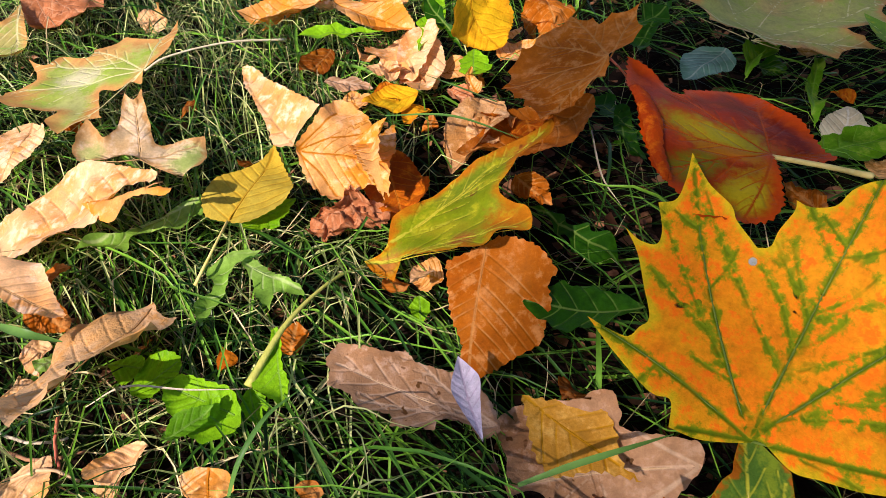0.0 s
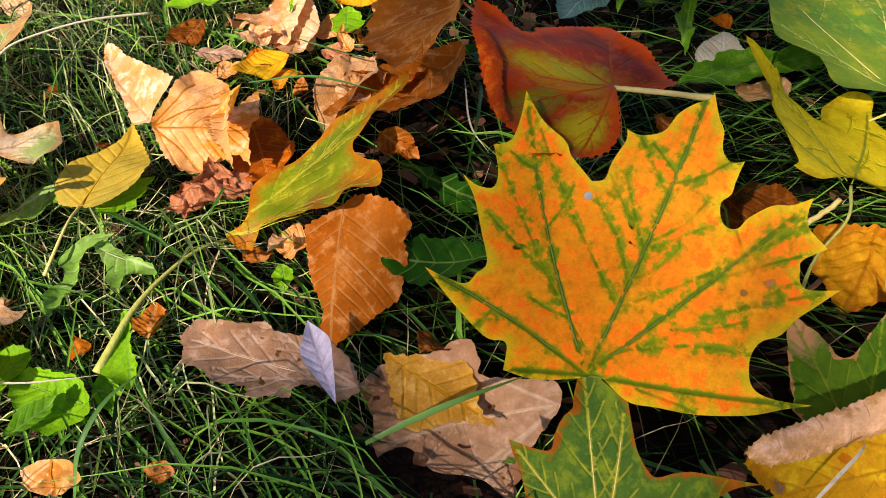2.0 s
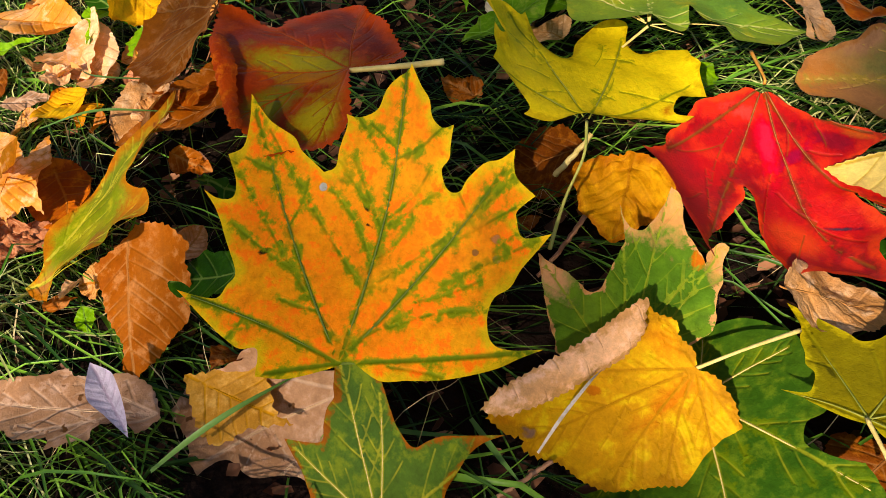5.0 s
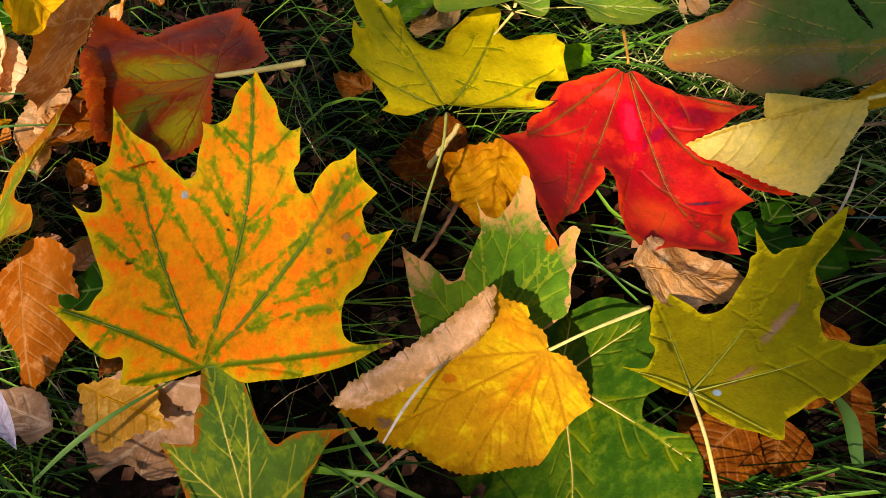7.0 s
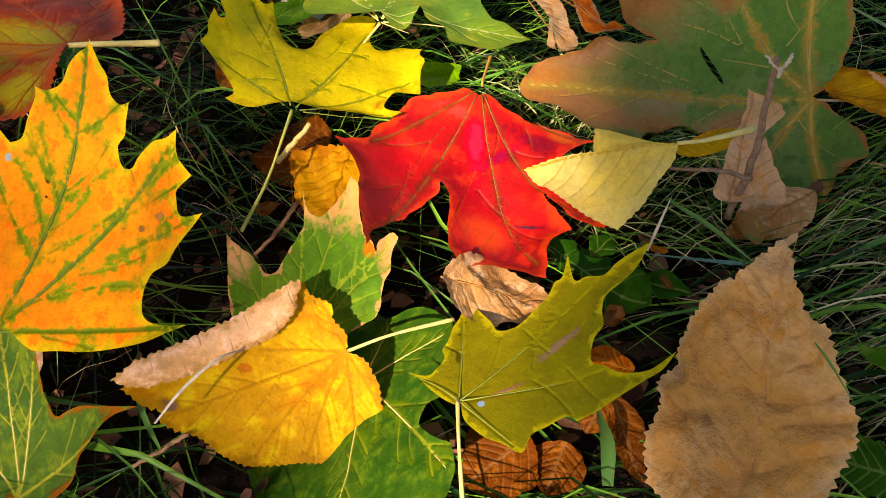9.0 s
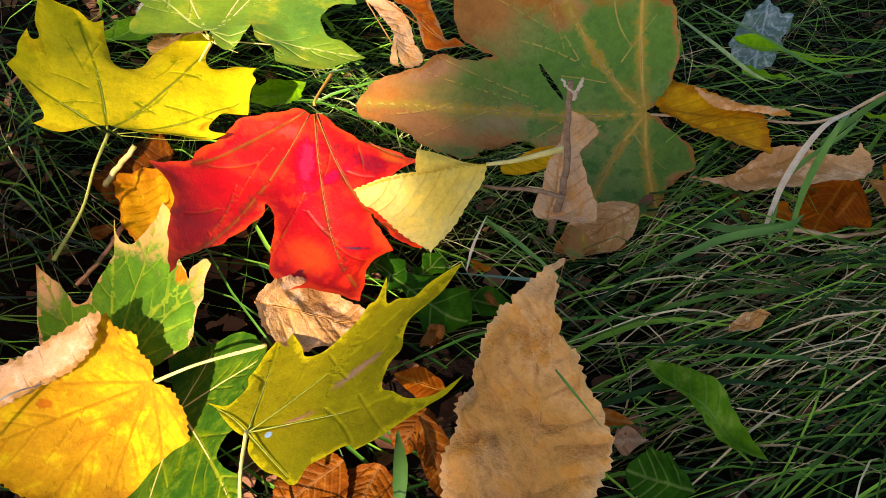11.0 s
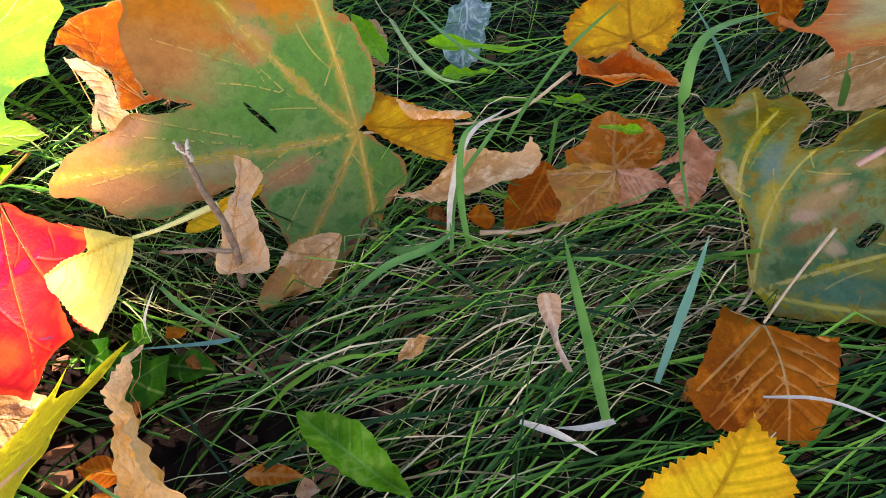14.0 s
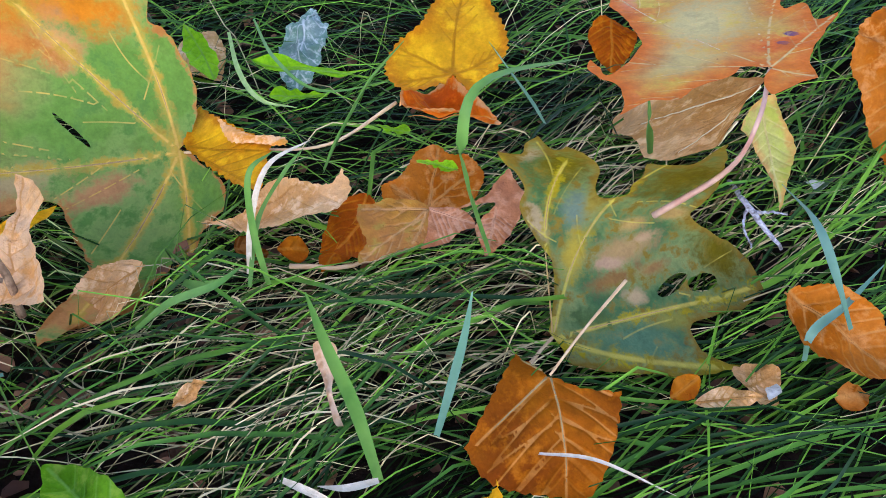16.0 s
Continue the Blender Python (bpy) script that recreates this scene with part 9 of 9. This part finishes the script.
turf("sunlit_grass", "grass painted sunlit pale between two large leaves", 260, (0.02, 0.06), (0.0004, 0.0009), (-0.018, 0.008), GRASS_SUNLIT, 16, (0.385, 0.455, 0.235, 0.33), 0.8, curl=1.4)
turf("dry_grass", "thin dry straw beside the curled leaves", 500, (0.02, 0.08), (0.0003, 0.0008), (-0.018, 0.020), DRY, 7, (-0.24, 0.09, 0.17, 0.60), 1.1, curl=1.8)
turf("far_grass", "rough green lawn grass round about", 9000, (0.06, 0.16), (0.003, 0.007), (-0.020, 0.015), GRASS, 9, (-1.6, 2.4, -1.2, 2.0), 1.2, outside=(-0.25, 1.05, -0.05, 0.75))
turf("far_grass", "coarse lawn grass farther off", 9000, (0.10, 0.26), (0.008, 0.016), (-0.020, 0.030), GRASS, 10, (-4.0, 5.0, -4.0, 5.0), 1.2, outside=(-1.6, 2.4, -1.2, 2.0))

# ---- an unseen tree, added so its crown shades the far end of the walk ----
def build_shade_tree():
    rng = np.random.RandomState(7)
    edge, way, high, r = Vector((0.406, 0.212)), Vector((0.97, -0.24)), 3.4, 1.25
    d = Vector((math.cos(radians(SUN_AZ)), math.sin(radians(SUN_AZ))))
    e = Vector((-d.y, d.x))
    a, b = r / math.sin(radians(SUN_EL)), r
    pull = d * (a * a * d.dot(way)) + e * (b * b * e.dot(way))
    mid = edge + pull / math.sqrt(pull.dot(way))
    top = Vector((mid.x, mid.y, 0)) + sun_way * (high / sun_way.z)
    foot = Vector((top.x + 0.2, top.y - 0.3, LEVEL - 0.1))
    tree = new("tree")
    tree.location = foot
    tagged(tree, "unseen broadleaf tree, added so its dense green crown shades the turf", "tree")
    bark = P("tree_bark", (0.10, 0.07, 0.05), (0.20, 0.15, 0.11), 30, rough=0.9, bump_d=0.01)
    crown_mat = P("crown_leaves", (0.05, 0.11, 0.02), (0.16, 0.17, 0.03), 3, glow=0.25, per_piece=True)
    fork = top - foot + Vector((0, 0, -0.7))
    mesh_object("trunk", *tube_mesh(curve_points([(0, 0, 0), (0.05, 0.02, 1.2), fork], 14), (0.16, 0.11, 0.08), 12), bark, tree)
    for k in range(7):
        w = k * 0.9
        tip = top - foot + Vector((math.cos(w) * r * 0.8, math.sin(w) * r * 0.8, rng.uniform(-0.2, 0.7)))
        mesh_object("limb", *tube_mesh(curve_points([fork - Vector((0, 0, 0.1 * k)), fork.lerp(tip, 0.5) + Vector((0, 0, 0.12)), tip], 10), (0.05, 0.03, 0.01), 7), bark, tree)
    count = 80000
    q = rng.normal(size=(count, 3))
    q /= np.linalg.norm(q, axis=1)[:, None]
    q *= (rng.rand(count) ** 0.38 * r)[:, None]
    near = np.clip(-(q[:, 0] * way.x + q[:, 1] * way.y) / r, 0, 1) ** 0.5
    lump = np.array([0.30 * smooth_noise(*(p * 2.2)) + 0.16 * smooth_noise(*(p * 5.5)) for p in q])
    q *= (1 + lump * (1 - near))[:, None]
    q += np.array(top - foot)
    side = rng.normal(size=(count, 3))
    side /= np.linalg.norm(side, axis=1)[:, None]
    other = np.cross(side, rng.normal(size=(count, 3)))
    other /= np.linalg.norm(other, axis=1)[:, None]
    s = rng.uniform(0.018, 0.032, count)[:, None]
    verts = np.stack([q - side * s * 1.3, q - other * s * 0.8, q + side * s * 1.3, q + other * s * 0.8], 1).reshape(-1, 3)
    mesh_object("crown", verts.tolist(), [(4 * i, 4 * i + 1, 4 * i + 2, 4 * i + 3) for i in range(count)], crown_mat, tree, smooth=False)

    # unseen leaves on no branch, added to dapple the middle of the walk
    dapple_mat = P("dapple_leaf_green", (0.06, 0.12, 0.02), (0.18, 0.17, 0.03), 3, glow=0.2, per_piece=True)
    count = 1250
    f, g = rng.rand(count), rng.rand(count)
    along = np.where(np.arange(count) < 1050, -0.35 + 1.5 * f, 0.42 + 0.4 * f)
    left = 0.075 + 0.27 * (along - 0.2)
    spot = np.stack([left + g * 0.235, along, np.zeros(count)], 1) + np.array(sun_way)[None] * (rng.uniform(2.6, 4.2, count) / sun_way.z)[:, None] - np.array(foot)
    side = rng.normal(size=(count, 3))
    side /= np.linalg.norm(side, axis=1)[:, None]
    other = np.cross(side, rng.normal(size=(count, 3)))
    other /= np.linalg.norm(other, axis=1)[:, None]
    s = rng.uniform(0.012, 0.02, count)[:, None]
    verts = np.stack([spot - side * s * 1.3, spot - other * s * 0.8, spot + side * s * 1.3, spot + other * s * 0.8], 1).reshape(-1, 3)
    mesh_object("dapple_leaves", verts.tolist(), [(4 * i, 4 * i + 1, 4 * i + 2, 4 * i + 3) for i in range(count)], dapple_mat, tree, smooth=False)


build_shade_tree()


CRUMBS = P("leaf_crumbs", (0.06, 0.024, 0.010), (0.24, 0.11, 0.045), 60, rough=0.7, per_piece=True)


def litter(label, count, sizes, seed, spot=None, lift=0.006):
    """Brown crumbs and flakes of old leaves on the soil, all over or round one spot."""
    rng = np.random.RandomState(seed)
    verts, faces = [], []
    for _ in range(count):
        x, y = rng.uniform(BOX[0], BOX[1]), rng.uniform(BOX[2], BOX[3])
        if spot:
            x, y = rng.normal(spot[0], spot[2]), rng.normal(spot[1], spot[3])
        s, a = rng.uniform(*sizes), rng.uniform(0, 6.3)
        z = ground_height(x, y) + rng.uniform(0.001, lift)
        tilt = rng.normal(0, 0.5, 2)
        o = len(verts)
        for k in range(6):
            w = a + k * math.pi / 3
            r = s * rng.uniform(0.5, 1.0)
            dx, dy = math.cos(w) * r, math.sin(w) * r * 0.7
            verts.append((x + dx, y + dy, z + dx * tilt[0] + dy * tilt[1] + rng.uniform(0, 0.45 * s)))
        verts.append((x, y, z - 0.001))
        faces += [(o + k, o + (k + 1) % 6, o + 6) for k in range(6)]
    tagged(mesh_object("leaf_litter", verts, faces, CRUMBS), label, "leaf litter", kind="stuff")


litter("brown crumbled leaf litter on the soil", 5000, (0.002, 0.0055), 11)
litter("broken brown leaf flakes under the pile", 200, (0.003, 0.008), 12, (0.16, 0.41, 0.07, 0.05), 0.018)
litter("broken brown leaf flakes in the shade", 150, (0.003, 0.008), 13, (0.34, 0.20, 0.07, 0.05), 0.012)
litter("brown leaf scraps in the dry grass", 180, (0.002, 0.005), 14, (0.57, 0.185, 0.06, 0.025), 0.016)
